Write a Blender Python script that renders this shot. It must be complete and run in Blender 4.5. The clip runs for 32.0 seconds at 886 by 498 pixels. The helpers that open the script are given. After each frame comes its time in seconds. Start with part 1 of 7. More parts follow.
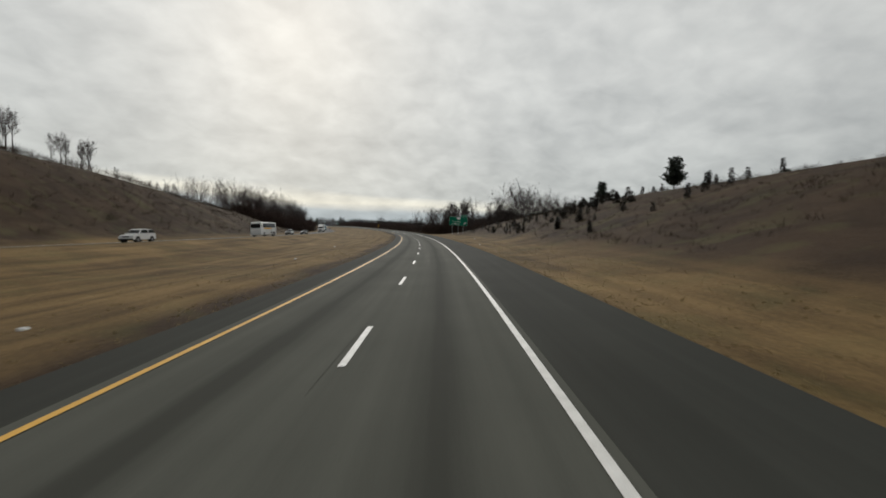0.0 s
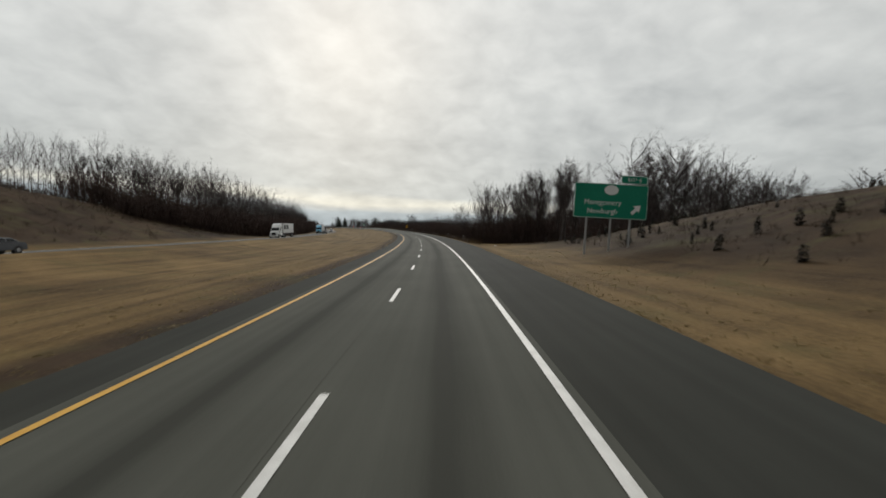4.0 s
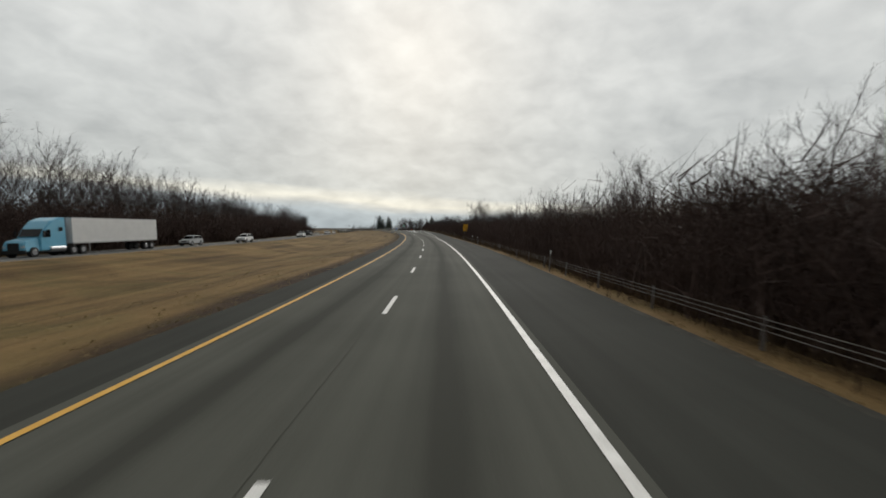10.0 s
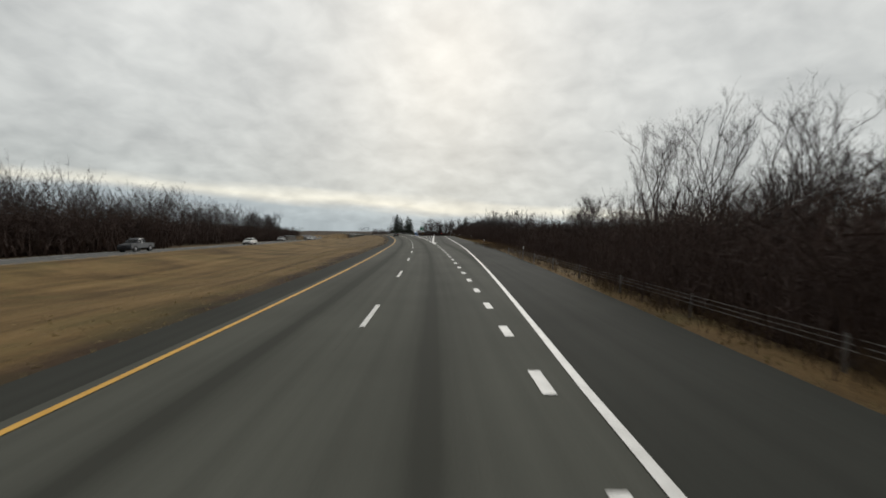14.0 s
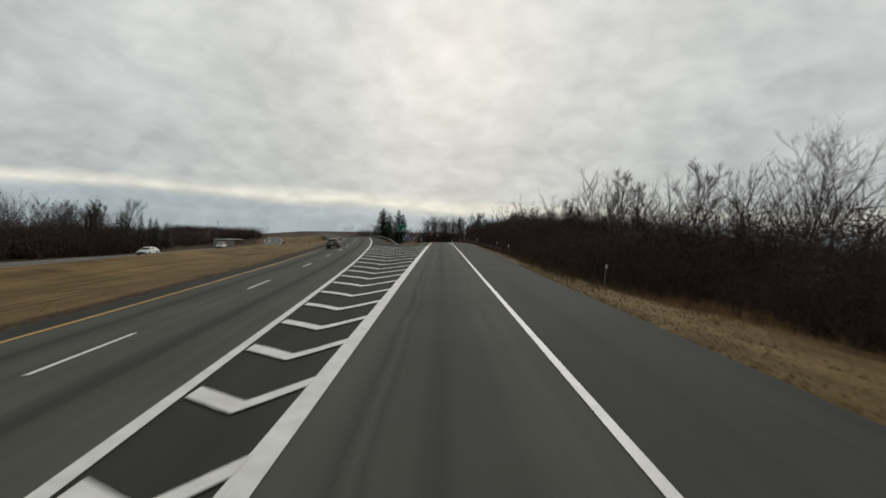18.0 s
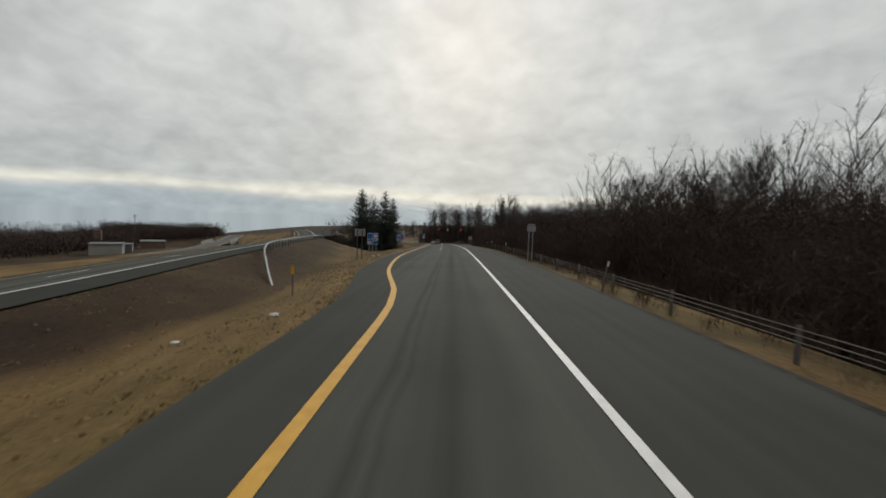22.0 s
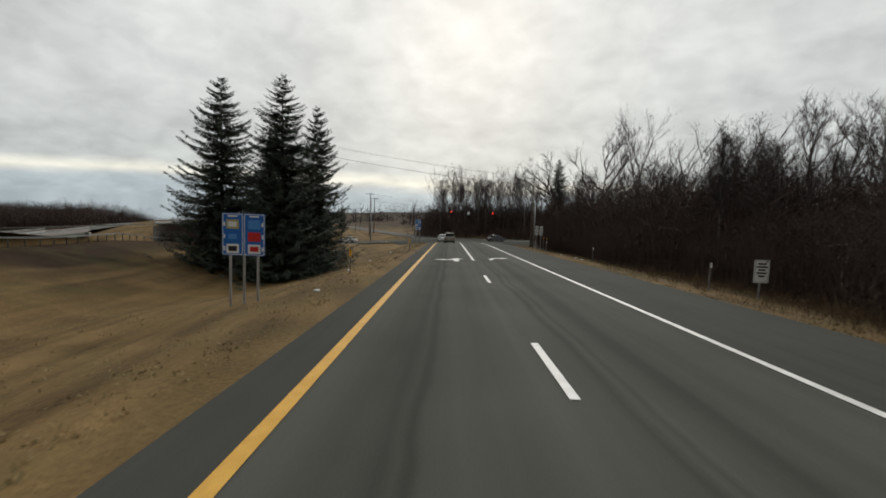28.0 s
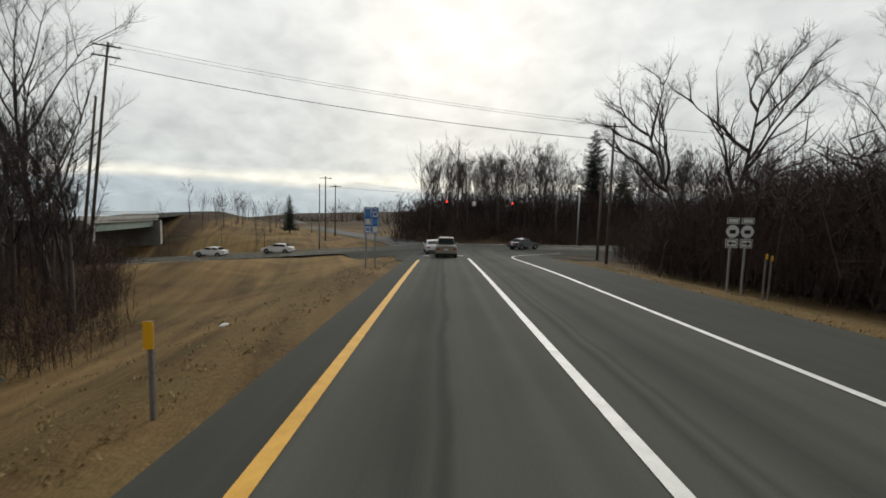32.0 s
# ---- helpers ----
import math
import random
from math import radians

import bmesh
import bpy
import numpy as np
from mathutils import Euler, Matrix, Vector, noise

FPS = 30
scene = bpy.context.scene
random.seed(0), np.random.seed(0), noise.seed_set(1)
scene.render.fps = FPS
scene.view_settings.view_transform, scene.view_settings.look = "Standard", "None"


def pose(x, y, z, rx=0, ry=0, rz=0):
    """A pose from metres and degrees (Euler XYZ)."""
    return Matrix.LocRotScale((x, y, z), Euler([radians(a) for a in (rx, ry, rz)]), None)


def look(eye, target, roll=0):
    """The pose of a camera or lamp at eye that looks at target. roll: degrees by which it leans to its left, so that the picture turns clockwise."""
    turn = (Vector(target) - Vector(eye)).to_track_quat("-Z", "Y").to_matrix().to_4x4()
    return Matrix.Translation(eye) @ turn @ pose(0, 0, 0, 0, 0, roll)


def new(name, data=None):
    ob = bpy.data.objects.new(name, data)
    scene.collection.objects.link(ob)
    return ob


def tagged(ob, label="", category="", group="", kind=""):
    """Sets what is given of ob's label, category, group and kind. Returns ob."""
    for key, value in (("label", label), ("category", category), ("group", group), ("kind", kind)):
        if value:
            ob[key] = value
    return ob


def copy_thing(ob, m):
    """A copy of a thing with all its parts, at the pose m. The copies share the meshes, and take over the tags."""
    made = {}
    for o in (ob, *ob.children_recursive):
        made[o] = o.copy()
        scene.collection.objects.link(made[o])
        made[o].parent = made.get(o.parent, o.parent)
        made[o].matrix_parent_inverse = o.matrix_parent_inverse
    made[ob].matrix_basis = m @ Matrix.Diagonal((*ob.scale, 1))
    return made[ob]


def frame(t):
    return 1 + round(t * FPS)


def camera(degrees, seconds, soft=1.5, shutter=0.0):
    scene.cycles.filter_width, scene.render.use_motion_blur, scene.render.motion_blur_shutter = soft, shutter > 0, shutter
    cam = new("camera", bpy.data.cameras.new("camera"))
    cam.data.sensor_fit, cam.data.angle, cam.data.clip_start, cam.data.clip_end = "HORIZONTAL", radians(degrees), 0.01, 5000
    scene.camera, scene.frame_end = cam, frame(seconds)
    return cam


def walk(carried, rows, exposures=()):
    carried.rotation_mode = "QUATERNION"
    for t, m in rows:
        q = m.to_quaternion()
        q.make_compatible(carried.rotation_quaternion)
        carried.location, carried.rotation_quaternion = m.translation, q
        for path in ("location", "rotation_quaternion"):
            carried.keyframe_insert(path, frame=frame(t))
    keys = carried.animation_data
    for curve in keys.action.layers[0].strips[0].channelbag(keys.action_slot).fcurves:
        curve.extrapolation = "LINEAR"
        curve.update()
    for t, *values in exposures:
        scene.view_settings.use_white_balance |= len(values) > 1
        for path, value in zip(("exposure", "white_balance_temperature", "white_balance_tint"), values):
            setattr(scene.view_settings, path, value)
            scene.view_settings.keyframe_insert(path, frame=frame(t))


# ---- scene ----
# ------------------------------------------------------------------ plan
R_MAIN = 1150.0          # the highway bends left on this radius
LANE = 3.66


def smooth(a, b, x):
    t = min(1.0, max(0.0, (x - a) / (b - a)))
    return t * t * (3 - 2 * t)


def lerp_table(tab, x):
    if x <= tab[0][0]:
        return tab[0][1]
    for (x0, y0), (x1, y1) in zip(tab, tab[1:]):
        if x <= x1:
            return y0 + (y1 - y0) * (x - x0) / (x1 - x0)
    return tab[-1][1]


def main_xy(s, o):
    """Highway plan: s metres along the lane line, o metres to its right."""
    a = s / R_MAIN
    return (-R_MAIN + (R_MAIN + o) * math.cos(a), (R_MAIN + o) * math.sin(a))


def main_so(x, y):
    return (math.atan2(y, x + R_MAIN) * R_MAIN, math.hypot(x + R_MAIN, y) - R_MAIN)


S_RAMP = 475.7           # where the exit ramp's own line starts
RAMP_HEAD = 481.0 / R_MAIN - 0.062
RAMP_O = main_xy(S_RAMP, 5.4)
BEND0, BEND1, BEND_R = 160.0, 215.0, 2400.0


def ramp_axis(u):
    """Place and heading of the ramp's line: straight, then a slight bend to the left."""
    def step(p, h, d):
        return (p[0] - math.sin(h) * d, p[1] + math.cos(h) * d)
    if u <= BEND0:
        return step(RAMP_O, RAMP_HEAD, u), RAMP_HEAD
    p = step(RAMP_O, RAMP_HEAD, BEND0)
    d = min(u, BEND1) - BEND0
    h = RAMP_HEAD + d / BEND_R
    p = step(p, (RAMP_HEAD + h) / 2, d)
    if u > BEND1:
        p = step(p, h, u - BEND1)
    return p, h


def ramp_xy(u, v):
    (x, y), h = ramp_axis(u)
    return x + math.cos(h) * v, y + math.sin(h) * v


def ramp_uv(x, y):
    u = (x - RAMP_O[0]) * -math.sin(RAMP_HEAD) + (y - RAMP_O[1]) * math.cos(RAMP_HEAD)
    for _ in range(3):
        (px, py), h = ramp_axis(u)
        u += (x - px) * -math.sin(h) + (y - py) * math.cos(h)
    (px, py), h = ramp_axis(u)
    return u, (x - px) * math.cos(h) + (y - py) * math.sin(h)


EDGE_R = [(385, 3.66), (406, 4.28), (470, 7.38), (476, 7.66)]      # right white line, in highway offsets
RAMP_R = [(0, 2.25), (300, 2.25)]                     # right white line of the ramp
RAMP_L = [(0, -1.92), (119, -1.9), (122, -2.0), (126, -2.4), (131, -3.3), (135, -3.95), (140, -4.5), (148, -5.15), (156, -5.6), (166, -5.75), (200, -5.85), (300, -5.9)]
TILT_MAIN = 0.065
RAMP_TILT = [(0, 0.068), (20, 0.064), (35, 0.052), (46, 0.043), (107, 0.045), (160, 0.062), (206, 0.047), (248, 0.036)]


FALL0, FALL1, FALL2, FALL3, FALL_K = 70.0, 190.0, 296.0, 332.0, 3.6e-4


def fall_slope(u):
    """Downhill grade of the ramp and of the land beside it: it steepens, holds, and runs out level at the street."""
    g = FALL_K * (min(max(u, FALL0), FALL1) - FALL0)
    return g * (1 - min(1.0, max(0.0, (u - FALL2) / (FALL3 - FALL2))))


def fall(u):
    """How far the land has dropped at u along the ramp."""
    a = min(max(u, FALL0), FALL1) - FALL0
    z = FALL_K * a * a / 2
    if u > FALL1:
        z += FALL_K * (FALL1 - FALL0) * (min(u, FALL2) - FALL1)
    if u > FALL2:
        b = min(u, FALL3) - FALL2
        z += FALL_K * (FALL1 - FALL0) * (b - b * b / (2 * (FALL3 - FALL2)))
    return z


Z_RIGHT = [(500, 0.0), (540, -0.2), (555, -0.25), (585, -0.25), (600, -0.1), (613, 0.12), (624, 0.25), (640, 0.45), (666, 0.7), (700, 0.95), (730, 1.2), (790, 1.8), (900, 2.2)]
Z_FAR = [(0, -0.8), (117, -1.2), (246, -1.8), (340, -2.1), (460, -2.5), (550, -3.6), (600, -4.6), (700, -4.7), (760, -4.0), (800, -2.6), (900, -2.0)]


def z_main(s, o):
    """Banked surface: lower on the inside of the bend; the other carriageway lies a little lower still."""
    zc = lerp_table(Z_RIGHT, s)
    if s > S_RAMP:
        zc -= fall(ramp_uv(*main_xy(s, o))[0]) + 60.0 * smooth(850, 1500, s)
    more = 0.065 * smooth(445, 508, s) * (1 - smooth(640, 740, s))      # steeper bank beside the exit

    def lane_z(o):
        return zc + TILT_MAIN * min(12.0, o) + more * (max(o, -5.3) - 3.66 if o < 3.66 else 0.0)
    if o >= -5.3:
        return lane_z(o)
    far = lerp_table(Z_FAR, s) + zc - lerp_table(Z_RIGHT, s)                # falls with the near lanes
    if o <= -30.0:
        return far + 0.075 * (max(o, -45.0) + 35.0)
    f = (-5.3 - o) / 24.7
    return lane_z(-5.3) * (1 - f) + (far + 0.375) * f


Z_STREET = [(-400, -7.5), (-95, -6.8), (-70, -4.6), (-50, -3.6), (-39, -2.75), (-28, -1.9), (-14, -0.8), (-5, -0.05), (30, 0.3), (120, 2.0), (300, 4.0)]


def z_ramp(u, v):
    e = lerp_table(RAMP_TILT, u)
    z = 0.35 + e * max(-8.0, min(8.0, v))
    if u > 268:                                       # comes down to the street's level
        m = smooth(268, 303, u)
        z = z * (1 - m) + lerp_table(Z_STREET, v) * m
    return z - fall(u)


def verge(s):
    """Right-hand rim of the highway: it widens for a third lane towards the bridge."""
    return 5.0 + 8.5 * smooth(735, 785, s)


def road_z(x, y):
    """Height of the paved surfaces and of the ground between them."""
    s, o = main_so(x, y)
    if s < S_RAMP - 40:
        return z_main(s, o)
    u, v = ramp_uv(x, y)
    vl = lerp_table(RAMP_L, u) - 0.6
    k = smooth(S_RAMP - 40, S_RAMP + 10, s)
    on_ramp = z_main(s, o) * (1 - k) + z_ramp(u, v) * k
    if v >= vl:
        return on_ramp
    rim = verge(s)
    if o <= rim:
        z = z_main(s, o)
    else:
        f = (vl - v) / max(0.5, (vl - v) + (o - rim))
        f = f * f * (3 - 2 * f) if s > 600 else f
        zr = z_main(s, o) * (1 - k) + z_ramp(u, vl) * k
        z = zr * (1 - f) + z_main(s, rim) * f
    w = smooth(vl - 1.6, vl, v)                       # ease the two surfaces into one another
    return z * (1 - w) + on_ramp * w


U_STREET = 312.0      # the street at the ramp's foot crosses it here


def street_pq(x, y):
    """Along the street (to the right) and across it (away from the ramp)."""
    (px, py), h = ramp_axis(U_STREET)
    return (x - px) * math.cos(h) + (y - py) * math.sin(h), (x - px) * -math.sin(h) + (y - py) * math.cos(h)


def street_xy(p, q):
    (px, py), h = ramp_axis(U_STREET)
    return px + math.cos(h) * p - math.sin(h) * q, py + math.sin(h) * p + math.cos(h) * q


# ------------------------------------------------------------------ camera
cam = camera(90.0, 32.0, soft=1.7, shutter=0.15)
EYE = 2.56
# seconds, metres along, metres across, turn to the left, tilt, lean to the left
ON_MAIN = [
    (0.0, 0.0, 1.77, 0.30, -2.52, 3.05), (1.0, 28.6, 1.80, 0.60, -2.57, 2.95), (2.0, 57.1, 1.75, 0.65, -2.60, 2.95),
    (3.0, 85.7, 1.77, 0.58, -2.62, 2.85), (4.0, 114.5, 1.74, 0.50, -2.57, 2.90), (5.0, 143.5, 1.72, 0.45, -2.50, 2.95),
    (6.0, 172.5, 1.69, 0.42, -2.50, 3.00), (7.0, 201.4, 1.72, 0.48, -2.65, 2.90), (8.0, 230.2, 1.76, 0.55, -2.75, 2.85),
    (9.0, 258.9, 1.78, 0.75, -2.70, 2.85), (10.0, 287.6, 1.72, 0.75, -2.70, 3.00), (11.0, 316.2, 1.62, 1.05, -2.75, 2.90),
    (12.0, 344.3, 1.30, 0.90, -2.85, 3.05), (13.0, 372.2, 1.34, 0.42, -2.80, 3.10), (14.0, 398.9, 1.80, -0.55, -2.45, 3.30),
    (15.0, 425.4, 2.92, -1.5, -2.35, 3.30), (16.0, 451.2, 4.32, -2.6, -2.30, 3.30),
]
ON_RAMP = [
    (17.0, 0.0, -0.28, -0.3, -2.3, 3.5), (18.0, 23.6, -0.08, -0.3, -2.5, 3.15), (19.0, 46.4, 0.07, -0.2, -2.4, 1.9),
    (20.0, 67.4, 0.25, 0.2, -2.5, 1.9), (21.0, 87.6, 0.22, 0.7, -2.7, 2.0), (22.0, 107.0, 0.00, 1.2, -2.8, 2.1),
    (23.0, 125.5, -0.60, 2.3, -3.0, 2.4), (24.0, 143.3, -1.30, 3.85, -3.05, 2.7), (25.0, 160.7, -2.10, 4.5, -3.05, 3.0),
    (26.0, 177.4, -2.75, 3.5, -2.9, 2.8), (27.0, 192.4, -3.20, 2.1, -2.75, 2.4), (28.0, 206.0, -3.60, 1.2, -2.7, 2.2),
    (29.0, 219.0, -3.72, 0.95, -2.5, 1.9), (30.0, 230.3, -3.80, 0.7, -2.5, 1.8), (31.0, 239.7, -3.87, 0.4, -2.7, 1.5),
    (32.0, 247.9, -4.00, 0.0, -2.75, 1.6),
]
rows = []
for t, s, o, turn, tilt, lean in ON_MAIN:
    x, y = main_xy(s, o)
    rows.append((t, pose(x, y, road_z(x, y) + EYE, 90 + tilt, -lean, math.degrees(s / R_MAIN) + turn)))
for t, u, v, turn, tilt, lean in ON_RAMP:
    x, y = ramp_xy(u, v)
    rows.append((t, pose(x, y, road_z(x, y) + EYE, 90 + tilt - math.degrees(math.atan(fall_slope(u))), -lean, math.degrees(ramp_axis(u)[1]) + turn)))
walk(cam, rows, [(0, 0.12), (6, 0.18), (13, 0.18), (16.5, 0.14), (18, 0.06), (20, 0.05), (25, 0.16), (28, 0.28), (30, 0.34), (32, 0.44)])

# ------------------------------------------------------------------ sky and light
world = bpy.data.worlds.new("overcast_sky")
scene.world = world
world.use_nodes = True
wn, wl = world.node_tree.nodes, world.node_tree.links
wn.clear()


def wnode(kind, **values):
    n = wn.new(kind)
    for k, v in values.items():
        n.inputs[k].default_value = v
    return n


def wmath(op, a, b=None):
    n = wn.new("ShaderNodeMath")
    n.operation = op
    for i, v in enumerate((a, b)):
        if v is None:
            continue
        if isinstance(v, (int, float)):
            n.inputs[i].default_value = v
        else:
            wl.new(v, n.inputs[i])
    return n.outputs[0]


sky = wn.new("ShaderNodeTexSky")
sky.sky_type, sky.sun_disc = "NISHITA", False
sky.sun_elevation, sky.sun_rotation = radians(24), radians(-20)
sky.dust_density = 4.0
tc = wn.new("ShaderNodeTexCoord")
sep = wn.new("ShaderNodeSeparateXYZ")
wl.new(tc.outputs["Generated"], sep.inputs[0])
up = wmath("MAXIMUM", sep.outputs[2], 0.0)
lift = wmath("ADD", up, 0.42)
comb = wn.new("ShaderNodeCombineXYZ")
wl.new(wmath("DIVIDE", sep.outputs[0], lift), comb.inputs[0])
wl.new(wmath("DIVIDE", sep.outputs[1], lift), comb.inputs[1])
big = wnode("ShaderNodeTexNoise", Scale=2.1, Detail=4.0, Roughness=0.5, Distortion=0.3)
fine = wnode("ShaderNodeTexNoise", Scale=9.0, Detail=7.0, Roughness=0.5, Distortion=0.25)
wl.new(comb.outputs[0], big.inputs["Vector"])
wl.new(comb.outputs[0], fine.inputs["Vector"])
mixn = wmath("ADD", wmath("MULTIPLY", big.outputs["Fac"], 0.5), wmath("MULTIPLY", fine.outputs["Fac"], 0.5))
clouds = wn.new("ShaderNodeValToRGB")
clouds.color_ramp.elements[0].position, clouds.color_ramp.elements[0].color = 0.33, (0.445, 0.458, 0.453, 1)
clouds.color_ramp.elements[1].position, clouds.color_ramp.elements[1].color = 0.65, (0.668, 0.677, 0.656, 1)
wl.new(mixn, clouds.inputs[0])
# towards the horizon the layer thickens; under its far edge runs a pale gap over blue-grey distance
low = wn.new("ShaderNodeValToRGB")
low.color_ramp.elements[0].position, low.color_ramp.elements[0].color = 0.0, (0.66, 0.74, 0.80, 1)
low.color_ramp.elements[1].position, low.color_ramp.elements[1].color = 0.42, (1.06, 1.06, 1.06, 1)
for p, c in ((0.030, (0.68, 0.77, 0.84, 1)), (0.040, (0.95, 0.96, 0.94, 1)), (0.050, (1.28, 1.24, 1.12, 1)), (0.060, (1.16, 1.14, 1.06, 1)), (0.074, (0.84, 0.87, 0.88, 1)), (0.14, (0.84, 0.86, 0.87, 1))):
    e = low.color_ramp.elements.new(p)
    e.color = c
flat = wn.new("ShaderNodeMapping")
flat.inputs["Scale"].default_value = (1.0, 1.0, 9.0)
wl.new(tc.outputs["Generated"], flat.inputs[0])
warp = wnode("ShaderNodeTexNoise", Scale=2.2, Detail=5.0)
wl.new(flat.outputs[0], warp.inputs["Vector"])
wl.new(wmath("ADD", up, wmath("MULTIPLY", wmath("SUBTRACT", warp.outputs["Fac"], 0.5), 0.06)), low.inputs[0])
mul = wn.new("ShaderNodeMix")
mul.data_type, mul.blend_type = "RGBA", "MULTIPLY"
mul.inputs["Factor"].default_value = 1.0
wl.new(clouds.outputs[0], mul.inputs["A"])
wl.new(low.outputs[0], mul.inputs["B"])
aim = wn.new("ShaderNodeVectorMath")                # the veil is brightest round the hidden sun
aim.operation = "DOT_PRODUCT"
aim.inputs[1].default_value = (-math.sin(radians(22)), math.cos(radians(22)), 0.25)
wl.new(tc.outputs["Generated"], aim.inputs[0])
glow = wmath("ADD", wmath("MULTIPLY", aim.outputs["Value"], 0.30), 0.72)
veil = wn.new("ShaderNodeMix")
veil.data_type, veil.blend_type = "RGBA", "MULTIPLY"
veil.inputs["Factor"].default_value = 1.0
wl.new(mul.outputs["Result"], veil.inputs["A"])
wl.new(glow, veil.inputs["B"])
bg_cloud, bg_sky, both = wn.new("ShaderNodeBackground"), wn.new("ShaderNodeBackground"), wn.new("ShaderNodeAddShader")
wl.new(veil.outputs["Result"], bg_cloud.inputs[0])
bg_cloud.inputs[1].default_value = 1.0
wl.new(sky.outputs[0], bg_sky.inputs[0])
bg_sky.inputs[1].default_value = 0.05 * 0.06
out = wn.new("ShaderNodeOutputWorld")
wl.new(bg_cloud.outputs[0], both.inputs[0])
wl.new(bg_sky.outputs[0], both.inputs[1])
wl.new(both.outputs[0], out.inputs[0])

sun = new("sun", bpy.data.lights.new("sun", "SUN"))
sun.data.energy, sun.data.angle, sun.data.color = 1.4, radians(25), (1.0, 0.97, 0.92)
sun.matrix_world = look((0, 0, 100), (20, -200, 0))

# ------------------------------------------------------------------ materials


def material(name, rough=0.8, metal=0.0):
    m = bpy.data.materials.new(name)
    m.use_nodes = True
    b = m.node_tree.nodes["Principled BSDF"]
    b.inputs["Roughness"].default_value = rough
    b.inputs["Metallic"].default_value = metal
    return m, m.node_tree.nodes, m.node_tree.links, b


def grainy(name, dark, light, scale=2.0, fine=40.0, rough=0.85, bump=0.2, metal=0.0, per_object=0.0, specular=0.3):
    """Two scales of colour variation and a fine relief, in world metres."""
    m, n, l, b = material(name, rough, metal)
    b.inputs["Specular IOR Level"].default_value = specular
    geo = n.new("ShaderNodeNewGeometry")
    a = n.new("ShaderNodeTexNoise")
    a.inputs["Scale"].default_value, a.inputs["Detail"].default_value = scale, 4.0
    c = n.new("ShaderNodeTexNoise")
    c.inputs["Scale"].default_value, c.inputs["Detail"].default_value = fine, 3.0
    l.new(geo.outputs["Position"], a.inputs["Vector"])
    l.new(geo.outputs["Position"], c.inputs["Vector"])
    mx = n.new("ShaderNodeMath")
    mx.operation = "MULTIPLY_ADD"
    l.new(c.outputs["Fac"], mx.inputs[0])
    mx.inputs[1].default_value = 0.5
    half = n.new("ShaderNodeMath")
    half.operation = "MULTIPLY"
    half.inputs[1].default_value = 0.5
    l.new(a.outputs["Fac"], half.inputs[0])
    l.new(half.outputs[0], mx.inputs[2])
    src = mx.outputs[0]
    if per_object:
        info = n.new("ShaderNodeObjectInfo")
        add = n.new("ShaderNodeMath")
        add.operation = "MULTIPLY_ADD"
        l.new(info.outputs["Random"], add.inputs[0])
        add.inputs[1].default_value = per_object
        sub = n.new("ShaderNodeMath")
        sub.operation = "SUBTRACT"
        l.new(src, sub.inputs[0])
        sub.inputs[1].default_value = per_object / 2
        l.new(sub.outputs[0], add.inputs[2])
        src = add.outputs[0]
    ramp = n.new("ShaderNodeValToRGB")
    ramp.color_ramp.elements[0].position, ramp.color_ramp.elements[0].color = 0.32, (*dark, 1)
    ramp.color_ramp.elements[1].position, ramp.color_ramp.elements[1].color = 0.68, (*light, 1)
    l.new(src, ramp.inputs[0])
    l.new(ramp.outputs[0], b.inputs["Base Color"])
    if bump:
        bp = n.new("ShaderNodeBump")
        bp.inputs["Strength"].default_value, bp.inputs["Distance"].default_value = bump, 0.02
        l.new(c.outputs["Fac"], bp.inputs["Height"])
        l.new(bp.outputs[0], b.inputs["Normal"])
    return m


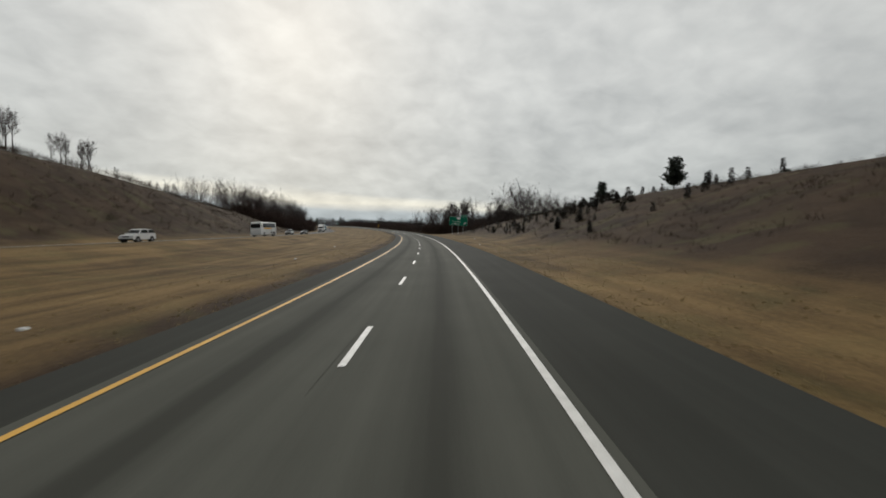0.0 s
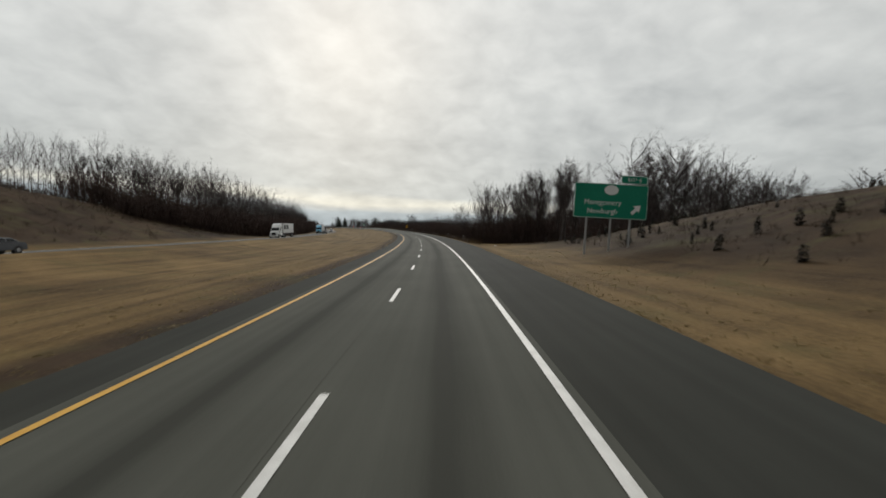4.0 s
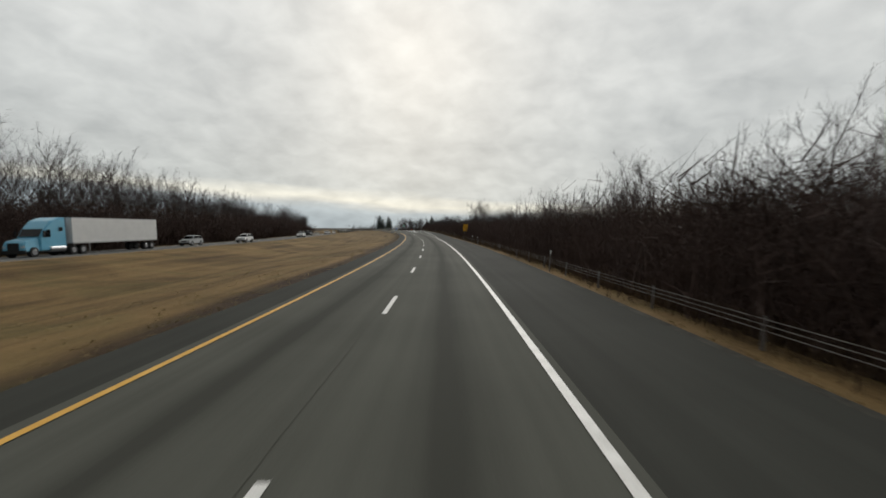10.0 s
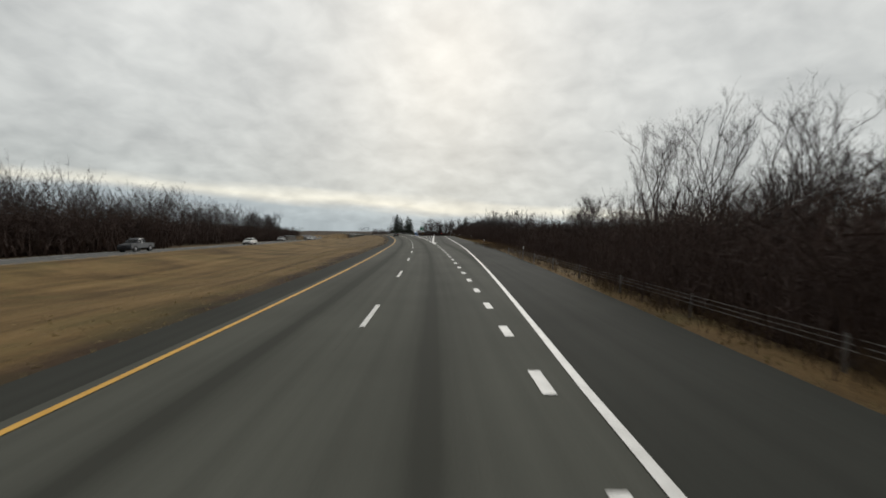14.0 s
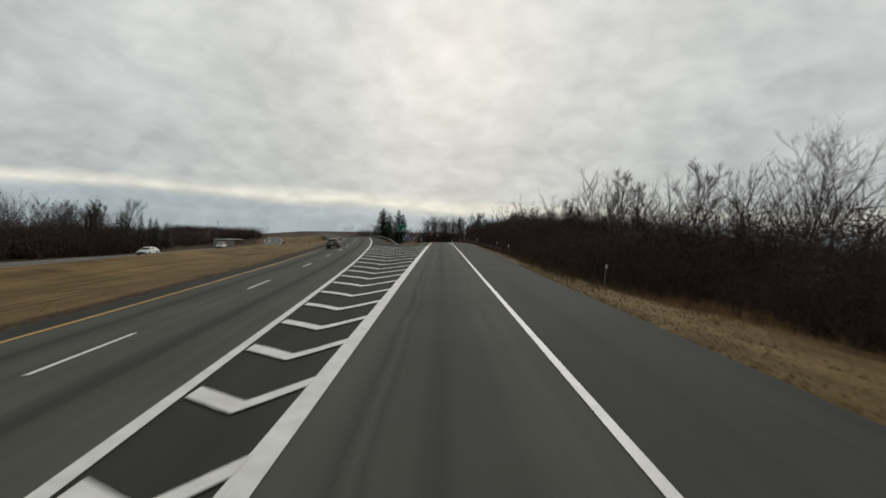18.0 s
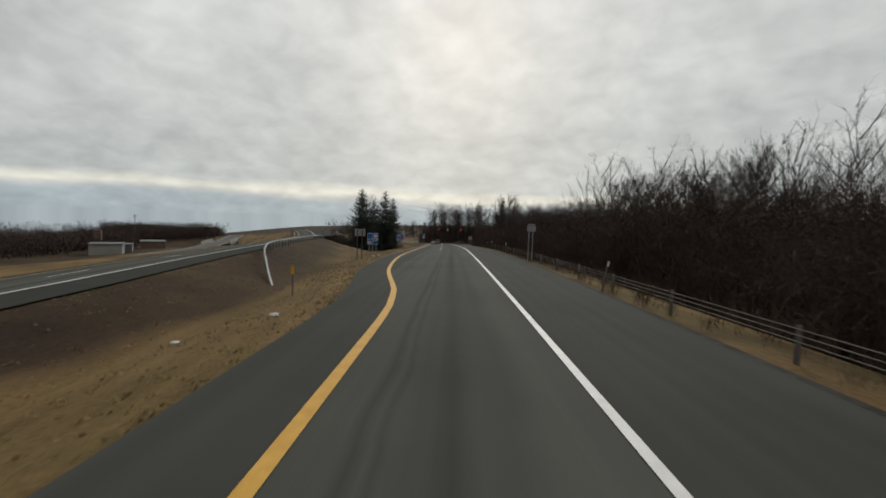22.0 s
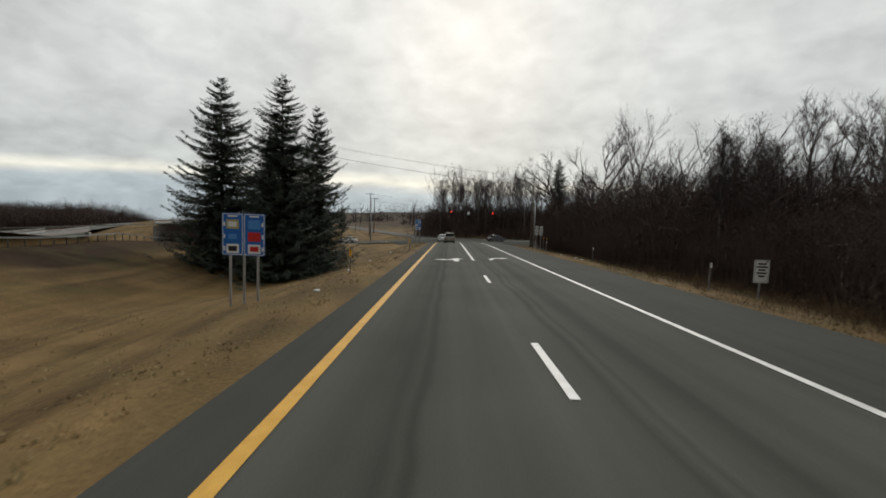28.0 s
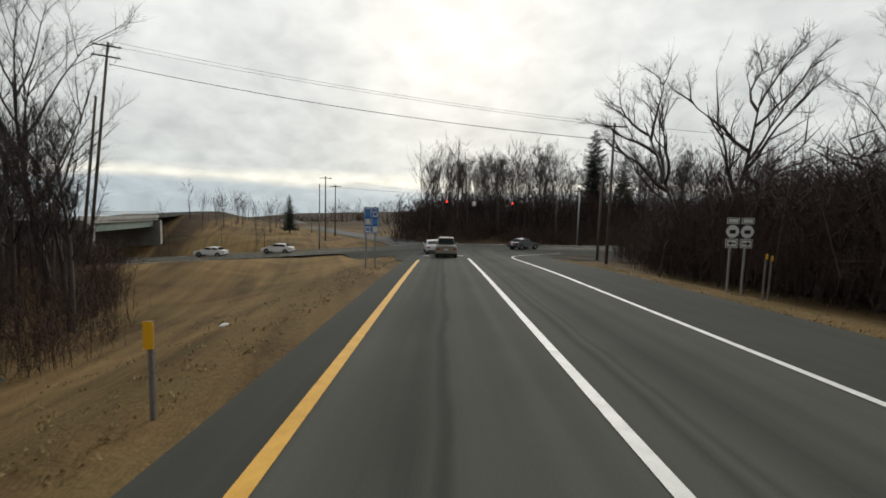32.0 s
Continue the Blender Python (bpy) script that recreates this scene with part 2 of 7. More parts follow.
def asphalt(name, base, worn, lane_w=LANE, first=0.0, stripe=0.48, tracks=()):
    """Asphalt with aggregate, patches and an oil track down the middle of each lane (UV: metres across, metres along)."""
    m, n, l, b = material(name, 0.92)
    b.inputs["Specular IOR Level"].default_value = 0.05
    uv = n.new("ShaderNodeUVMap")
    sp = n.new("ShaderNodeSeparateXYZ")
    l.new(uv.outputs[0], sp.inputs[0])

    def mth(op, x, y=None, z=None):
        k = n.new("ShaderNodeMath")
        k.operation = op
        for i, v in enumerate((x, y, z)):
            if v is None:
                continue
            if isinstance(v, (int, float)):
                k.inputs[i].default_value = v
            else:
                l.new(v, k.inputs[i])
        return k.outputs[0]
    stretch = n.new("ShaderNodeMapping")
    stretch.inputs["Scale"].default_value = (1.6, 0.03, 1)
    l.new(uv.outputs[0], stretch.inputs[0])
    streak = n.new("ShaderNodeTexNoise")
    streak.inputs["Scale"].default_value, streak.inputs["Detail"].default_value = 1.3, 5.0
    l.new(stretch.outputs[0], streak.inputs["Vector"])
    patch = n.new("ShaderNodeTexNoise")
    patch.inputs["Scale"].default_value, patch.inputs["Detail"].default_value = 0.22, 6.0
    l.new(uv.outputs[0], patch.inputs["Vector"])
    agg = n.new("ShaderNodeTexNoise")
    agg.inputs["Scale"].default_value, agg.inputs["Detail"].default_value = 30.0, 3.0
    l.new(uv.outputs[0], agg.inputs["Vector"])
    w = mth("PINGPONG", mth("ADD", sp.outputs[0], -first), lane_w / 2)
    oil = mth("MULTIPLY", mth("POWER", mth("DIVIDE", w, lane_w / 2), 5.0), stripe)
    f = mth("ADD", mth("MULTIPLY", streak.outputs["Fac"], 0.45), mth("MULTIPLY", patch.outputs["Fac"], 0.35))
    f = mth("ADD", f, mth("MULTIPLY", agg.outputs["Fac"], 0.25))
    f = mth("SUBTRACT", f, oil)
    for at, half, depth in tracks:                     # wandering dark tyre tracks
        wob = mth("MULTIPLY", mth("SUBTRACT", patch.outputs["Fac"], 0.5), 0.5)
        near = mth("ABSOLUTE", mth("ADD", mth("ADD", sp.outputs[0], -at), wob))
        band = mth("SUBTRACT", 1.0, mth("MINIMUM", mth("DIVIDE", near, half), 1.0))
        f = mth("SUBTRACT", f, mth("MULTIPLY", mth("MULTIPLY", band, streak.outputs["Fac"]), depth))
    ramp = n.new("ShaderNodeValToRGB")
    ramp.color_ramp.elements[0].position, ramp.color_ramp.elements[0].color = 0.2, (*base, 1)
    ramp.color_ramp.elements[1].position, ramp.color_ramp.elements[1].color = 0.75, (*worn, 1)
    l.new(f, ramp.inputs[0])
    l.new(ramp.outputs[0], b.inputs["Base Color"])
    bp = n.new("ShaderNodeBump")
    bp.inputs["Strength"].default_value, bp.inputs["Distance"].default_value = 0.25, 0.01
    l.new(agg.outputs["Fac"], bp.inputs["Height"])
    l.new(bp.outputs[0], b.inputs["Normal"])
    return m


def ground_material():
    """Dead winter turf: straw, olive patches, brown thatch and bare earth."""
    m, n, l, b = material("winter_turf", 0.95)
    b.inputs["Specular IOR Level"].default_value = 0.1
    geo = n.new("ShaderNodeNewGeometry")

    def noise_at(scale, detail, dist=0.0):
        k = n.new("ShaderNodeTexNoise")
        k.inputs["Scale"].default_value, k.inputs["Detail"].default_value, k.inputs["Distortion"].default_value = scale, detail, dist
        l.new(geo.outputs["Position"], k.inputs["Vector"])
        return k.outputs["Fac"]
    attr = n.new("ShaderNodeAttribute")
    attr.attribute_name = "thatch"
    straw = n.new("ShaderNodeValToRGB")
    straw.color_ramp.elements[0].position, straw.color_ramp.elements[0].color = 0.38, (0.070, 0.044, 0.019, 1)
    straw.color_ramp.elements[1].position, straw.color_ramp.elements[1].color = 0.62, (0.240, 0.155, 0.068, 1)
    mid = straw.color_ramp.elements.new(0.5)
    mid.color = (0.155, 0.101, 0.043, 1)
    big, fine = noise_at(0.16, 6.0, 0.8), noise_at(8.0, 8.0)
    av = n.new("ShaderNodeMix")
    av.data_type = "FLOAT"
    av.inputs["Factor"].default_value = 0.4
    l.new(big, av.inputs["A"])
    l.new(fine, av.inputs["B"])
    lay = n.new("ShaderNodeAttribute")
    lay.attribute_name = "lay"
    swath = n.new("ShaderNodeTexNoise")                # mowing streaks along the road
    swath.inputs["Scale"].default_value, swath.inputs["Detail"].default_value = 0.8, 4.0
    l.new(lay.outputs["Vector"], swath.inputs["Vector"])
    both = n.new("ShaderNodeMix")
    both.data_type = "FLOAT"
    both.inputs["Factor"].default_value = 0.38
    l.new(av.outputs["Result"], both.inputs["A"])
    l.new(swath.outputs["Fac"], both.inputs["B"])
    l.new(both.outputs["Result"], straw.inputs[0])
    brown = n.new("ShaderNodeValToRGB")
    brown.color_ramp.elements[0].position, brown.color_ramp.elements[0].color = 0.35, (0.025, 0.0158, 0.0096, 1)
    brown.color_ramp.elements[1].position, brown.color_ramp.elements[1].color = 0.68, (0.072, 0.046, 0.027, 1)
    l.new(av.outputs["Result"], brown.inputs[0])
    mx = n.new("ShaderNodeMix")
    mx.data_type = "RGBA"
    l.new(attr.outputs["Fac"], mx.inputs["Factor"])
    l.new(straw.outputs[0], mx.inputs["A"])
    l.new(brown.outputs[0], mx.inputs["B"])
    green = n.new("ShaderNodeMix")
    green.data_type = "RGBA"
    gr = n.new("ShaderNodeMapRange")
    gr.inputs["From Min"].default_value, gr.inputs["From Max"].default_value, gr.inputs["To Max"].default_value = 0.50, 0.70, 0.35
    l.new(noise_at(0.25, 4.0, 1.0), gr.inputs["Value"])
    l.new(gr.outputs[0], green.inputs["Factor"])
    l.new(mx.outputs["Result"], green.inputs["A"])
    green.inputs["B"].default_value = (0.088, 0.086, 0.032, 1)
    l.new(green.outputs["Result"], b.inputs["Base Color"])
    bp = n.new("ShaderNodeBump")
    bp.inputs["Strength"].default_value, bp.inputs["Distance"].default_value = 0.7, 0.06
    l.new(noise_at(19.0, 8.0), bp.inputs["Height"])
    l.new(bp.outputs[0], b.inputs["Normal"])
    return m


M_GROUND = ground_material()
M_LANE = asphalt("lane_asphalt", (0.050, 0.0505, 0.043), (0.112, 0.113, 0.0965), stripe=0.46)
M_SHOULDER = asphalt("shoulder_asphalt", (0.0255, 0.026, 0.0225), (0.054, 0.055, 0.048), 50.0, 25.0, 0.0)
M_RAMP_SHOULDER = asphalt("ramp_shoulder_asphalt", (0.036, 0.0365, 0.032), (0.074, 0.075, 0.066), 50.0, 25.0, 0.0)
M_RAMP = asphalt("ramp_asphalt", (0.050, 0.0505, 0.044), (0.104, 0.105, 0.092), 4.35, -2.1, 0.30, tracks=((-4.75, 0.35, 0.24), (-3.9, 0.16, 0.52), (-2.95, 0.35, 0.21), (-1.0, 0.17, 0.49), (-0.7, 0.12, 0.35), (0.9, 0.4, 0.24)))
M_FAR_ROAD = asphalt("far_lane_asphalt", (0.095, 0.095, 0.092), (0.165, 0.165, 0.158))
M_WHITE = grainy("white_road_paint", (0.50, 0.49, 0.46), (0.76, 0.75, 0.72), 3.0, 60.0, 0.6, 0.1)
M_WORN = grainy("worn_white_paint", (0.10, 0.10, 0.10), (0.55, 0.54, 0.51), 1.2, 9.0, 0.7, 0.1)
M_YELLOW = grainy("yellow_road_paint", (0.52, 0.27, 0.035), (0.70, 0.40, 0.07), 3.0, 60.0, 0.6, 0.1)
M_BARK = grainy("grey_bark", (0.036, 0.029, 0.026), (0.098, 0.083, 0.075), 1.5, 25.0, 0.95, 0.4, per_object=0.25)
M_TWIG = grainy("brown_twigs", (0.036, 0.029, 0.027), (0.085, 0.070, 0.066), 0.3, 8.0, 0.95, 0.0, per_object=0.3)
M_BRUSH = grainy("brush_stems", (0.034, 0.0216, 0.0180), (0.084, 0.0555, 0.0462), 0.15, 6.0, 0.95, 0.0)
M_NEEDLE = grainy("spruce_needles", (0.031, 0.040, 0.029), (0.070, 0.085, 0.061), 0.8, 12.0, 0.8, 0.0)
M_CEDAR = grainy("cedar_needles", (0.010, 0.010, 0.007), (0.032, 0.026, 0.017), 0.8, 12.0, 0.9, 0.0, per_object=0.5)
M_STEEL = grainy("galvanised_steel", (0.25, 0.25, 0.25), (0.42, 0.42, 0.41), 2.0, 30.0, 0.55, 0.05, 0.6)
M_DULL = grainy("dull_weathered_steel", (0.11, 0.10, 0.095), (0.24, 0.225, 0.21), 2.0, 30.0, 0.75, 0.1, 0.3)
M_RUSTY = grainy("weathering_steel", (0.075, 0.050, 0.040), (0.14, 0.10, 0.085), 2.0, 30.0, 0.8, 0.1, 0.2)
M_GREEN_SIGN = grainy("green_sign_sheet", (0.0, 0.16, 0.095), (0.005, 0.20, 0.12), 0.6, 9.0, 0.45, 0.0)
M_BLUE_SIGN = grainy("blue_sign_sheet", (0.012, 0.10, 0.36), (0.02, 0.13, 0.42), 0.6, 9.0, 0.45, 0.0)
M_YELLOW_SIGN = grainy("yellow_sign_sheet", (0.72, 0.36, 0.01), (0.80, 0.42, 0.02), 0.6, 9.0, 0.45, 0.0)
M_WHITE_SIGN = grainy("white_sign_sheet", (0.60, 0.60, 0.58), (0.72, 0.72, 0.70), 0.6, 9.0, 0.45, 0.0)
M_BLACK = grainy("black_sign_paint", (0.010, 0.010, 0.010), (0.02, 0.02, 0.02), 0.6, 9.0, 0.5, 0.0)
M_SIGN_BACK = grainy("bare_aluminium", (0.30, 0.30, 0.31), (0.42, 0.42, 0.42), 1.0, 9.0, 0.5, 0.0, 0.5)
M_WOOD_POLE = grainy("weathered_pole_wood", (0.070, 0.055, 0.045), (0.15, 0.12, 0.10), 1.0, 20.0, 0.9, 0.3)

# ------------------------------------------------------------------ mesh helpers


def mesh_object(name, verts, faces, mat, parent=None, label="", smooth_faces=False, uvs=None):
    me = bpy.data.meshes.new(name)
    me.from_pydata(verts, [], faces)
    me.materials.append(mat)
    if smooth_faces:
        me.shade_smooth()
    if uvs is not None:
        lay = me.uv_layers.new(name="UVMap")
        idx = np.empty(len(me.loops), dtype=np.int32)
        me.loops.foreach_get("vertex_index", idx)
        lay.data.foreach_set("uv", np.asarray(uvs, dtype=np.float32)[idx].ravel())
    ob = new(name, me)
    if parent is not None:
        ob.parent = parent
    if label:
        ob["label"] = label
    return ob


def part(name, bm, mat, parent=None, label="", smooth_faces=False):
    me = bpy.data.meshes.new(name)
    bm.normal_update()
    bm.to_mesh(me)
    bm.free()
    me.materials.append(mat)
    if smooth_faces:
        me.shade_smooth()
    ob = new(name, me)
    if parent is not None:
        ob.parent = parent
    if label:
        ob["label"] = label
    return ob


def empty(name, m=None):
    ob = new(name)
    ob.empty_display_size = 0.2
    if m is not None:
        ob.matrix_basis = m
    return ob


def box(size, at=(0, 0, 0), bevel=0.0, bm=None, turn=None):
    bm2 = bmesh.new()
    bmesh.ops.create_cube(bm2, size=1.0)
    bmesh.ops.scale(bm2, vec=size, verts=bm2.verts)
    if bevel:
        bmesh.ops.bevel(bm2, geom=bm2.edges[:], offset=bevel, segments=2, affect="EDGES")
    if turn is not None:
        bmesh.ops.transform(bm2, matrix=turn, verts=bm2.verts)
    bmesh.ops.translate(bm2, vec=at, verts=bm2.verts)
    return join(bm, bm2)


def join(bm, bm2):
    if bm is None:
        return bm2
    me = bpy.data.meshes.new("tmp")
    bm2.to_mesh(me)
    bm.from_mesh(me)
    bpy.data.meshes.remove(me)
    bm2.free()
    return bm


def rod(a, b, r0, r1=None, sides=10, bm=None):
    a, b = Vector(a), Vector(b)
    bm2 = bmesh.new()
    bmesh.ops.create_cone(bm2, cap_ends=True, segments=sides, radius1=r0, radius2=r0 if r1 is None else r1, depth=(b - a).length)
    q = (b - a).to_track_quat("Z", "Y").to_matrix().to_4x4()
    bmesh.ops.transform(bm2, matrix=Matrix.Translation((a + b) / 2) @ q, verts=bm2.verts)
    return join(bm, bm2)


def prism(poly, y0, y1, bm=None):
    """A flat outline in x, z, given thickness from y0 to y1."""
    bm2 = bmesh.new()
    f = bm2.faces.new([bm2.verts.new((x, y0, z)) for x, z in poly])
    r = bmesh.ops.extrude_face_region(bm2, geom=[f])
    bmesh.ops.translate(bm2, vec=(0, y1 - y0, 0), verts=[v for v in r["geom"] if isinstance(v, bmesh.types.BMVert)])
    bmesh.ops.recalc_face_normals(bm2, faces=bm2.faces)
    return join(bm, bm2)


def round_rect(w, h, r, n=4, cx=0.0, cz=0.0):
    pts = []
    for qx, qz, a0 in ((1, 1, 0), (-1, 1, 90), (-1, -1, 180), (1, -1, 270)):
        for i in range(n + 1):
            a = radians(a0 + 90 * i / n)
            pts.append((cx + qx * (w / 2 - r) + r * math.cos(a), cz + qz * (h / 2 - r) + r * math.sin(a)))
    return pts


def words(name, text, size, mat, parent, x, z, y=-0.004, align="CENTER", label=""):
    cu = bpy.data.curves.new(name, "FONT")
    cu.body, cu.size, cu.align_x, cu.align_y, cu.extrude = text, size, align, "CENTER", 0.001
    tmp = bpy.data.objects.new("tmp_text", cu)
    scene.collection.objects.link(tmp)
    bpy.context.view_layer.update()
    me = bpy.data.meshes.new_from_object(tmp.evaluated_get(bpy.context.evaluated_depsgraph_get()))
    bpy.data.objects.remove(tmp)
    bpy.data.curves.remove(cu)
    me.transform(Matrix.Translation((x, y, z)) @ Matrix.Rotation(radians(90), 4, "X"))
    me.materials.clear()
    me.materials.append(mat)
    ob = new(name, me)
    ob.parent = parent
    if label:
        ob["label"] = label
    return ob


# ------------------------------------------------------------------ ground


def lump(x, y, k):
    return noise.noise(Vector((x / k, y / k, 0.37)))


OPP = -37.0              # lane line of the carriageway that comes the other way


def right_clear(s):
    """Offset at which the roadside brush starts, on the right of the highway."""
    return lerp_table([(140, 62), (180, 56), (192, 48), (200, 36), (203, 20), (204.5, 10.2), (213.8, 10.5), (214.1, 46), (257.2, 50), (257.4, 10.0), (300, 9.9), (386, 9.8), (391, 12.9), (403, 12.9), (408, 9.8), (420, 9.8), (425, 11), (430, 14.5), (440, 16), (449, 14), (456, 11.6), (464, 12.5), (472, 22), (484, 27), (505, 27), (512, 22)], s)


def behind_strip(s):
    """Extra room behind the roadside strip where the wet meadow reaches in."""
    return 40.0 * smooth(257.3, 257.5, s) * (1 - smooth(296, 304, s))


def ground_z(x, y):
    z = open_ground_z(x, y)
    s, o = main_so(x, y)
    z -= 70.0 * smooth(-118, -620, o) * smooth(560, 640, s)          # the land drops out of sight beyond the wood
    p, q = street_pq(x, y)
    if 4 < q < 150 and -95 < p < 10:                  # level bed of the entrance ramp
        u = U_STREET + q
        d = abs(p + 8.8 + 0.53 * (u - 320)) * 0.884
        w = 1 - smooth(4, 13, d)
        z = z * (1 - w) + lerp_table(ENTRANCE_Z, u) * w
    if -90 < q < 140 and abs(p) < 400:
        if q > 12 and p > -30:                       # wooded bank behind the street
            z += 4.6 * smooth(12, 40, q) * smooth(-18, -2, p)
        room = (0.5 - 0.44 * smooth(-8, -16, p) * (1 if q < 0 else 0)) * max(0.0, abs(q) - 8.0)
        zs = lerp_table(Z_STREET, p) - fall(U_STREET + q)
        z = min(max(z, zs - room), zs + room) - 0.3 * (1 - smooth(6.5, 9.5, abs(q)))
    return z


ENTRANCE_Z = [(312, -8.15), (330, -8.6), (365, -9.2), (400, -9.45), (450, -8.6)]
HILL_R = [(60, 11.2), (80, 11.4), (100, 10.7), (134, 9.4), (150, 8.8), (165, 7.8), (180, 6.2), (195, 3.8), (205, 2.2), (216, 0.6), (228, 0.0)]
HILL_L = [(0, 17.0), (60, 16.0), (90, 15.2), (118, 14.2), (133, 13.3), (150, 11.6), (167, 10.6), (185, 9.9), (211, 8.5), (225, 7.4), (243, 5.4), (267, 2.8), (300, 0.7), (330, 0.0)]


def open_ground_z(x, y):
    s, o = main_so(x, y)
    z = road_z(x, y)
    if s > S_RAMP:
        u, v = ramp_uv(x, y)
        right = v - (lerp_table(RAMP_R, u) + 3.6)
        in_ramp = lerp_table(RAMP_L, u) - 2.2 < v and right < 0.3
    else:
        right = o - (lerp_table(EDGE_R, s) + 3.6)
        in_ramp = False
    left = -5.2 - o
    if -32.3 < o < -24.0:                         # low rim beside the oncoming lanes
        z += (0.25 + 0.45 * smooth(550, 600, s)) * smooth(-32.3, -30.2, o) * (1 - smooth(-29, -24.5, o))
    bump = 0.10 * lump(x, y, 5.0) + 0.25 * lump(x, y, 22.0)
    if right > 0:
        z -= 0.05 + 0.5 * smooth(0, 5, right) * smooth(130, 200, s)
        hill = lerp_table(HILL_R, s) * smooth(2, 40, right)
        z += hill + bump * smooth(0, 6, right)
        z += 0.004 * min(300.0, max(0.0, right - 30))
        if s < S_RAMP:                                # embankment: the land falls away beyond the guide rail
            z -= 2.6 * smooth(200, 222, s) * (1 - smooth(455, 475, s)) * smooth(1.6, 11, right)
        else:
            z -= 0.9 * (1 - smooth(55, 75, u)) * smooth(1.8, 12, right)
            z -= 1.8 * smooth(60, 80, u) * (1 - smooth(170, 200, u)) * smooth(1.8, 10, right)
        return z
    if left > 0 and s < 900:
        if o > OPP + 7.5:                         # median: a shallow ditch
            w = (OPP + 7.5) + 5.2
            f = left / -w
            z -= 0.05 + 0.9 * math.sin(math.pi * f) ** 2 - bump * math.sin(math.pi * min(1, max(0, f)))
            return z
        far = OPP - 7.0 - o
        if far <= 0:
            return z - 0.06
        hill = lerp_table(HILL_L, s) * smooth(1, 36, far)
        z -= 1.3 * smooth(2, 24, far) * smooth(530, 620, s)
        return z - 0.06 + hill + bump * smooth(0, 6, far) - 0.4 * smooth(0, 5, far) * smooth(240, 300, s)
    if s > S_RAMP + 90 and not in_ramp and o > verge(s) - 0.4:
        u, v = ramp_uv(x, y)
        a, b2 = o - verge(s) - 0.9, (lerp_table(RAMP_L, u) - 2.0) - v
        d = min(a, b2)
        low = 1.5 * smooth(212, 246, u) * smooth(8, 22, -v) * (1 - smooth(270, 300, u))     # the hollow in which the spruces stand
        return z - 0.06 - low - (1.35 * smooth(0, 7, d) + 0.95 * smooth(5, 14, d)) + bump * smooth(0, 3, d)
    return z - 0.07


def build_ground():
    ss = [-700, -500, -350, -250, -180, -120, -80] + [-60 + 4 * i for i in range(216)] + [820, 850, 890, 940, 1000, 1080, 1180, 1300, 1450, 1620, 1800]
    oo = [-620, -480, -380, -300, -240, -190, -150, -125, -105, -90, -80, -72, -65, -59, -54, -50, -47, -44.4, -43.8]
    oo += [-43, -38, -33, -30.2, -29.6, -27.5, -25, -22, -19, -16, -13.5, -11, -9, -7.9, -7.3, -6.8, -6.3, -5.9, -5.5, -4.9, -3, 0, 3.4, 4.4]
    oo += [5 + 1.0 * i for i in range(20)] + [26 + 1.6 * i for i in range(30)] + [76, 82, 90, 100, 112, 126, 145, 170, 200, 240, 290, 360, 450, 560, 700]
    verts, th, lay = [], [], []
    for s in ss:
        for o in oo:
            x, y = main_xy(s, o)
            verts.append((x, y, ground_z(x, y)))
            t = 0.0
            lay += [o, s * 0.05, 0.0]
            if s < S_RAMP:
                t = max(t, smooth(10, 22, o) * 1.15)
                edge = 4.0 * lump(x, y, 9.0)
                t -= 1.1 * smooth(211, 217, s + edge) * (1 - smooth(298, 306, s + edge)) * smooth(10, 13, o) * (1 - smooth(44, 54, o + edge))
            else:
                u, v = ramp_uv(x, y)
                t = max(t, smooth(8, 13, v) * 0.85 * (1 - 0.9 * (1 - smooth(40, 50, u + 4.0 * lump(x, y, 9.0))) * (1 - smooth(17, 24, v + 3.0 * lump(x, y, 8.0)))))
                t = max(t, 0.9 * smooth(126, 140, u) * (1 - smooth(204, 216, u)) * smooth(5.9, 6.6, v + 0.4 * lump(x, y, 3.0)))
                if u > 96 and v < -9:
                    a = o - verge(s)
                    t = max(t, 1.1 * smooth(0.3, 1.2, a) * (1 - smooth(4.5, 8.0, a + 2.0 * lump(x, y, 6.0))))
            t = max(t, smooth(45, 50, -o) * 1.15, 1.15 * smooth(840, 880, s))
            p, q = street_pq(x, y)
            if 5 < q < 150 and -14 < p < 160:
                t = max(t, 1.2 * smooth(7.5, 9.5, q))
            t += 0.5 * lump(x, y, 11.0)
            if 7 < o < 12.5:                          # muddy weeds along the guide rail
                t = max(t, 0.85 * smooth(218, 226, s) * (1 - smooth(284, 296, s)) * smooth(7.3, 8.0, o + 0.5 * lump(x, y, 3.0)) * (1 - smooth(10.8, 12.4, o)))
            if -8.5 < o < -4:                          # earth worn bare along the median's edge
                t = max(t, 1 - smooth(6.0, 7.2, -o + 0.9 * lump(x, y, 7.0)))
            th.append(min(1.0, max(0.0, t)))
    k = len(oo)
    faces = [(i * k + j, i * k + j + 1, (i + 1) * k + j + 1, (i + 1) * k + j) for i in range(len(ss) - 1) for j in range(k - 1)]
    ob = mesh_object("ground", verts, faces, M_GROUND, smooth_faces=True)
    a = ob.data.attributes.new("thatch", "FLOAT", "POINT")
    a.data.foreach_set("value", th)
    a = ob.data.attributes.new("lay", "FLOAT_VECTOR", "POINT")
    a.data.foreach_set("vector", lay)
    return tagged(ob, "straw-coloured dead winter turf over banks and median", "ground", kind="structure")


ground = build_ground()

# ------------------------------------------------------------------ roads


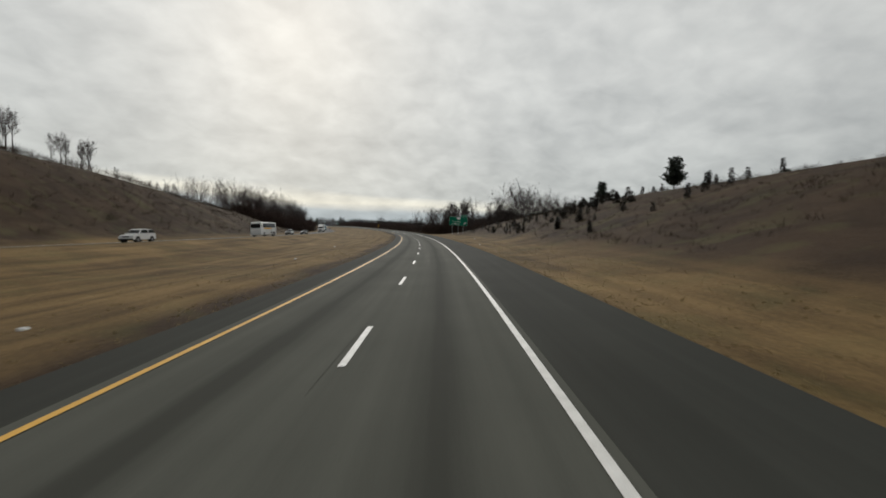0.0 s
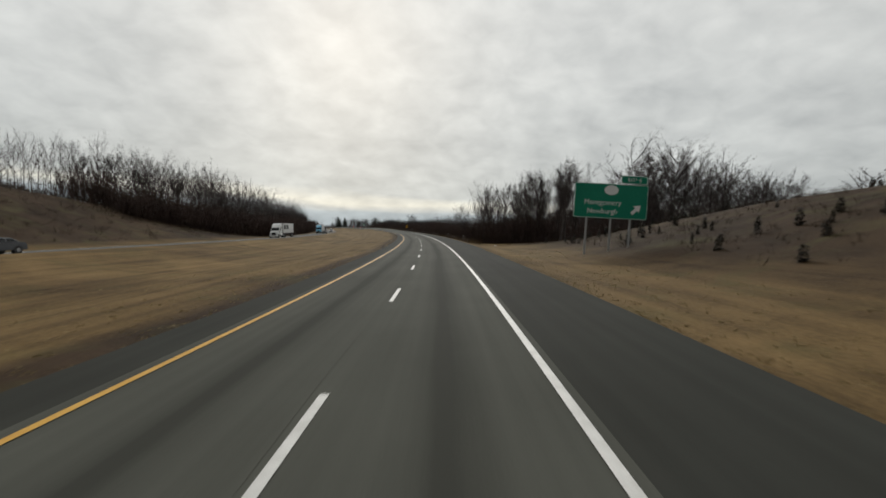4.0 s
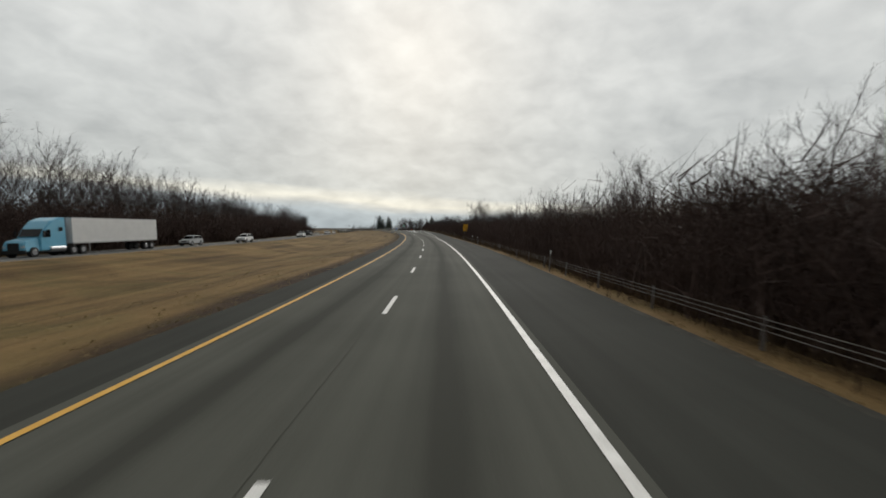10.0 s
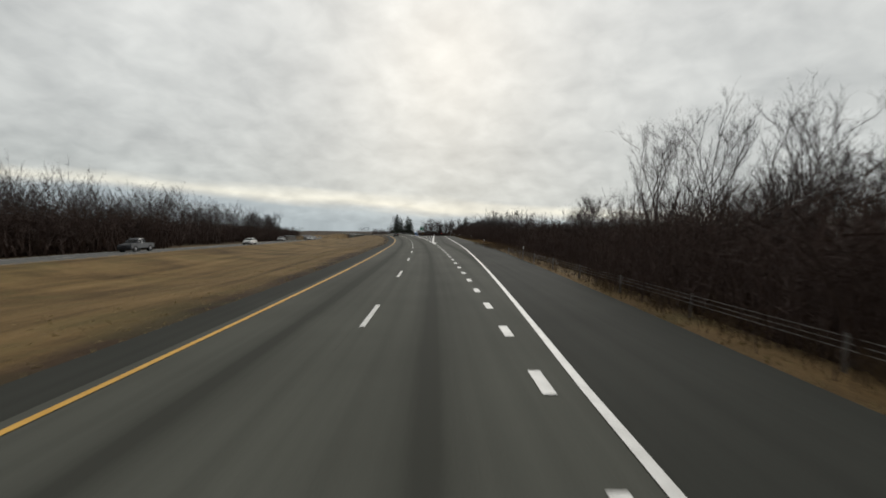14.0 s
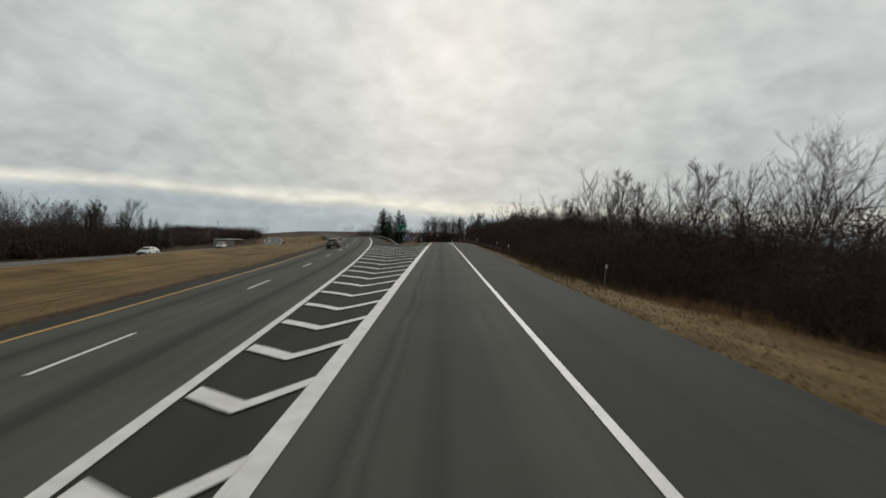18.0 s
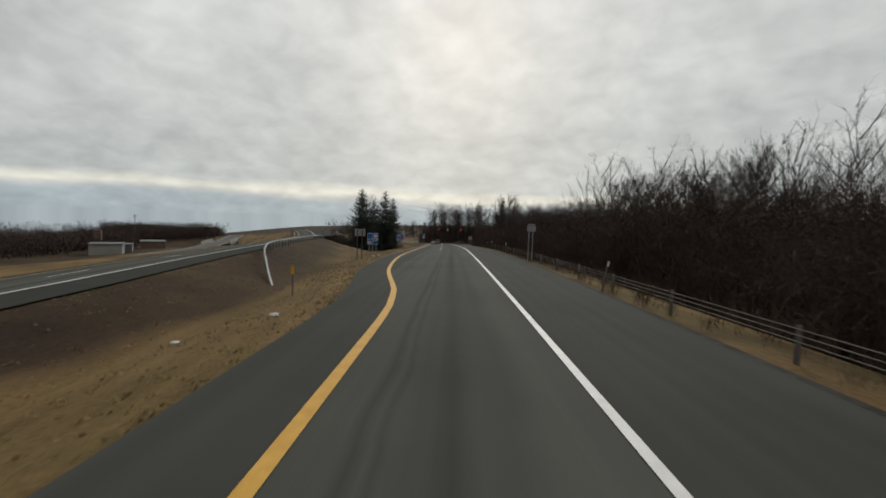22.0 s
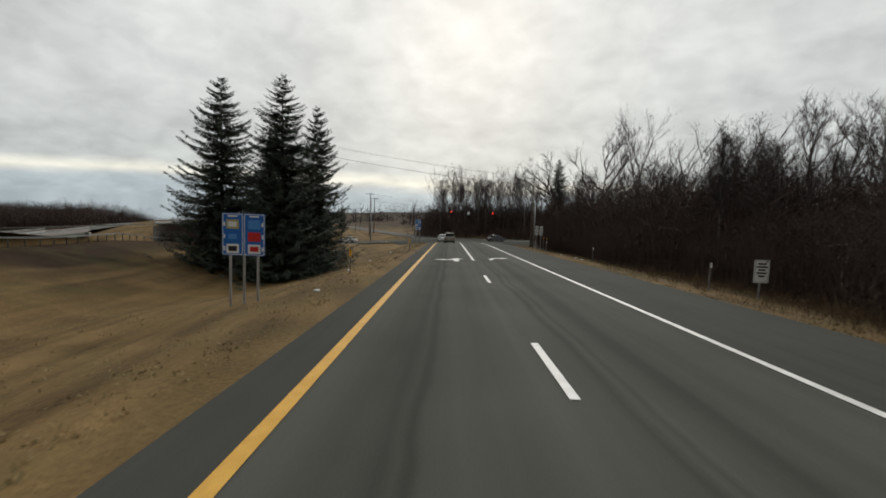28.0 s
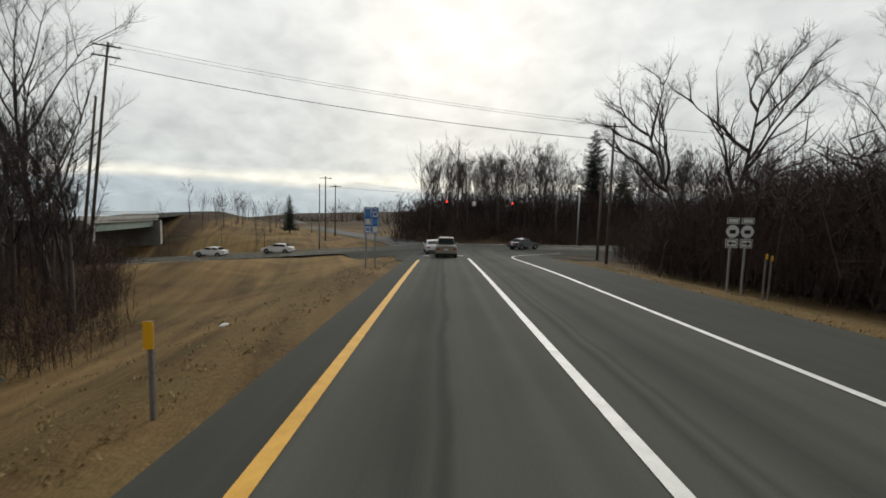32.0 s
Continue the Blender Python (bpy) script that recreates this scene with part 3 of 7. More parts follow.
def strip(name, place, us, left, right, lift, mat, parent=None, label="", cols=3):
    """A paved band between two offsets along a line; drapes over the road surface and has a small edge."""
    verts, uvs, faces = [], [], []
    for u in us:
        a, b = left(u), right(u)
        for j in range(cols):
            o = a + (b - a) * j / (cols - 1)
            x, y = place(u, o)
            verts.append((x, y, road_z(x, y) + lift))
            uvs.append((o, u))
    for i in range(len(us) - 1):
        for j in range(cols - 1):
            p = i * cols + j
            faces.append((p, p + 1, p + cols + 1, p + cols))
    return mesh_object(name, verts, faces, mat, parent, label, smooth_faces=True, uvs=uvs)


def span(a, b, d):
    n = max(1, int(round((b - a) / d)))
    return [a + (b - a) * i / n for i in range(n + 1)]


def edge_r(s):
    return lerp_table(EDGE_R, s)


def vr(u):
    return lerp_table(RAMP_R, u)


def vl(u):
    return lerp_table(RAMP_L, u)


road = tagged(strip("road", main_xy, span(-300, 900, 4), lambda s: -3.9, lambda s: 3.66 + 0.1 if s > 385 else 3.9, 0.02, M_LANE, cols=9),
              "two-lane grey asphalt highway carriageway", "road", kind="structure")
strip("shoulder", main_xy, span(-300, 900, 4), lambda s: -5.3, lambda s: -3.9, 0.02, M_SHOULDER, road, "narrow dark asphalt shoulder")
strip("shoulder", main_xy, span(-300, 385, 4), lambda s: 3.9, lambda s: 7.4, 0.02, M_SHOULDER, road, "wide dark asphalt shoulder")
strip("exit_lane", main_xy, span(385, S_RAMP, 3), lambda s: 3.76, lambda s: edge_r(s) + 0.1, 0.02, M_LANE, road, "asphalt deceleration lane", cols=5)
strip("shoulder", main_xy, span(385, S_RAMP, 3), lambda s: edge_r(s) + 0.1, lambda s: edge_r(s) + 3.7, 0.02, M_SHOULDER, road, "wide dark asphalt shoulder")
strip("shoulder", main_xy, span(S_RAMP + 92, 900, 4), lambda s: 3.76, lambda s: verge(s) + 0.9, 0.014, M_SHOULDER, road, "dark asphalt shoulder")
ramp = tagged(strip("exit_ramp", ramp_xy, span(-1.0, 306.5, 2.5), lambda u: vl(u) - 0.1, lambda u: vr(u) + 0.1, 0.026, M_RAMP, cols=7),
              "grey asphalt exit ramp widening to two lanes", "road", kind="structure")
strip("shoulder", ramp_xy, span(-1.0, 306.5, 2.5), lambda u: vr(u) + 0.1, lambda u: vr(u) + 3.5, 0.026, M_RAMP_SHOULDER, ramp, "wide dark asphalt shoulder")
strip("shoulder", ramp_xy, span(92, 306.5, 3), lambda u: vl(u) - 2.0 + 0.8 * smooth(125, 170, u), lambda u: vl(u) - 0.1, 0.018, M_RAMP_SHOULDER, ramp, "dark asphalt shoulder")


def gore_left(u):
    """Ramp offset of the highway's right edge line, at u along the ramp."""
    lo, hi = -40.0, 4.0
    for _ in range(30):
        mid = (lo + hi) / 2
        if main_so(*ramp_xy(u, mid))[1] < 3.74:
            lo = mid
        else:
            hi = mid
    return lo


def gore_wedge():
    """The paved wedge; its far end breaks off unevenly into earth and grass."""
    n, cols = 100, 25
    verts, uvs = [], []
    for i in range(n + 1):
        for j in range(cols):
            f = j / (cols - 1)
            u = i * 0.01 * (98.5 + 2.6 * noise.noise(Vector((f * 6, 0.2, 0.5))) + 1.2 * noise.noise(Vector((f * 19, 0.7, 0.1))) - 2.0 * math.sin(math.pi * f))
            a, b = gore_left(u), vl(u) - 0.05
            x, y = ramp_xy(u, a + (b - a) * f)
            verts.append((x, y, road_z(x, y) + 0.014))
            uvs.append((a + (b - a) * f, u))
    faces = [(i * cols + j, i * cols + j + 1, (i + 1) * cols + j + 1, (i + 1) * cols + j) for i in range(n) for j in range(cols - 1)]
    return mesh_object("gore", verts, faces, M_SHOULDER, ramp, "dark paved wedge between highway and ramp", True, uvs)


gore_wedge()
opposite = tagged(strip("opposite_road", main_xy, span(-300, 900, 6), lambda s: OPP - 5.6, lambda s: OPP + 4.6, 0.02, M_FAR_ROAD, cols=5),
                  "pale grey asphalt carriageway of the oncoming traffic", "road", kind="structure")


def line(name, place, a, b, off, width, mat, parent, lift=0.034, d=2.0, label=""):
    f = off if callable(off) else (lambda u: off)
    return strip(name, place, span(a, b, d), lambda u: f(u) - width / 2, lambda u: f(u) + width / 2, lift, mat, parent, label, cols=2)


M_GROOVE = grainy("milled_asphalt", (0.021, 0.021, 0.0185), (0.042, 0.0425, 0.037), 2.0, 30.0, 0.92, 0.0, specular=0.05)
M_JOINT = grainy("tight_joint", (0.047, 0.047, 0.040), (0.085, 0.085, 0.073), 2.0, 30.0, 0.92, 0.0, specular=0.05)
M_SEAM = grainy("joint_sealant", (0.012, 0.012, 0.012), (0.026, 0.026, 0.026), 2.0, 30.0, 0.7, 0.0)
M_GUTTER = grainy("gritty_gutter", (0.030, 0.029, 0.025), (0.078, 0.074, 0.064), 0.9, 6.0, 0.95, 0.3, specular=0.05)


def joint(place, a, b, off, wander, parent, seed):
    """A hairline joint that wanders a little and comes and goes."""
    rr = random.Random(seed)
    s = a
    while s < b:
        e = min(b, s + rr.uniform(9, 26))
        w = rr.uniform(0.006, 0.013)
        line("joint", place, s, e, lambda x: off + wander * noise.noise(Vector((x / 5.0, seed, 0))) + 0.4 * wander * noise.noise(Vector((x / 1.3, seed, 4))), w, M_JOINT, parent, lift=0.029 if place is main_xy else 0.034, d=0.8, label="thin dark joint")
        s = e + rr.uniform(0.5, 7)


joint(main_xy, -10, 640, -0.19, 0.10, road, 1)
for a, b in ((168, 384),):
    line("gutter", main_xy, a, b, 7.52, 0.22, M_GUTTER, road, lift=0.012, d=3.0, label="gritty gutter along the shoulder")
line("gutter", ramp_xy, 58, 205, lambda u: vr(u) + 3.6, 0.22, M_GUTTER, ramp, lift=0.018, d=3.0, label="gritty gutter along the shoulder")


def rumble(name, a, b, offset, parent):
    verts, faces = [], []
    s = a
    while s < b:
        n = len(verts)
        for ds, do in ((0, -0.2), (0, 0.2), (0.13, 0.2), (0.13, -0.2)):
            x, y = main_xy(s + ds, offset + do)
            verts.append((x, y, road_z(x, y) + 0.0245))
        faces.append((n, n + 1, n + 2, n + 3))
        s += 0.32
    ob = mesh_object(name, verts, faces, M_GROOVE, parent, "row of milled rumble grooves")
    ob["kind"] = "stuff"


rumble("rumble_strip", 196, 262, 4.6, road)
for uu in (155.5, 158.2):
    line("detector_loop", ramp_xy, uu, uu + 0.06, -1.9, 7.0, M_SEAM, ramp, lift=0.033, d=0.06, label="dark sealed detector loop")
line("edge_line", main_xy, -300, 900, -3.56, 0.15, M_YELLOW, road, label="yellow painted edge line")
line("edge_line", main_xy, -300, S_RAMP, edge_r, 0.16, M_WHITE, road, label="white painted edge line")
line("edge_line", ramp_xy, -0.5, 286, vr, 0.16, M_WHITE, ramp, lift=0.040, label="white painted edge line")
for off in (OPP - 3.66, OPP + 3.66):
    line("edge_line", main_xy, -300, 900, off, 0.15, M_WHITE if off < OPP else M_YELLOW, opposite, d=6.0)
PHASE = 8.13
for i in range(-8, 62):
    a = PHASE + 12.19 * i
    line("lane_dash", main_xy, a, a + 3.4, 0.0, 0.15, M_WHITE, road)
for i in range(0, 50):
    a = 20 + 12.19 * i
    line("lane_dash", main_xy, a, a + 3.1, OPP, 0.14, M_WHITE, opposite)

# ------------------------------------------------------------------ ramp markings
for i in range(19):                                  # dotted line of the exit lane
    a = 398.2 + 3.66 * i
    line("lane_dot", main_xy, a, a + 1.15, 3.66, 0.22, M_WHITE, road)
line("gore_line", main_xy, 470.5, 900, 3.66, 0.22, M_WHITE, road, lift=0.034, label="white painted edge line")
line("gore_line", ramp_xy, 0.0, 97.5, lambda u: max(vl(u), gore_left(u) + 0.3), 0.34, M_WHITE, ramp, lift=0.040, label="broad white painted gore line")
line("edge_line", ramp_xy, 97.5, 284, vl, 0.24, M_YELLOW, ramp, lift=0.040, label="yellow painted edge line")


def quad_mark(name, corners, mat, parent, lift=0.046):
    """A painted bar between four plan points, draped in short pieces."""
    (a, b, c, d) = corners
    n = 8
    verts, faces = [], []
    for i in range(n + 1):
        f = i / n
        for p, q in ((a, b), (d, c)):
            x, y = p[0] + (q[0] - p[0]) * f, p[1] + (q[1] - p[1]) * f
            verts.append((x, y, road_z(x, y) + lift))
    for i in range(n):
        faces.append((2 * i, 2 * i + 2, 2 * i + 3, 2 * i + 1))
    return mesh_object(name, verts, faces, mat, parent)


chevrons = [14.8 + 2.46 * i for i in range(7)] + [32.0, 34.5, 37.1, 39.8, 42.6, 45.3, 48.0, 50.8] + [54.1 + 3.65 * i for i in range(9)]
for u in chevrons:                                    # chevrons of the gore
    lo, hi = gore_left(u) + 0.2, vl(u) - 0.15
    tip = lo + (0.5 - 0.06 * smooth(55, 72, u)) * (hi - lo)
    w = 0.44
    near = u + lerp_table([(15, 0.5), (35, 0.65), (48, 1.2), (58, 1.5), (75, 1.75)], u) * (tip - lo)
    far = u + lerp_table([(15, 1.3), (33, 1.55), (55, 2.1), (75, 2.2)], u) * (hi - tip)
    e = gore_left(near) + 0.1
    quad_mark("chevron_bar", [ramp_xy(u, tip), ramp_xy(near, e), ramp_xy(near + w, e), ramp_xy(u + w, tip)], M_WHITE, ramp)
    quad_mark("chevron_bar", [ramp_xy(u, tip), ramp_xy(far, hi), ramp_xy(far + w, hi), ramp_xy(u + w, tip)], M_WHITE, ramp)
quad_mark("gore_fill", [main_xy(470.5, 3.75), ramp_xy(9.0, gore_left(9.0)), ramp_xy(9.0, -1.9), main_xy(470.5, 3.9)], M_WORN, ramp, 0.031)

# two lanes towards the street
MID = -1.68
for a in (178.0, 186.0, 199.4, 212.3, 226.2):
    line("lane_dash", ramp_xy, a, a + 3.2, MID, 0.16, M_WHITE, ramp, lift=0.040)
line("lane_line", ramp_xy, 240.2, 286, MID, 0.2, M_WHITE, ramp, lift=0.040, label="solid white lane line")

# ------------------------------------------------------------------ bare trees


class Buf:
    def __init__(self):
        self.v, self.f = [], []

    def tube(self, pts, radii, sides):
        base = len(self.v)
        for k, (p, r) in enumerate(zip(pts, radii)):
            d = (pts[min(k + 1, len(pts) - 1)] - pts[max(k - 1, 0)])
            d = d.normalized() if d.length > 1e-6 else Vector((0, 0, 1))
            a = d.orthogonal().normalized()
            b = d.cross(a)
            for j in range(sides):
                t = 2 * math.pi * j / sides
                self.v.append(p + a * (r * math.cos(t)) + b * (r * math.sin(t)))
        for k in range(len(pts) - 1):
            for j in range(sides):
                q = base + k * sides
                self.f.append((q + j, q + (j + 1) % sides, q + sides + (j + 1) % sides, q + sides + j))

    def blade(self, a, b, w, rng):
        """A thin three-cornered twig."""
        d = b - a
        s = d.cross(Vector((rng.uniform(-1, 1), rng.uniform(-1, 1), rng.uniform(-1, 1))))
        s = s.normalized() * w if s.length > 1e-6 else Vector((w, 0, 0))
        n = len(self.v)
        self.v += [a - s, a + s, b]
        self.f.append((n, n + 1, n + 2))

    def mesh(self, name, mat, smooth_faces=False):
        me = bpy.data.meshes.new(name)
        me.from_pydata([tuple(p) for p in self.v], [], self.f)
        me.materials.append(mat)
        if smooth_faces:
            me.shade_smooth()
        return me


def bare_tree_meshes(seed, height=11.0, spread=0.42, first=0.3, limbs=11, twig_w=0.005, steep=0.0, limb=0.42, wiggle=0.15):
    """Trunk and crown of a leafless tree: limbs that sweep upwards, branches and a haze of fine twigs."""
    rng = random.Random(seed)
    trunk, crown = Buf(), Buf()
    pts, p = [], Vector((0, 0, -0.3))
    lean = Vector((rng.uniform(-0.06, 0.06), rng.uniform(-0.06, 0.06), 1)).normalized()
    n = 8
    for i in range(n + 1):
        pts.append(p.copy())
        lean = (lean + Vector((rng.uniform(-0.09, 0.09), rng.uniform(-0.09, 0.09), 0.12))).normalized()
        p = p + lean * (height * 0.80 / n)
    r0 = height * 0.0135 + 0.02
    trunk.tube(pts, [r0 * (1.25 if i == 0 else 1 - 0.88 * i / n) for i in range(n + 1)], 7)

    def grow(p, d, length, r, level):
        q, path = p.copy(), [p.copy()]
        steps = (5, 3, 2)[level]
        for i in range(steps):
            d = (d + Vector((rng.uniform(-wiggle, wiggle), rng.uniform(-wiggle, wiggle), rng.uniform(-0.04, 0.22)))).normalized()
            q = q + d * (length / steps)
            path.append(q.copy())
        if level < 2:
            crown.tube(path, [r * (1 - 0.82 * i / steps) for i in range(steps + 1)], 4 if level == 0 else 3)
        else:
            crown.blade(path[0], path[1], twig_w * 1.7, rng)
            crown.blade(path[1].lerp(path[0], 0.25), path[2], twig_w * 1.3, rng)

        def along(lo):
            f = rng.uniform(lo, 1.0)
            k = min(steps - 1, int(f * steps))
            return path[k].lerp(path[k + 1], f * steps - k)
        if level < 2:
            for _ in range(6):
                side = Vector((rng.uniform(-1, 1), rng.uniform(-1, 1), rng.uniform(-0.25, 0.7))).normalized()
                grow(along(0.2), (d * 0.85 + side * 0.65).normalized(), length * rng.uniform(0.32, 0.56), r * 0.42, level + 1)
        if level >= 1:
            for _ in range(6 if level == 1 else 9):
                a = along(0.15)
                side = Vector((rng.uniform(-1, 1), rng.uniform(-1, 1), rng.uniform(-0.4, 0.8))).normalized()
                crown.blade(a, a + (d * 0.75 + side * 0.7) * rng.uniform(0.22, 0.66) * height / 11, twig_w, rng)
    for i in range(limbs):
        f = first + (0.99 - first) * (i + rng.uniform(0, 0.8)) / limbs
        k = min(n - 1, int(f * n))
        a = pts[k].lerp(pts[k + 1], f * n - k)
        ang = 2.4 * i + rng.uniform(-0.5, 0.5)
        rise = rng.uniform(0.6, 1.2) + steep
        grow(a, Vector((math.cos(ang), math.sin(ang), rise)).normalized(), height * spread * (1.15 - 0.55 * f) * rng.uniform(0.85, 1.12), r0 * limb * (1.2 - f * 0.7), 0)
    return trunk.mesh("trunk", M_BARK, True), crown.mesh("crown", M_TWIG)


TREES = [bare_tree_meshes(11 + i, 11.0, sp, fi, li, 0.005, st) for i, (sp, fi, li, st) in enumerate(((0.30, 0.40, 10, 0.7), (0.34, 0.34, 11, 0.5), (0.26, 0.48, 9, 0.9), (0.40, 0.34, 11, 0.5), (0.28, 0.42, 10, 0.8), (0.22, 0.36, 11, 1.0)))]


def plant(x, y, kind, height, turn, label, group, lean=0.0):
    t = empty("bare_tree", Matrix.LocRotScale((x, y, ground_z(x, y)), Euler((lean, lean * 0.5, turn)), (height / 11.0,) * 3))
    for me, name in zip(TREES[kind], ("trunk", "crown")):
        ob = new(name, me)
        ob.parent = t
    tagged(t, label, "tree", group)
    return t


rng = random.Random(5)


def wood(n, place, a, b, o0, o1, h0, h1, label, group, keep=None):
    for _ in range(n):
        s, o = rng.uniform(a, b), rng.uniform(0, 1) ** 1.4
        o = o0(s) + (o1 - 0) * o if callable(o0) else o0 + (o1 - o0) * o
        x, y = place(s, o)
        plant(x, y, rng.randrange(len(TREES)), rng.uniform(h0, h1), rng.uniform(0, 6.28), label, group, rng.uniform(-0.05, 0.05))


RW = "leafless grey-brown roadside tree in winter brush"
RG, PG = "trees right of the highway", "trees right of the ramp"
wood(14, main_xy, 197, 217, lambda s: 22.5, 14, 14, 17, RW, RG)
wood(22, main_xy, 200, 250, lambda s: 41 + 12 * smooth(216, 222, s), 44, 14, 18, RW, RG)
wood(18, main_xy, 204, 248, lambda s: 46 + 8 * smooth(216, 222, s), 18, 15, 19, RW, RG)
wood(12, main_xy, 222, 312, lambda s: 52, 18, 11, 15, RW, RG)
wood(40, main_xy, 252, 470, lambda s: right_clear(s) + behind_strip(s) + 11, 17, 9, 12, RW, RG)
wood(10, main_xy, 440, 520, lambda s: right_clear(s) + 10, 14, 6, 8, RW, RG)
wood(4, ramp_xy, 0, 60, lambda u: 20, 15, 5.5, 7.5, RW, PG)
wood(24, ramp_xy, 60, 140, lambda u: 16.5, 15, 8.5, 11.5, RW, PG)
wood(10, ramp_xy, 140, 168, lambda u: 16.5, 15, 10, 13, RW, PG)
wood(14, ramp_xy, 168, 236, lambda u: 17.5, 15, 8.5, 12, RW, PG)
wood(16, ramp_xy, 226, 262, lambda u: 13.5, 13, 9, 13, RW, PG)
LW = "leafless tree in the wood beyond the oncoming lanes"
LG = "trees beyond the oncoming lanes"
wood(18, main_xy, 226, 300, lambda s: OPP - 22 + -22 * (1 - smooth(200, 290, s)), -14, 11, 15, LW, LG)
wood(20, main_xy, 300, 488, lambda s: OPP - 15, -10, 9, 12, LW, LG)
HW = "small leafless tree on the brow of the hill"
wood(5, main_xy, 97, 104, lambda s: OPP - 47, -8, 8.5, 10.5, HW, LG)
wood(7, main_xy, 115, 130, lambda s: OPP - 47, -8, 8.5, 11, HW, LG)
wood(15, main_xy, 134, 205, lambda s: OPP - 47, -10, 4.5, 7, HW, LG)
wood(8, main_xy, 598, 624, lambda s: OPP - 18, -8, 11, 13.5, LW, LG)

# ------------------------------------------------------------------ woods and brush in the mass


def blades(segs, widths, rr):
    """Thin triangles from start to end points."""
    a, b = segs[:, 0], segs[:, 1]
    d = b - a
    s = np.cross(d, rr.normal(size=d.shape))
    s /= np.linalg.norm(s, axis=1)[:, None] + 1e-9
    s *= widths[:, None]
    v = np.stack([a - s, a + s, b], 1).reshape(-1, 3)
    return v, np.arange(len(v)).reshape(-1, 3)


def far_tree_model(seed, limbs=11, subs=7, twigs=7, spread=0.36, thick=1.0):
    """A light leafless tree, ten metres tall, for woods seen in the mass: a forked stem, limbs that sweep up, fine twigs."""
    rr = np.random.default_rng(seed)
    segs, w = [], []
    lean = rr.normal(0, 0.35, 2)
    top = np.array([lean[0], lean[1], 9.0])
    segs += [((0, 0, -0.5), top * 0.75), ((0.0, 0.0, -0.5), top * 0.97)]
    w += [0.10 * thick, 0.06 * thick]
    for i in range(limbs):
        f = 0.36 + 0.60 * (i + rr.random()) / limbs
        a = top * f
        ang = 2.4 * i + rr.normal(0, 0.3)
        ln = 10 * spread * (1.2 - 0.65 * f) * rr.uniform(0.8, 1.2)
        d = np.array([math.cos(ang), math.sin(ang), rr.uniform(1.0, 2.0)])
        d /= np.linalg.norm(d)
        m = a + d * ln * 0.5
        d = d + np.array([0, 0, 0.45])
        d /= np.linalg.norm(d)
        b = m + d * ln * 0.55
        segs += [(a, m + (m - a) * 0.5), (m - (m - a) * 0.3, b)]
        w += [0.030 * thick, 0.022 * thick]
        for _ in range(subs):
            g = rr.uniform(0.1, 1.0)
            p = m + (b - m) * (g * 1.4 - 0.4)
            e = d * 0.85 + rr.normal(0, 0.36, 3) + np.array([0, 0, 0.15])
            q = p + e * ln * rr.uniform(0.24, 0.44)
            segs.append((p, q))
            w.append(0.011 * thick)
            for _ in range(twigs):
                p2 = p + (q - p) * rr.uniform(0.15, 1.0)
                segs.append((p2, p2 + (e * 0.6 + rr.normal(0, 0.40, 3)) * ln * 0.22))
                w.append(0.0058 * thick)
    return blades(np.array([[np.asarray(x, float), np.asarray(y, float)] for x, y in segs]), np.array(w), rr)


def shrub_model(seed, stems=20, twigs=5, thick=1.0):
    """A tangle of thin stems one metre tall."""
    rr = np.random.default_rng(seed)
    segs, w = [], []
    for _ in range(stems):
        a = np.array([rr.normal(0, 0.17), rr.normal(0, 0.17), rr.uniform(-0.05, 0.25)])
        e = np.array([rr.normal(0, 0.22), rr.normal(0, 0.22), 1.0])
        b = a + e * rr.uniform(0.4, 0.95)
        segs.append((a, b))
        w.append(0.0040 * thick)
        for _ in range(twigs):
            p = a + (b - a) * rr.uniform(0.1, 1.0)
            segs.append((p, p + np.array([rr.normal(0, 0.14), rr.normal(0, 0.14), rr.uniform(0.0, 0.26)])))
            w.append(0.0024 * thick)
    return blades(np.array([[x, y] for x, y in segs]), np.array(w), rr)


def stamp(name, models, spots, mat, label, category, seed, girth=1.0):
    """Many copies of a few models in one mesh."""
    rr = np.random.default_rng(seed)
    vs, fs, n = [], [], 0
    for x, y, h in spots:
        V, Fc = models[rr.integers(len(models))]
        t = rr.uniform(0, 2 * math.pi)
        c, s_ = math.cos(t), math.sin(t)
        g = h * girth * rr.uniform(0.85, 1.25)
        P = np.stack([(V[:, 0] * c - V[:, 1] * s_) * g + x, (V[:, 0] * s_ + V[:, 1] * c) * g + y, V[:, 2] * h + ground_z(x, y)], 1)
        vs.append(P)
        fs.append(Fc + n)
        n += len(P)
    V, Fc = np.concatenate(vs), np.concatenate(fs)
    me = bpy.data.meshes.new(name)
    me.vertices.add(len(V))
    me.vertices.foreach_set("co", V.astype(np.float32).ravel())
    me.loops.add(Fc.size)
    me.loops.foreach_set("vertex_index", Fc.astype(np.int32).ravel())
    me.polygons.add(len(Fc))
    me.polygons.foreach_set("loop_start", np.arange(0, Fc.size, 3, dtype=np.int32))
    me.update(calc_edges=True)
    me.materials.append(mat)
    ob = new(name, me)
    return tagged(ob, label, category, kind="stuff")


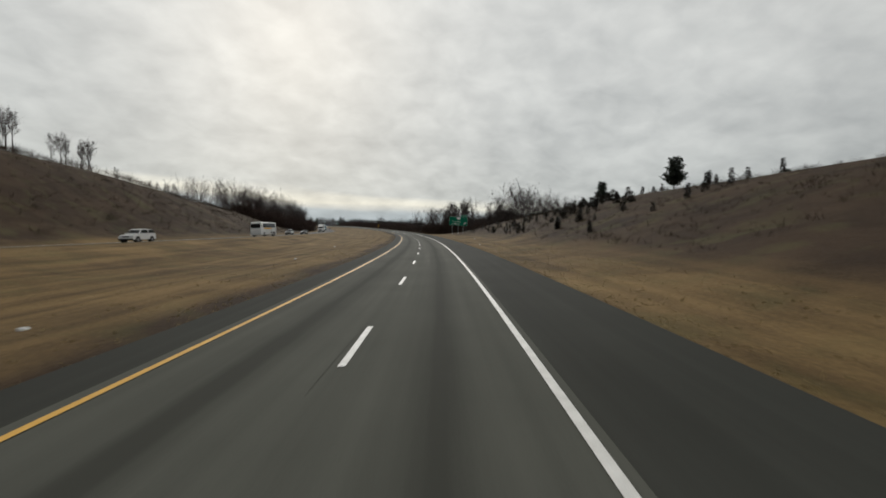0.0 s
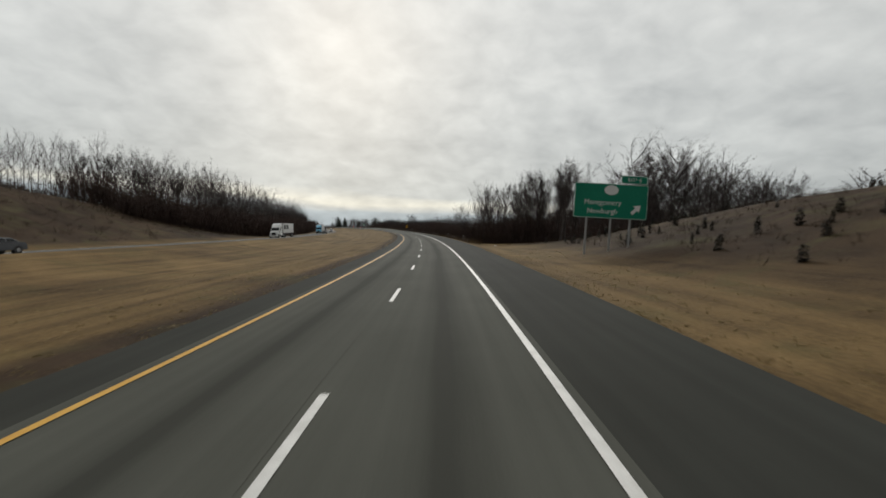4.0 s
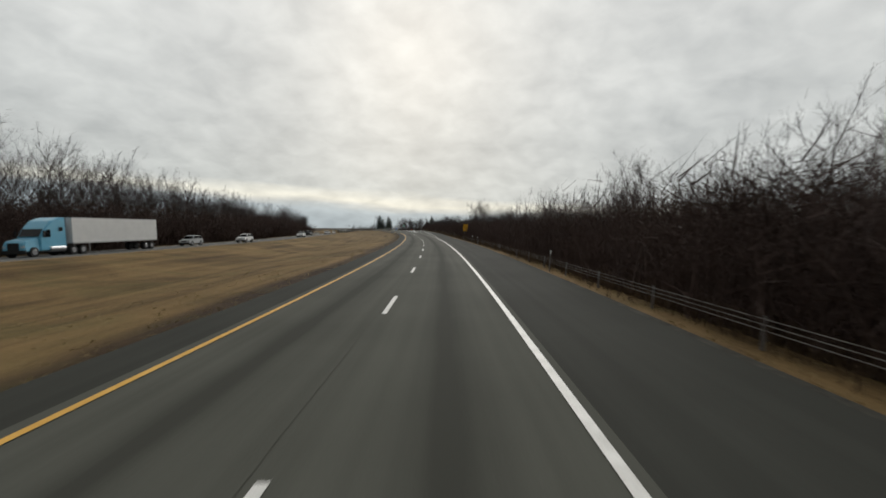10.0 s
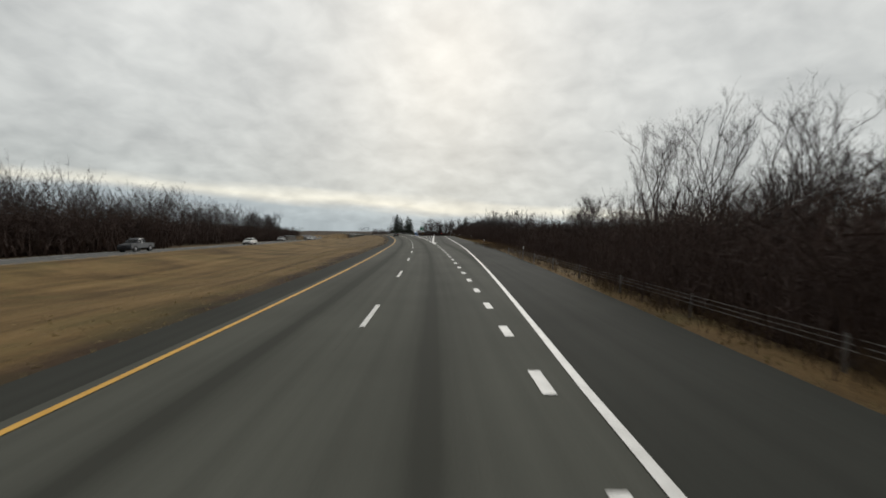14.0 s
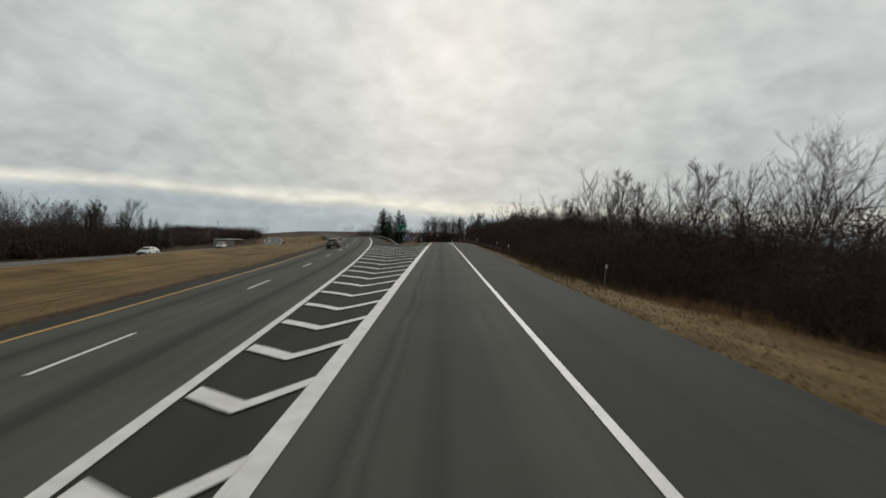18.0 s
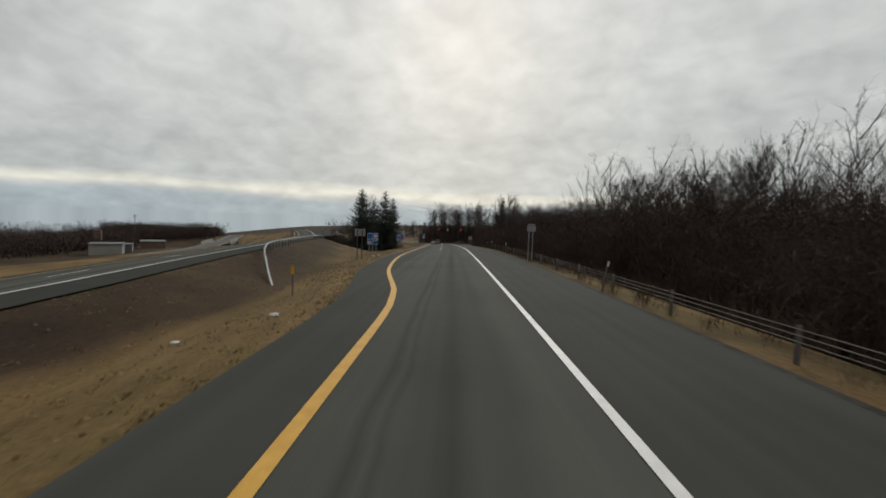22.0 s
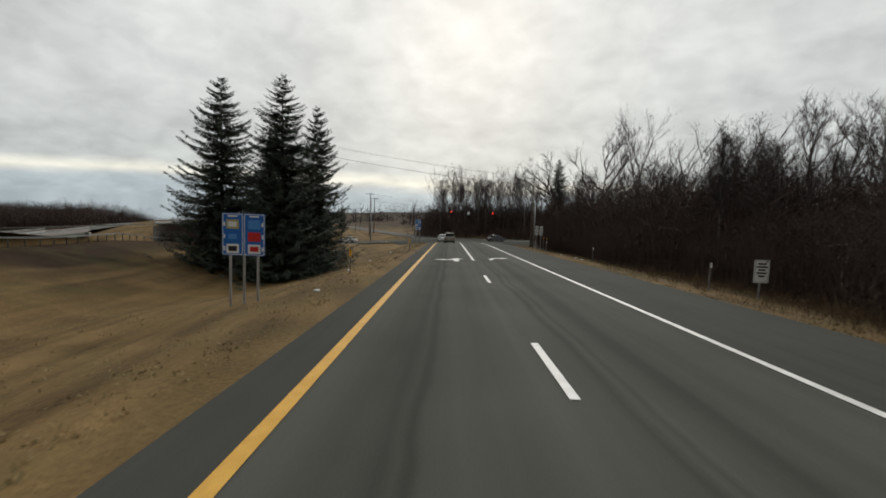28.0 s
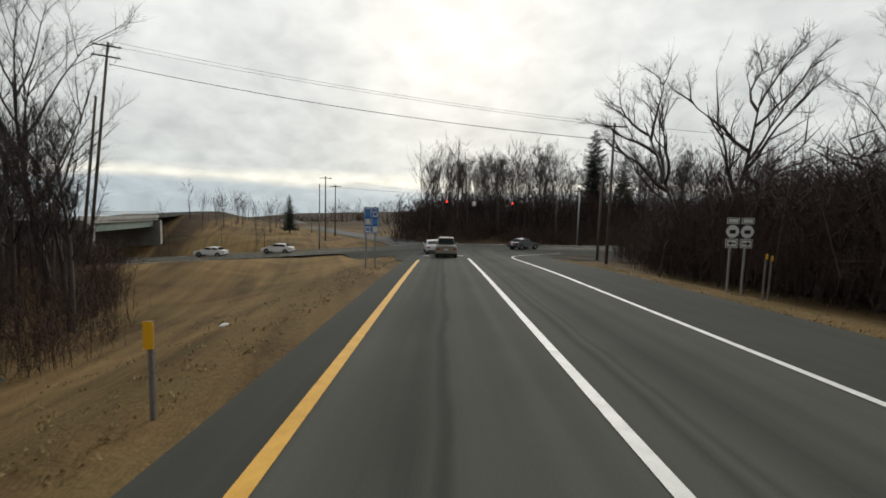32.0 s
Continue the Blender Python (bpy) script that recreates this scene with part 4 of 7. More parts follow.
FAR = [far_tree_model(40 + i, 11, 7, 5, sp, 1.15) for i, sp in enumerate((0.30, 0.36, 0.26, 0.40))]
FARTHER = [far_tree_model(50 + i, 8, 6, 3, sp, 2.4) for i, sp in enumerate((0.32, 0.38, 0.28))]
SHRUB = [shrub_model(60 + i, 22, 7, 0.88) for i in range(5)]
THICKET = [shrub_model(70 + i, 18, 6, 2.1) for i in range(4)]
WEED = [shrub_model(80 + i, 9, 3, 2.2) for i in range(4)]
pr = random.Random(8)


def clear_of_roads(x, y):
    s, o = main_so(x, y)
    if -47 < o < 12:
        return False
    if s > S_RAMP - 20:
        u, v = ramp_uv(x, y)
        if -16 < v < 12 and u < 330:
            return False
    p, q = street_pq(x, y)
    return not (abs(q) < 14 and abs(p) < 330)


def scatter(n, pick):
    got = []
    while len(got) < n:
        x, y, h = pick()
        if clear_of_roads(x, y):
            got.append((x, y, h))
    return got


def free(n, pick):
    return [pick() for _ in range(n)]


def ramp_rim(u):
    """Offset of the thicket's foot on the right of the ramp."""
    return lerp_table([(34, 19), (41, 15.5), (45, 10.5), (52, 8.0), (60, 7.7), (98, 8.0), (110, 10.2), (128, 10.8), (140, 8.4), (180, 7.4), (200, 8.4), (214, 9.2), (221, 10.9), (232, 10.9), (245, 10.5), (258, 11), (264, 12), (276, 12), (285, 12.8), (298, 16)], u) + 0.5 * math.sin(u / 5.0)


def near_right():
    s = pr.uniform(222, 335) if pr.random() < 0.25 else pr.uniform(222, 520)
    x, y = main_xy(s, right_clear(s) + behind_strip(s) + 9 + pr.random() ** 1.3 * 40)
    return x, y, pr.uniform(0.85, 1.2) * (1.55 if s < 304 else 1.0) * lerp_table([(440, 1.0), (475, 0.72)], s)


def near_ramp():
    u = pr.uniform(42, 262)
    x, y = ramp_xy(u, 16 + pr.random() ** 1.2 * 42)
    return x, y, pr.uniform(0.78, 1.15) * (1 - 0.25 * (1 - smooth(40, 80, u)) + 0.22 * smooth(130, 160, u) * (1 - smooth(162, 176, u)) - 0.07 * smooth(162, 176, u) * (1 - smooth(222, 236, u)))


def near_left():
    s = pr.uniform(232, 492)
    x, y = main_xy(s, OPP - 15 - 24 * (1 - smooth(200, 290, s)) - pr.random() ** 1.3 * 40)
    return x, y, pr.uniform(0.8, 1.12) * lerp_table([(150, 1.35), (270, 1.7), (330, 1.5), (375, 1.4), (410, 1.2), (492, 1.2)], s)


def far_any():
    k = pr.random()
    if k < 0.35:
        x, y = main_xy(pr.uniform(150, 1300), 75 + pr.random() ** 1.5 * 300)
    elif k < 0.6:
        x, y = main_xy(pr.uniform(215, 560), OPP - 50 - pr.random() ** 1.5 * 250)
    elif k < 0.88:
        x, y = main_xy(pr.uniform(560, 1300), -112 - pr.random() ** 1.5 * 180)
        return x, y, pr.uniform(0.55, 0.95)
    else:
        x, y = main_xy(pr.uniform(960, 1400), pr.uniform(-200, 120))
    return x, y, pr.uniform(0.8, 1.35)


def bank():
    p, q = pr.uniform(-10, 150), 20 + pr.random() ** 1.4 * 70
    if q < 48 and abs(p - 16.5 - 0.36 * (q - 10)) < 4.5:            # open ground before the spruce
        p -= 10
    x, y = street_xy(p, q)
    return x, y, pr.uniform(1.15, 1.7)


def behind_ridge():
    """Tall trees whose heads stand over the right-hand hill."""
    k = pr.random() * 0.86
    x, y = main_xy(224 + 16 * k + pr.uniform(-4, 8), 60 + 64 * k + pr.uniform(-4, 4))
    return x, y, pr.uniform(2.4, 2.95) * (1.0 - 0.24 * k)


M_WOODS = grainy("far_woods_twigs", (0.042, 0.033, 0.031), (0.098, 0.079, 0.074), 0.05, 2.0, 0.95, 0.0)
stamp("woods", FAR, scatter(500, near_right), M_WOODS, "leafless grey-brown woods beside the highway", "woods", 1)
stamp("woods", FAR, scatter(430, near_ramp), M_WOODS, "leafless grey-brown woods beside the ramp", "woods", 2)
stamp("woods", FAR, scatter(560, near_left), M_WOODS, "leafless woods beyond the oncoming lanes", "woods", 3)


def left_end():
    """The tall wood's last stretch, thinning out beside the oncoming lanes."""
    s = 484 + pr.random() ** 0.9 * 134
    x, y = main_xy(s, -52.5 - pr.random() ** 1.3 * 34)
    return x, y, pr.uniform(0.8, 1.1) * lerp_table([(484, 1.15), (560, 1.1), (618, 0.95)], s)


stamp("woods", FAR, free(330, left_end), M_WOODS, "leafless woods running out beside the oncoming lanes", "woods", 6)


def slender():
    """Slender young trees that thicken the roadside clump, the strip after it and the meadow's far side."""
    k = pr.random()
    if k < 0.16:
        x, y = main_xy(pr.uniform(203.5, 213.5), 11.5 + pr.random() * 16)
        return x, y, pr.uniform(0.8, 1.3)
    if k < 0.36:
        s = pr.uniform(259, 350)
        x, y = main_xy(s, 11.5 + pr.random() * 3.5)
        return x, y, pr.uniform(0.35, 0.62)
    x, y = main_xy(pr.uniform(218, 345), 50 + pr.random() * 18)
    return x, y, pr.uniform(1.05, 1.5)


stamp("woods", FAR, free(360, slender), M_WOODS, "slender leafless young trees crowding behind the brush", "woods", 8)


def meadow_wood():
    """Close-set tall trees behind the wet meadow."""
    s = pr.uniform(216, 350)
    x, y = main_xy(s, 53 + pr.random() * 26)
    return x, y, pr.uniform(1.1, 1.5)


def strip_wood():
    """Thin trees standing close behind the roadside brush."""
    s = pr.uniform(300, 456)
    x, y = main_xy(s, right_clear(s) + 6 + pr.random() * 10)
    return x, y, pr.uniform(0.75, 1.0)


def ramp_wood():
    u = pr.uniform(62, 236)
    x, y = ramp_xy(u, ramp_rim(u) + 6.5 + pr.random() * 8)
    return x, y, pr.uniform(0.72, 1.0) * (1 - 0.28 * smooth(140, 165, u) - 0.28 * (1 - smooth(112, 128, u)))


stamp("woods", FARTHER, free(210, meadow_wood), M_WOODS, "close-set leafless wood behind the wet meadow", "woods", 9, 0.9)
stamp("woods", FAR, free(170, strip_wood), M_WOODS, "thin leafless trees close behind the roadside brush", "woods", 36)
stamp("woods", FAR, free(240, ramp_wood), M_WOODS, "leafless young trees behind the brush along the ramp", "woods", 10)
stamp("woods", FAR, free(85, behind_ridge), M_WOODS, "tall leafless trees behind the hill", "woods", 7, 1.35)
stamp("far_woods", FARTHER, scatter(1300, far_any), M_WOODS, "distant leafless brown woods", "woods", 4, 1.5)
stamp("woods", FAR, scatter(380, bank), M_WOODS, "leafless woods on the bank behind the street", "woods", 5)


def thick_at(x, y, d, rim, top):
    """Height of a bush whose head reaches the thicket's sloping outline."""
    return min(6.5, max(1.3, rim + top - ground_z(x, y)))


def clump(s):
    """A taller clump stands before the meadow; elsewhere the outline rises and falls."""
    return 1.0 * smooth(197, 202, s) * (1 - smooth(212, 216, s)) + 0.9 * smooth(257, 262, s) * (1 - smooth(345, 368, s)) + 0.8 * noise.noise(Vector((s / 5.0, 0.1, 0.4))) + 1.3 * noise.noise(Vector((s / 16.0, 0.6, 0.8)))


def shrubs_right():
    s = pr.uniform(176, 520)
    d = pr.random() ** 1.5 * (4.5 if behind_strip(s) > 1 else 13)
    o = right_clear(s) + d + pr.uniform(-0.5, 0.5)
    x, y = main_xy(s, o)
    return x, y, thick_at(x, y, d, z_main(s, 8), pr.uniform(1.5, 3.0) + 0.18 * d + clump(s))


def ramp_top(u):
    """Height of the thicket's rim above the ramp, rising and falling along it."""
    return lerp_table([(30, 1.9), (80, 2.5), (120, 3.3), (160, 3.9), (250, 3.9), (262, 4.2), (300, 4.0)], u) * (1 + 0.30 * noise.noise(Vector((u / 4.5, 0.3, 0.7))) + 0.55 * noise.noise(Vector((u / 15.0, 0.9, 0.2))))


def shrubs_ramp():
    u = pr.uniform(34, 298)
    d = pr.random() ** 1.5 * 13
    x, y = ramp_xy(u, ramp_rim(u) + d)
    return x, y, thick_at(x, y, d, z_ramp(u, 6), pr.uniform(0.7, 1.0) * ramp_top(u) + 0.20 * d)


def shrubs_left():
    s = pr.uniform(216, 492)
    x, y = main_xy(s, OPP - 11 - 17 * (1 - smooth(200, 290, s)) - pr.random() ** 1.5 * 18)
    return x, y, pr.uniform(4.2, 7.4)


def shrubs_left_end():
    x, y = main_xy(484 + pr.random() * 136, -50.5 - pr.random() ** 1.3 * 24)
    return x, y, pr.uniform(3.0, 6.2)


def shrubs_far():
    x, y, h = far_any()
    return x, y, pr.uniform(4.0, 7.0) * (0.7 if h < 0.8 else 1.0)


def shrubs_deep():
    if pr.random() < 0.5:
        s = pr.uniform(165, 520) if pr.random() < 0.5 else pr.uniform(217, 340)
        x, y = main_xy(s, right_clear(s) + behind_strip(s) + (4 if 216 < s < 302 else 13) + pr.random() * 30)
        if 217 < s < 345:
            return x, y, pr.uniform(6.0, 9.0) * (1 - 0.28 * smooth(294, 306, s))
    else:
        x, y = ramp_xy(pr.uniform(30, 300), 20 + pr.random() * 34)
    return x, y, pr.uniform(4.2, 7.0)


stamp("roadside_brush", SHRUB, free(2400, shrubs_right), M_BRUSH, "dense dark brown leafless roadside brush", "brush", 11)
stamp("roadside_brush", SHRUB, free(2200, shrubs_ramp), M_BRUSH, "dense dark brown leafless brush along the ramp", "brush", 12)
stamp("far_brush", THICKET, free(1500, shrubs_left), M_BRUSH, "dark leafless undergrowth beyond the oncoming lanes", "brush", 13, 1.3)
stamp("far_brush", THICKET, free(620, shrubs_left_end), M_BRUSH, "dark leafless undergrowth where the wood runs out", "brush", 28, 1.3)
stamp("far_brush", THICKET, scatter(1100, shrubs_far), M_BRUSH, "dark undergrowth of the distant woods", "brush", 14, 2.2)
stamp("deep_brush", THICKET, scatter(1150, shrubs_deep), M_BRUSH, "dark undergrowth inside the roadside woods", "brush", 18, 1.5)


def shrubs_heart():
    """The dark heart of the thicket, a few metres behind its rim."""
    u = pr.uniform(50, 298)
    d = 1.8 + pr.random() * 12
    x, y = ramp_xy(u, ramp_rim(u) + d)
    return x, y, thick_at(x, y, d, z_ramp(u, 6), pr.uniform(0.65, 0.9) * ramp_top(u) + 0.18 * d)


def shrubs_heart_main():
    s = pr.uniform(180, 520)
    d = 1.2 + pr.random() * 3 if behind_strip(s) > 1 else 1.8 + pr.random() * 12
    x, y = main_xy(s, right_clear(s) + d)
    return x, y, thick_at(x, y, d, z_main(s, 8), pr.uniform(1.3, 2.7) + 0.19 * d + clump(s))


stamp("deep_brush", THICKET, free(1500, shrubs_heart), M_BRUSH, "dark leafless thicket along the ramp", "brush", 21)
stamp("deep_brush", THICKET, free(1500, shrubs_heart_main), M_BRUSH, "dark leafless thicket along the highway", "brush", 22)


def shrubs_west():
    if pr.random() < 0.14:
        x, y = main_xy(pr.uniform(560, 652), -56 - pr.random() * 16)
        return x, y, pr.uniform(2.5, 5.0)
    x, y = main_xy(pr.uniform(600, 1150), -70 - pr.random() * 34)
    return x, y, pr.uniform(4.6, 7.4)


stamp("far_brush", THICKET, scatter(950, shrubs_west), M_BRUSH, "dark band of distant leafless woods", "brush", 23, 2.4)

M_WEED = grainy("dead_weed_stalks", (0.035, 0.022, 0.013), (0.13, 0.085, 0.045), 0.25, 7.0, 0.95, 0.0)


def weeds():
    if pr.random() < 0.6:
        s = pr.uniform(188, 470)
        x, y = main_xy(s, 8.3 + 1.6 * smooth(385, 470, s) + pr.random() ** 1.4 * 3.2)
    else:
        u = pr.uniform(40, 235)
        x, y = ramp_xy(u, 6.3 + pr.random() ** 1.3 * (ramp_rim(u) - 5.6))
    return x, y, pr.uniform(0.35, 1.0)


M_SCRUB = grainy("dead_brown_scrub", (0.022, 0.0143, 0.0092), (0.070, 0.0455, 0.028), 0.12, 5.0, 0.95, 0.0)


def scrub():
    if pr.random() < 0.5:
        s = pr.uniform(25, 205)
        o = 17 + pr.random() ** 0.8 * 36
        h = pr.uniform(0.25, 0.7)
    else:
        s = pr.uniform(60, 250)
        o = OPP - 12 - pr.random() ** 0.7 * 44
        h = pr.uniform(0.4, 1.15) * (1.6 if o < -76 else 1.0)
    x, y = main_xy(s, o)
    return x, y, h * (0.6 + 0.9 * max(0.0, 0.5 + noise.noise(Vector((x / 7, y / 7, 2.1)))))


stamp("hillside_scrub", WEED, free(6800, scrub), M_SCRUB, "rough dead brown scrub on the hillsides", "scrub", 25, 2.0)

def shrubs_meadow():
    """The wood's dark edge at the back of the wet meadow."""
    s = pr.uniform(219, 330)
    x, y = main_xy(s, 51 + pr.random() * 13)
    return x, y, pr.uniform(6.5, 10.5)


def shrubs_beyond():
    """Low wood beside the oncoming lanes past the bridge."""
    x, y = main_xy(pr.uniform(850, 1020), -48 - pr.random() * 62)
    return x, y, pr.uniform(5.0, 8.5)


def shrubs_clump():
    """The dense clump before the wet meadow."""
    x, y = main_xy(pr.uniform(203.2, 213.6), 10.6 + pr.random() * 15)
    return x, y, pr.uniform(2.6, 6.0)


stamp("deep_brush", THICKET, free(190, shrubs_clump), M_BRUSH, "dense dark clump of brush before the wet meadow", "brush", 35)
stamp("deep_brush", THICKET, free(420, shrubs_meadow), M_BRUSH, "dark wood edge behind the wet meadow", "brush", 26, 1.3)
stamp("far_brush", THICKET, free(420, shrubs_beyond), M_BRUSH, "dark low wood beyond the bridge", "brush", 27, 1.8)
stamp("weeds", WEED, free(4200, weeds), M_WEED, "dead brown weeds along the guide rails", "weeds", 24)

# ------------------------------------------------------------------ street, bridge, far ramp


def drape(name, place, us, left, right, height, lift, mat, parent=None, label="", cols=3):
    verts, uvs, faces = [], [], []
    for u in us:
        a, b = left(u), right(u)
        for j in range(cols):
            o = a + (b - a) * j / (cols - 1)
            x, y = place(u, o)
            verts.append((x, y, height(x, y) + lift))
            uvs.append((o, u))
    for i in range(len(us) - 1):
        for j in range(cols - 1):
            p = i * cols + j
            faces.append((p, p + 1, p + cols + 1, p + cols))
    return mesh_object(name, verts, faces, mat, parent, label, smooth_faces=True, uvs=uvs)


def street_z(x, y):
    p, q = street_pq(x, y)
    return lerp_table(Z_STREET, p) - fall(U_STREET + q)


street = tagged(drape("street", street_xy, span(-220, 150, 4), lambda p: -6.6, lambda p: 6.6, street_z, 0.03, M_RAMP, cols=5),
                "grey asphalt two-way street crossing at the ramp's foot", "road", kind="structure")
for q in (-5.6, 5.6):
    for a, b in (((-220, -16), (12, 150)) if q < 0 else ((-220, -30), (-12, 150))):
        drape("edge_line", street_xy, span(a, b, 4), lambda p: q - 0.07, lambda p: q + 0.07, street_z, 0.045, M_WHITE, street, cols=2)
for q in (-0.18, 0.18):
    drape("centre_line", street_xy, span(-220, -14, 4), lambda p: q - 0.06, lambda p: q + 0.06, street_z, 0.045, M_YELLOW, street, cols=2)
    drape("centre_line", street_xy, span(12, 150, 4), lambda p: q - 0.06, lambda p: q + 0.06, street_z, 0.045, M_YELLOW, street, cols=2)
# flared corners of the ramp's mouth
drape("corner", ramp_xy, span(284, 306.5, 2.25), lambda u: vl(u) - 2.0 - 9.0 * smooth(284, 306, u) ** 1.6, lambda u: vl(u) - 0.1, lambda x, y: max(ground_z(x, y), street_z(x, y) if abs(street_pq(x, y)[1]) < 8 else -99), 0.06, M_SHOULDER, ramp, "flared asphalt corner", cols=7)
drape("corner", ramp_xy, span(284, 306.5, 2.25), lambda u: vr(u) + 3.4, lambda u: vr(u) + 3.5 + 16.0 * smooth(284, 306, u) ** 1.6, lambda x, y: max(ground_z(x, y), street_z(x, y) if abs(street_pq(x, y)[1]) < 8 else -99), 0.06, M_SHOULDER, ramp, "flared asphalt corner", cols=7)
line("edge_line", ramp_xy, 286, 300, lambda u: vr(u) + 9.0 * smooth(284, 303, u) ** 1.8, 0.16, M_WHITE, ramp, lift=0.045, d=1.0, label="curved white edge line")
line("stop_line", ramp_xy, 290.6, 291.1, -3.8, 4.0, M_WHITE, ramp, lift=0.04, d=0.5, label="white stop line")


def far_ramp_xy(w, o):
    """A road that leaves the street opposite the ramp and runs off towards the highway."""
    return ramp_xy(320 + 0.884 * w + 0.468 * o, -8.8 - 0.468 * w + 0.884 * o)


drape("entrance_ramp", far_ramp_xy, span(-3, 130, 4), lambda w: -3.2, lambda w: 3.2, ground_z, 0.12, M_FAR_ROAD, None, "pale asphalt entrance ramp beyond the street")
tagged(bpy.data.objects["entrance_ramp"], "pale asphalt entrance ramp beyond the street", "road", kind="structure")

M_CONCRETE = grainy("weathered_concrete", (0.20, 0.19, 0.17), (0.36, 0.345, 0.32), 0.6, 12.0, 0.9, 0.2)
M_GIRDER = grainy("green_girder_paint", (0.10, 0.14, 0.115), (0.17, 0.21, 0.175), 0.8, 10.0, 0.6, 0.05)


def s_at_street(o, q):
    """Highway station at which offset o crosses the street's line q."""
    s = 790.0
    for _ in range(12):
        x, y = main_xy(s, o)
        s -= street_pq(x, y)[1] - q
    return s


def bridge(o0, o1):
    b = empty("road_bridge", Matrix.Identity(4))

    def ring(q0, q1, oa, ob, top, bottom, name, mat, label=""):
        verts, faces, n = [], [], 6
        for i in range(n + 1):
            q = q0 + (q1 - q0) * i / n
            for o in (oa, ob):
                s = s_at_street(o, q)
                x, y = main_xy(s, o)
                z = z_main(s, o)
                verts += [(x, y, z + top), (x, y, z + bottom)]
        for i in range(n):
            k = 4 * i
            faces += [(k, k + 2, k + 6, k + 4), (k + 1, k + 5, k + 7, k + 3), (k, k + 4, k + 5, k + 1), (k + 2, k + 3, k + 7, k + 6)]
        faces += [(0, 1, 3, 2), (4 * n, 4 * n + 2, 4 * n + 3, 4 * n + 1)]
        return mesh_object(name, verts, faces, mat, b, label)
    ring(-13, 13, o0, o1, 0.0, -0.35, "deck", M_CONCRETE, "grey concrete bridge deck")
    for k in range(4):
        o = o0 + 0.5 + (o1 - o0 - 1.0) * k / 3
        ring(-12, 12, o - 0.16, o + 0.16, -0.36, -1.4, "girder", M_GIRDER, "pale green steel girder")
    for o in (o0 + 0.12, o1 - 0.12):
        ring(-14, 14, o - 0.12, o + 0.12, 0.5, 0.01, "parapet", M_CONCRETE, "concrete bridge parapet")
        for h in (0.78, 1.05):
            ring(-14, 14, o - 0.05, o + 0.05, h + 0.06, h - 0.06, "bridge_rail", M_STEEL, "galvanised bridge rail")
    for q in (-12.6, 12.6):
        ring(q - 0.6, q + 0.6, o0 - 0.6, o1 + 0.6, -0.37, -6.2, "abutment", M_CONCRETE, "stained concrete abutment")
    return tagged(b, "steel girder highway bridge over the street on concrete abutments", "bridge")


bridge(-5.6, 14.2)
bridge(OPP - 6.8, OPP + 5.2)

# ------------------------------------------------------------------ arrows on the ramp


def road_shape(name, u0, v0, poly, mat):
    """A painted outline given in metres ahead and to the right of a point on the ramp."""
    bm = bmesh.new()
    vs = []
    for a, r in poly:
        x, y = ramp_xy(u0 + a, v0 + r)
        vs.append(bm.verts.new((x, y, road_z(x, y) + 0.042)))
    f = bm.faces.new(vs)
    bmesh.ops.triangulate(bm, faces=[f])
    bm.normal_update()
    if sum(fc.normal.z for fc in bm.faces) < 0:
        bmesh.ops.reverse_faces(bm, faces=bm.faces[:])
    return part(name, bm, mat, ramp, "white painted lane arrow")


road_shape("lane_arrow", 239.2, -3.0, [(0.85 * a, 0.88 * r) for a, r in ((0, -0.22), (1.7, -0.22), (1.95, -0.9), (1.6, -1.0), (2.35, -2.0), (3.1, -1.15), (2.6, -1.05), (2.5, -0.3), (2.75, -0.25), (2.75, -0.62), (4.3, 0.0), (2.75, 0.62), (2.75, 0.22), (0, 0.22))], M_WHITE)
road_shape("lane_arrow", 240.9, -0.1, [(0.72 * a, 0.76 * r) for a, r in ((0, 0.05), (1.3, 0.10), (2.1, 0.55), (2.3, 1.0), (1.8, 1.0), (2.6, 1.95), (3.5, 1.2), (2.95, 1.1), (2.75, 0.3), (1.6, -0.35), (0, -0.4))], M_WHITE)

# ------------------------------------------------------------------ signs


def facing(x, y, heading, z=None):
    """Base pose of a roadside thing whose front (-y) faces traffic that drives along heading."""
    return Matrix.LocRotScale((x, y, ground_z(x, y) if z is None else z), Euler((0, 0, heading)), None)


def post(parent, x, top, y=0.03, w=0.07, mat=None, name="post", down=0.6):
    bm = box((w, 0.012, top + down), (x, y + 0.02, (top - down) / 2))
    box((0.012, 0.045, top + down), (x - w / 2, y + 0.045, (top - down) / 2), bm=bm)
    box((0.012, 0.045, top + down), (x + w / 2, y + 0.045, (top - down) / 2), bm=bm)
    return part(name, bm, mat or M_STEEL, parent)


def panel(parent, w, h, zc, mat, border=None, x=0.0, name="panel", radius=0.06, label=""):
    p = part(name, prism(round_rect(w, h, radius, 4, x, zc), 0.0, 0.012), mat, parent, label)
    if border is not None:
        bm = prism(round_rect(w - 0.05, h - 0.05, radius, 4, x, zc), -0.002, 0.002)
        part("border", bm, border, p)
        part("field", prism(round_rect(w - 0.11, h - 0.11, radius * 0.8, 4, x, zc), -0.003, 0.002), mat, p)
    return p


def bars(parent, rows, mat, x0, z0, w, h, name="lettering"):
    """Plain bars in place of writing that cannot be read."""
    bm = None
    for i, (a, b) in enumerate(rows):
        z = z0 - i * h * 1.9
        bm = box((w * (b - a), 0.003, h), (x0 + w * ((a + b) / 2 - 0.5), -0.006, z), bm=bm)
    return part(name, bm, mat, parent)


def head_at(s):
    return s / R_MAIN


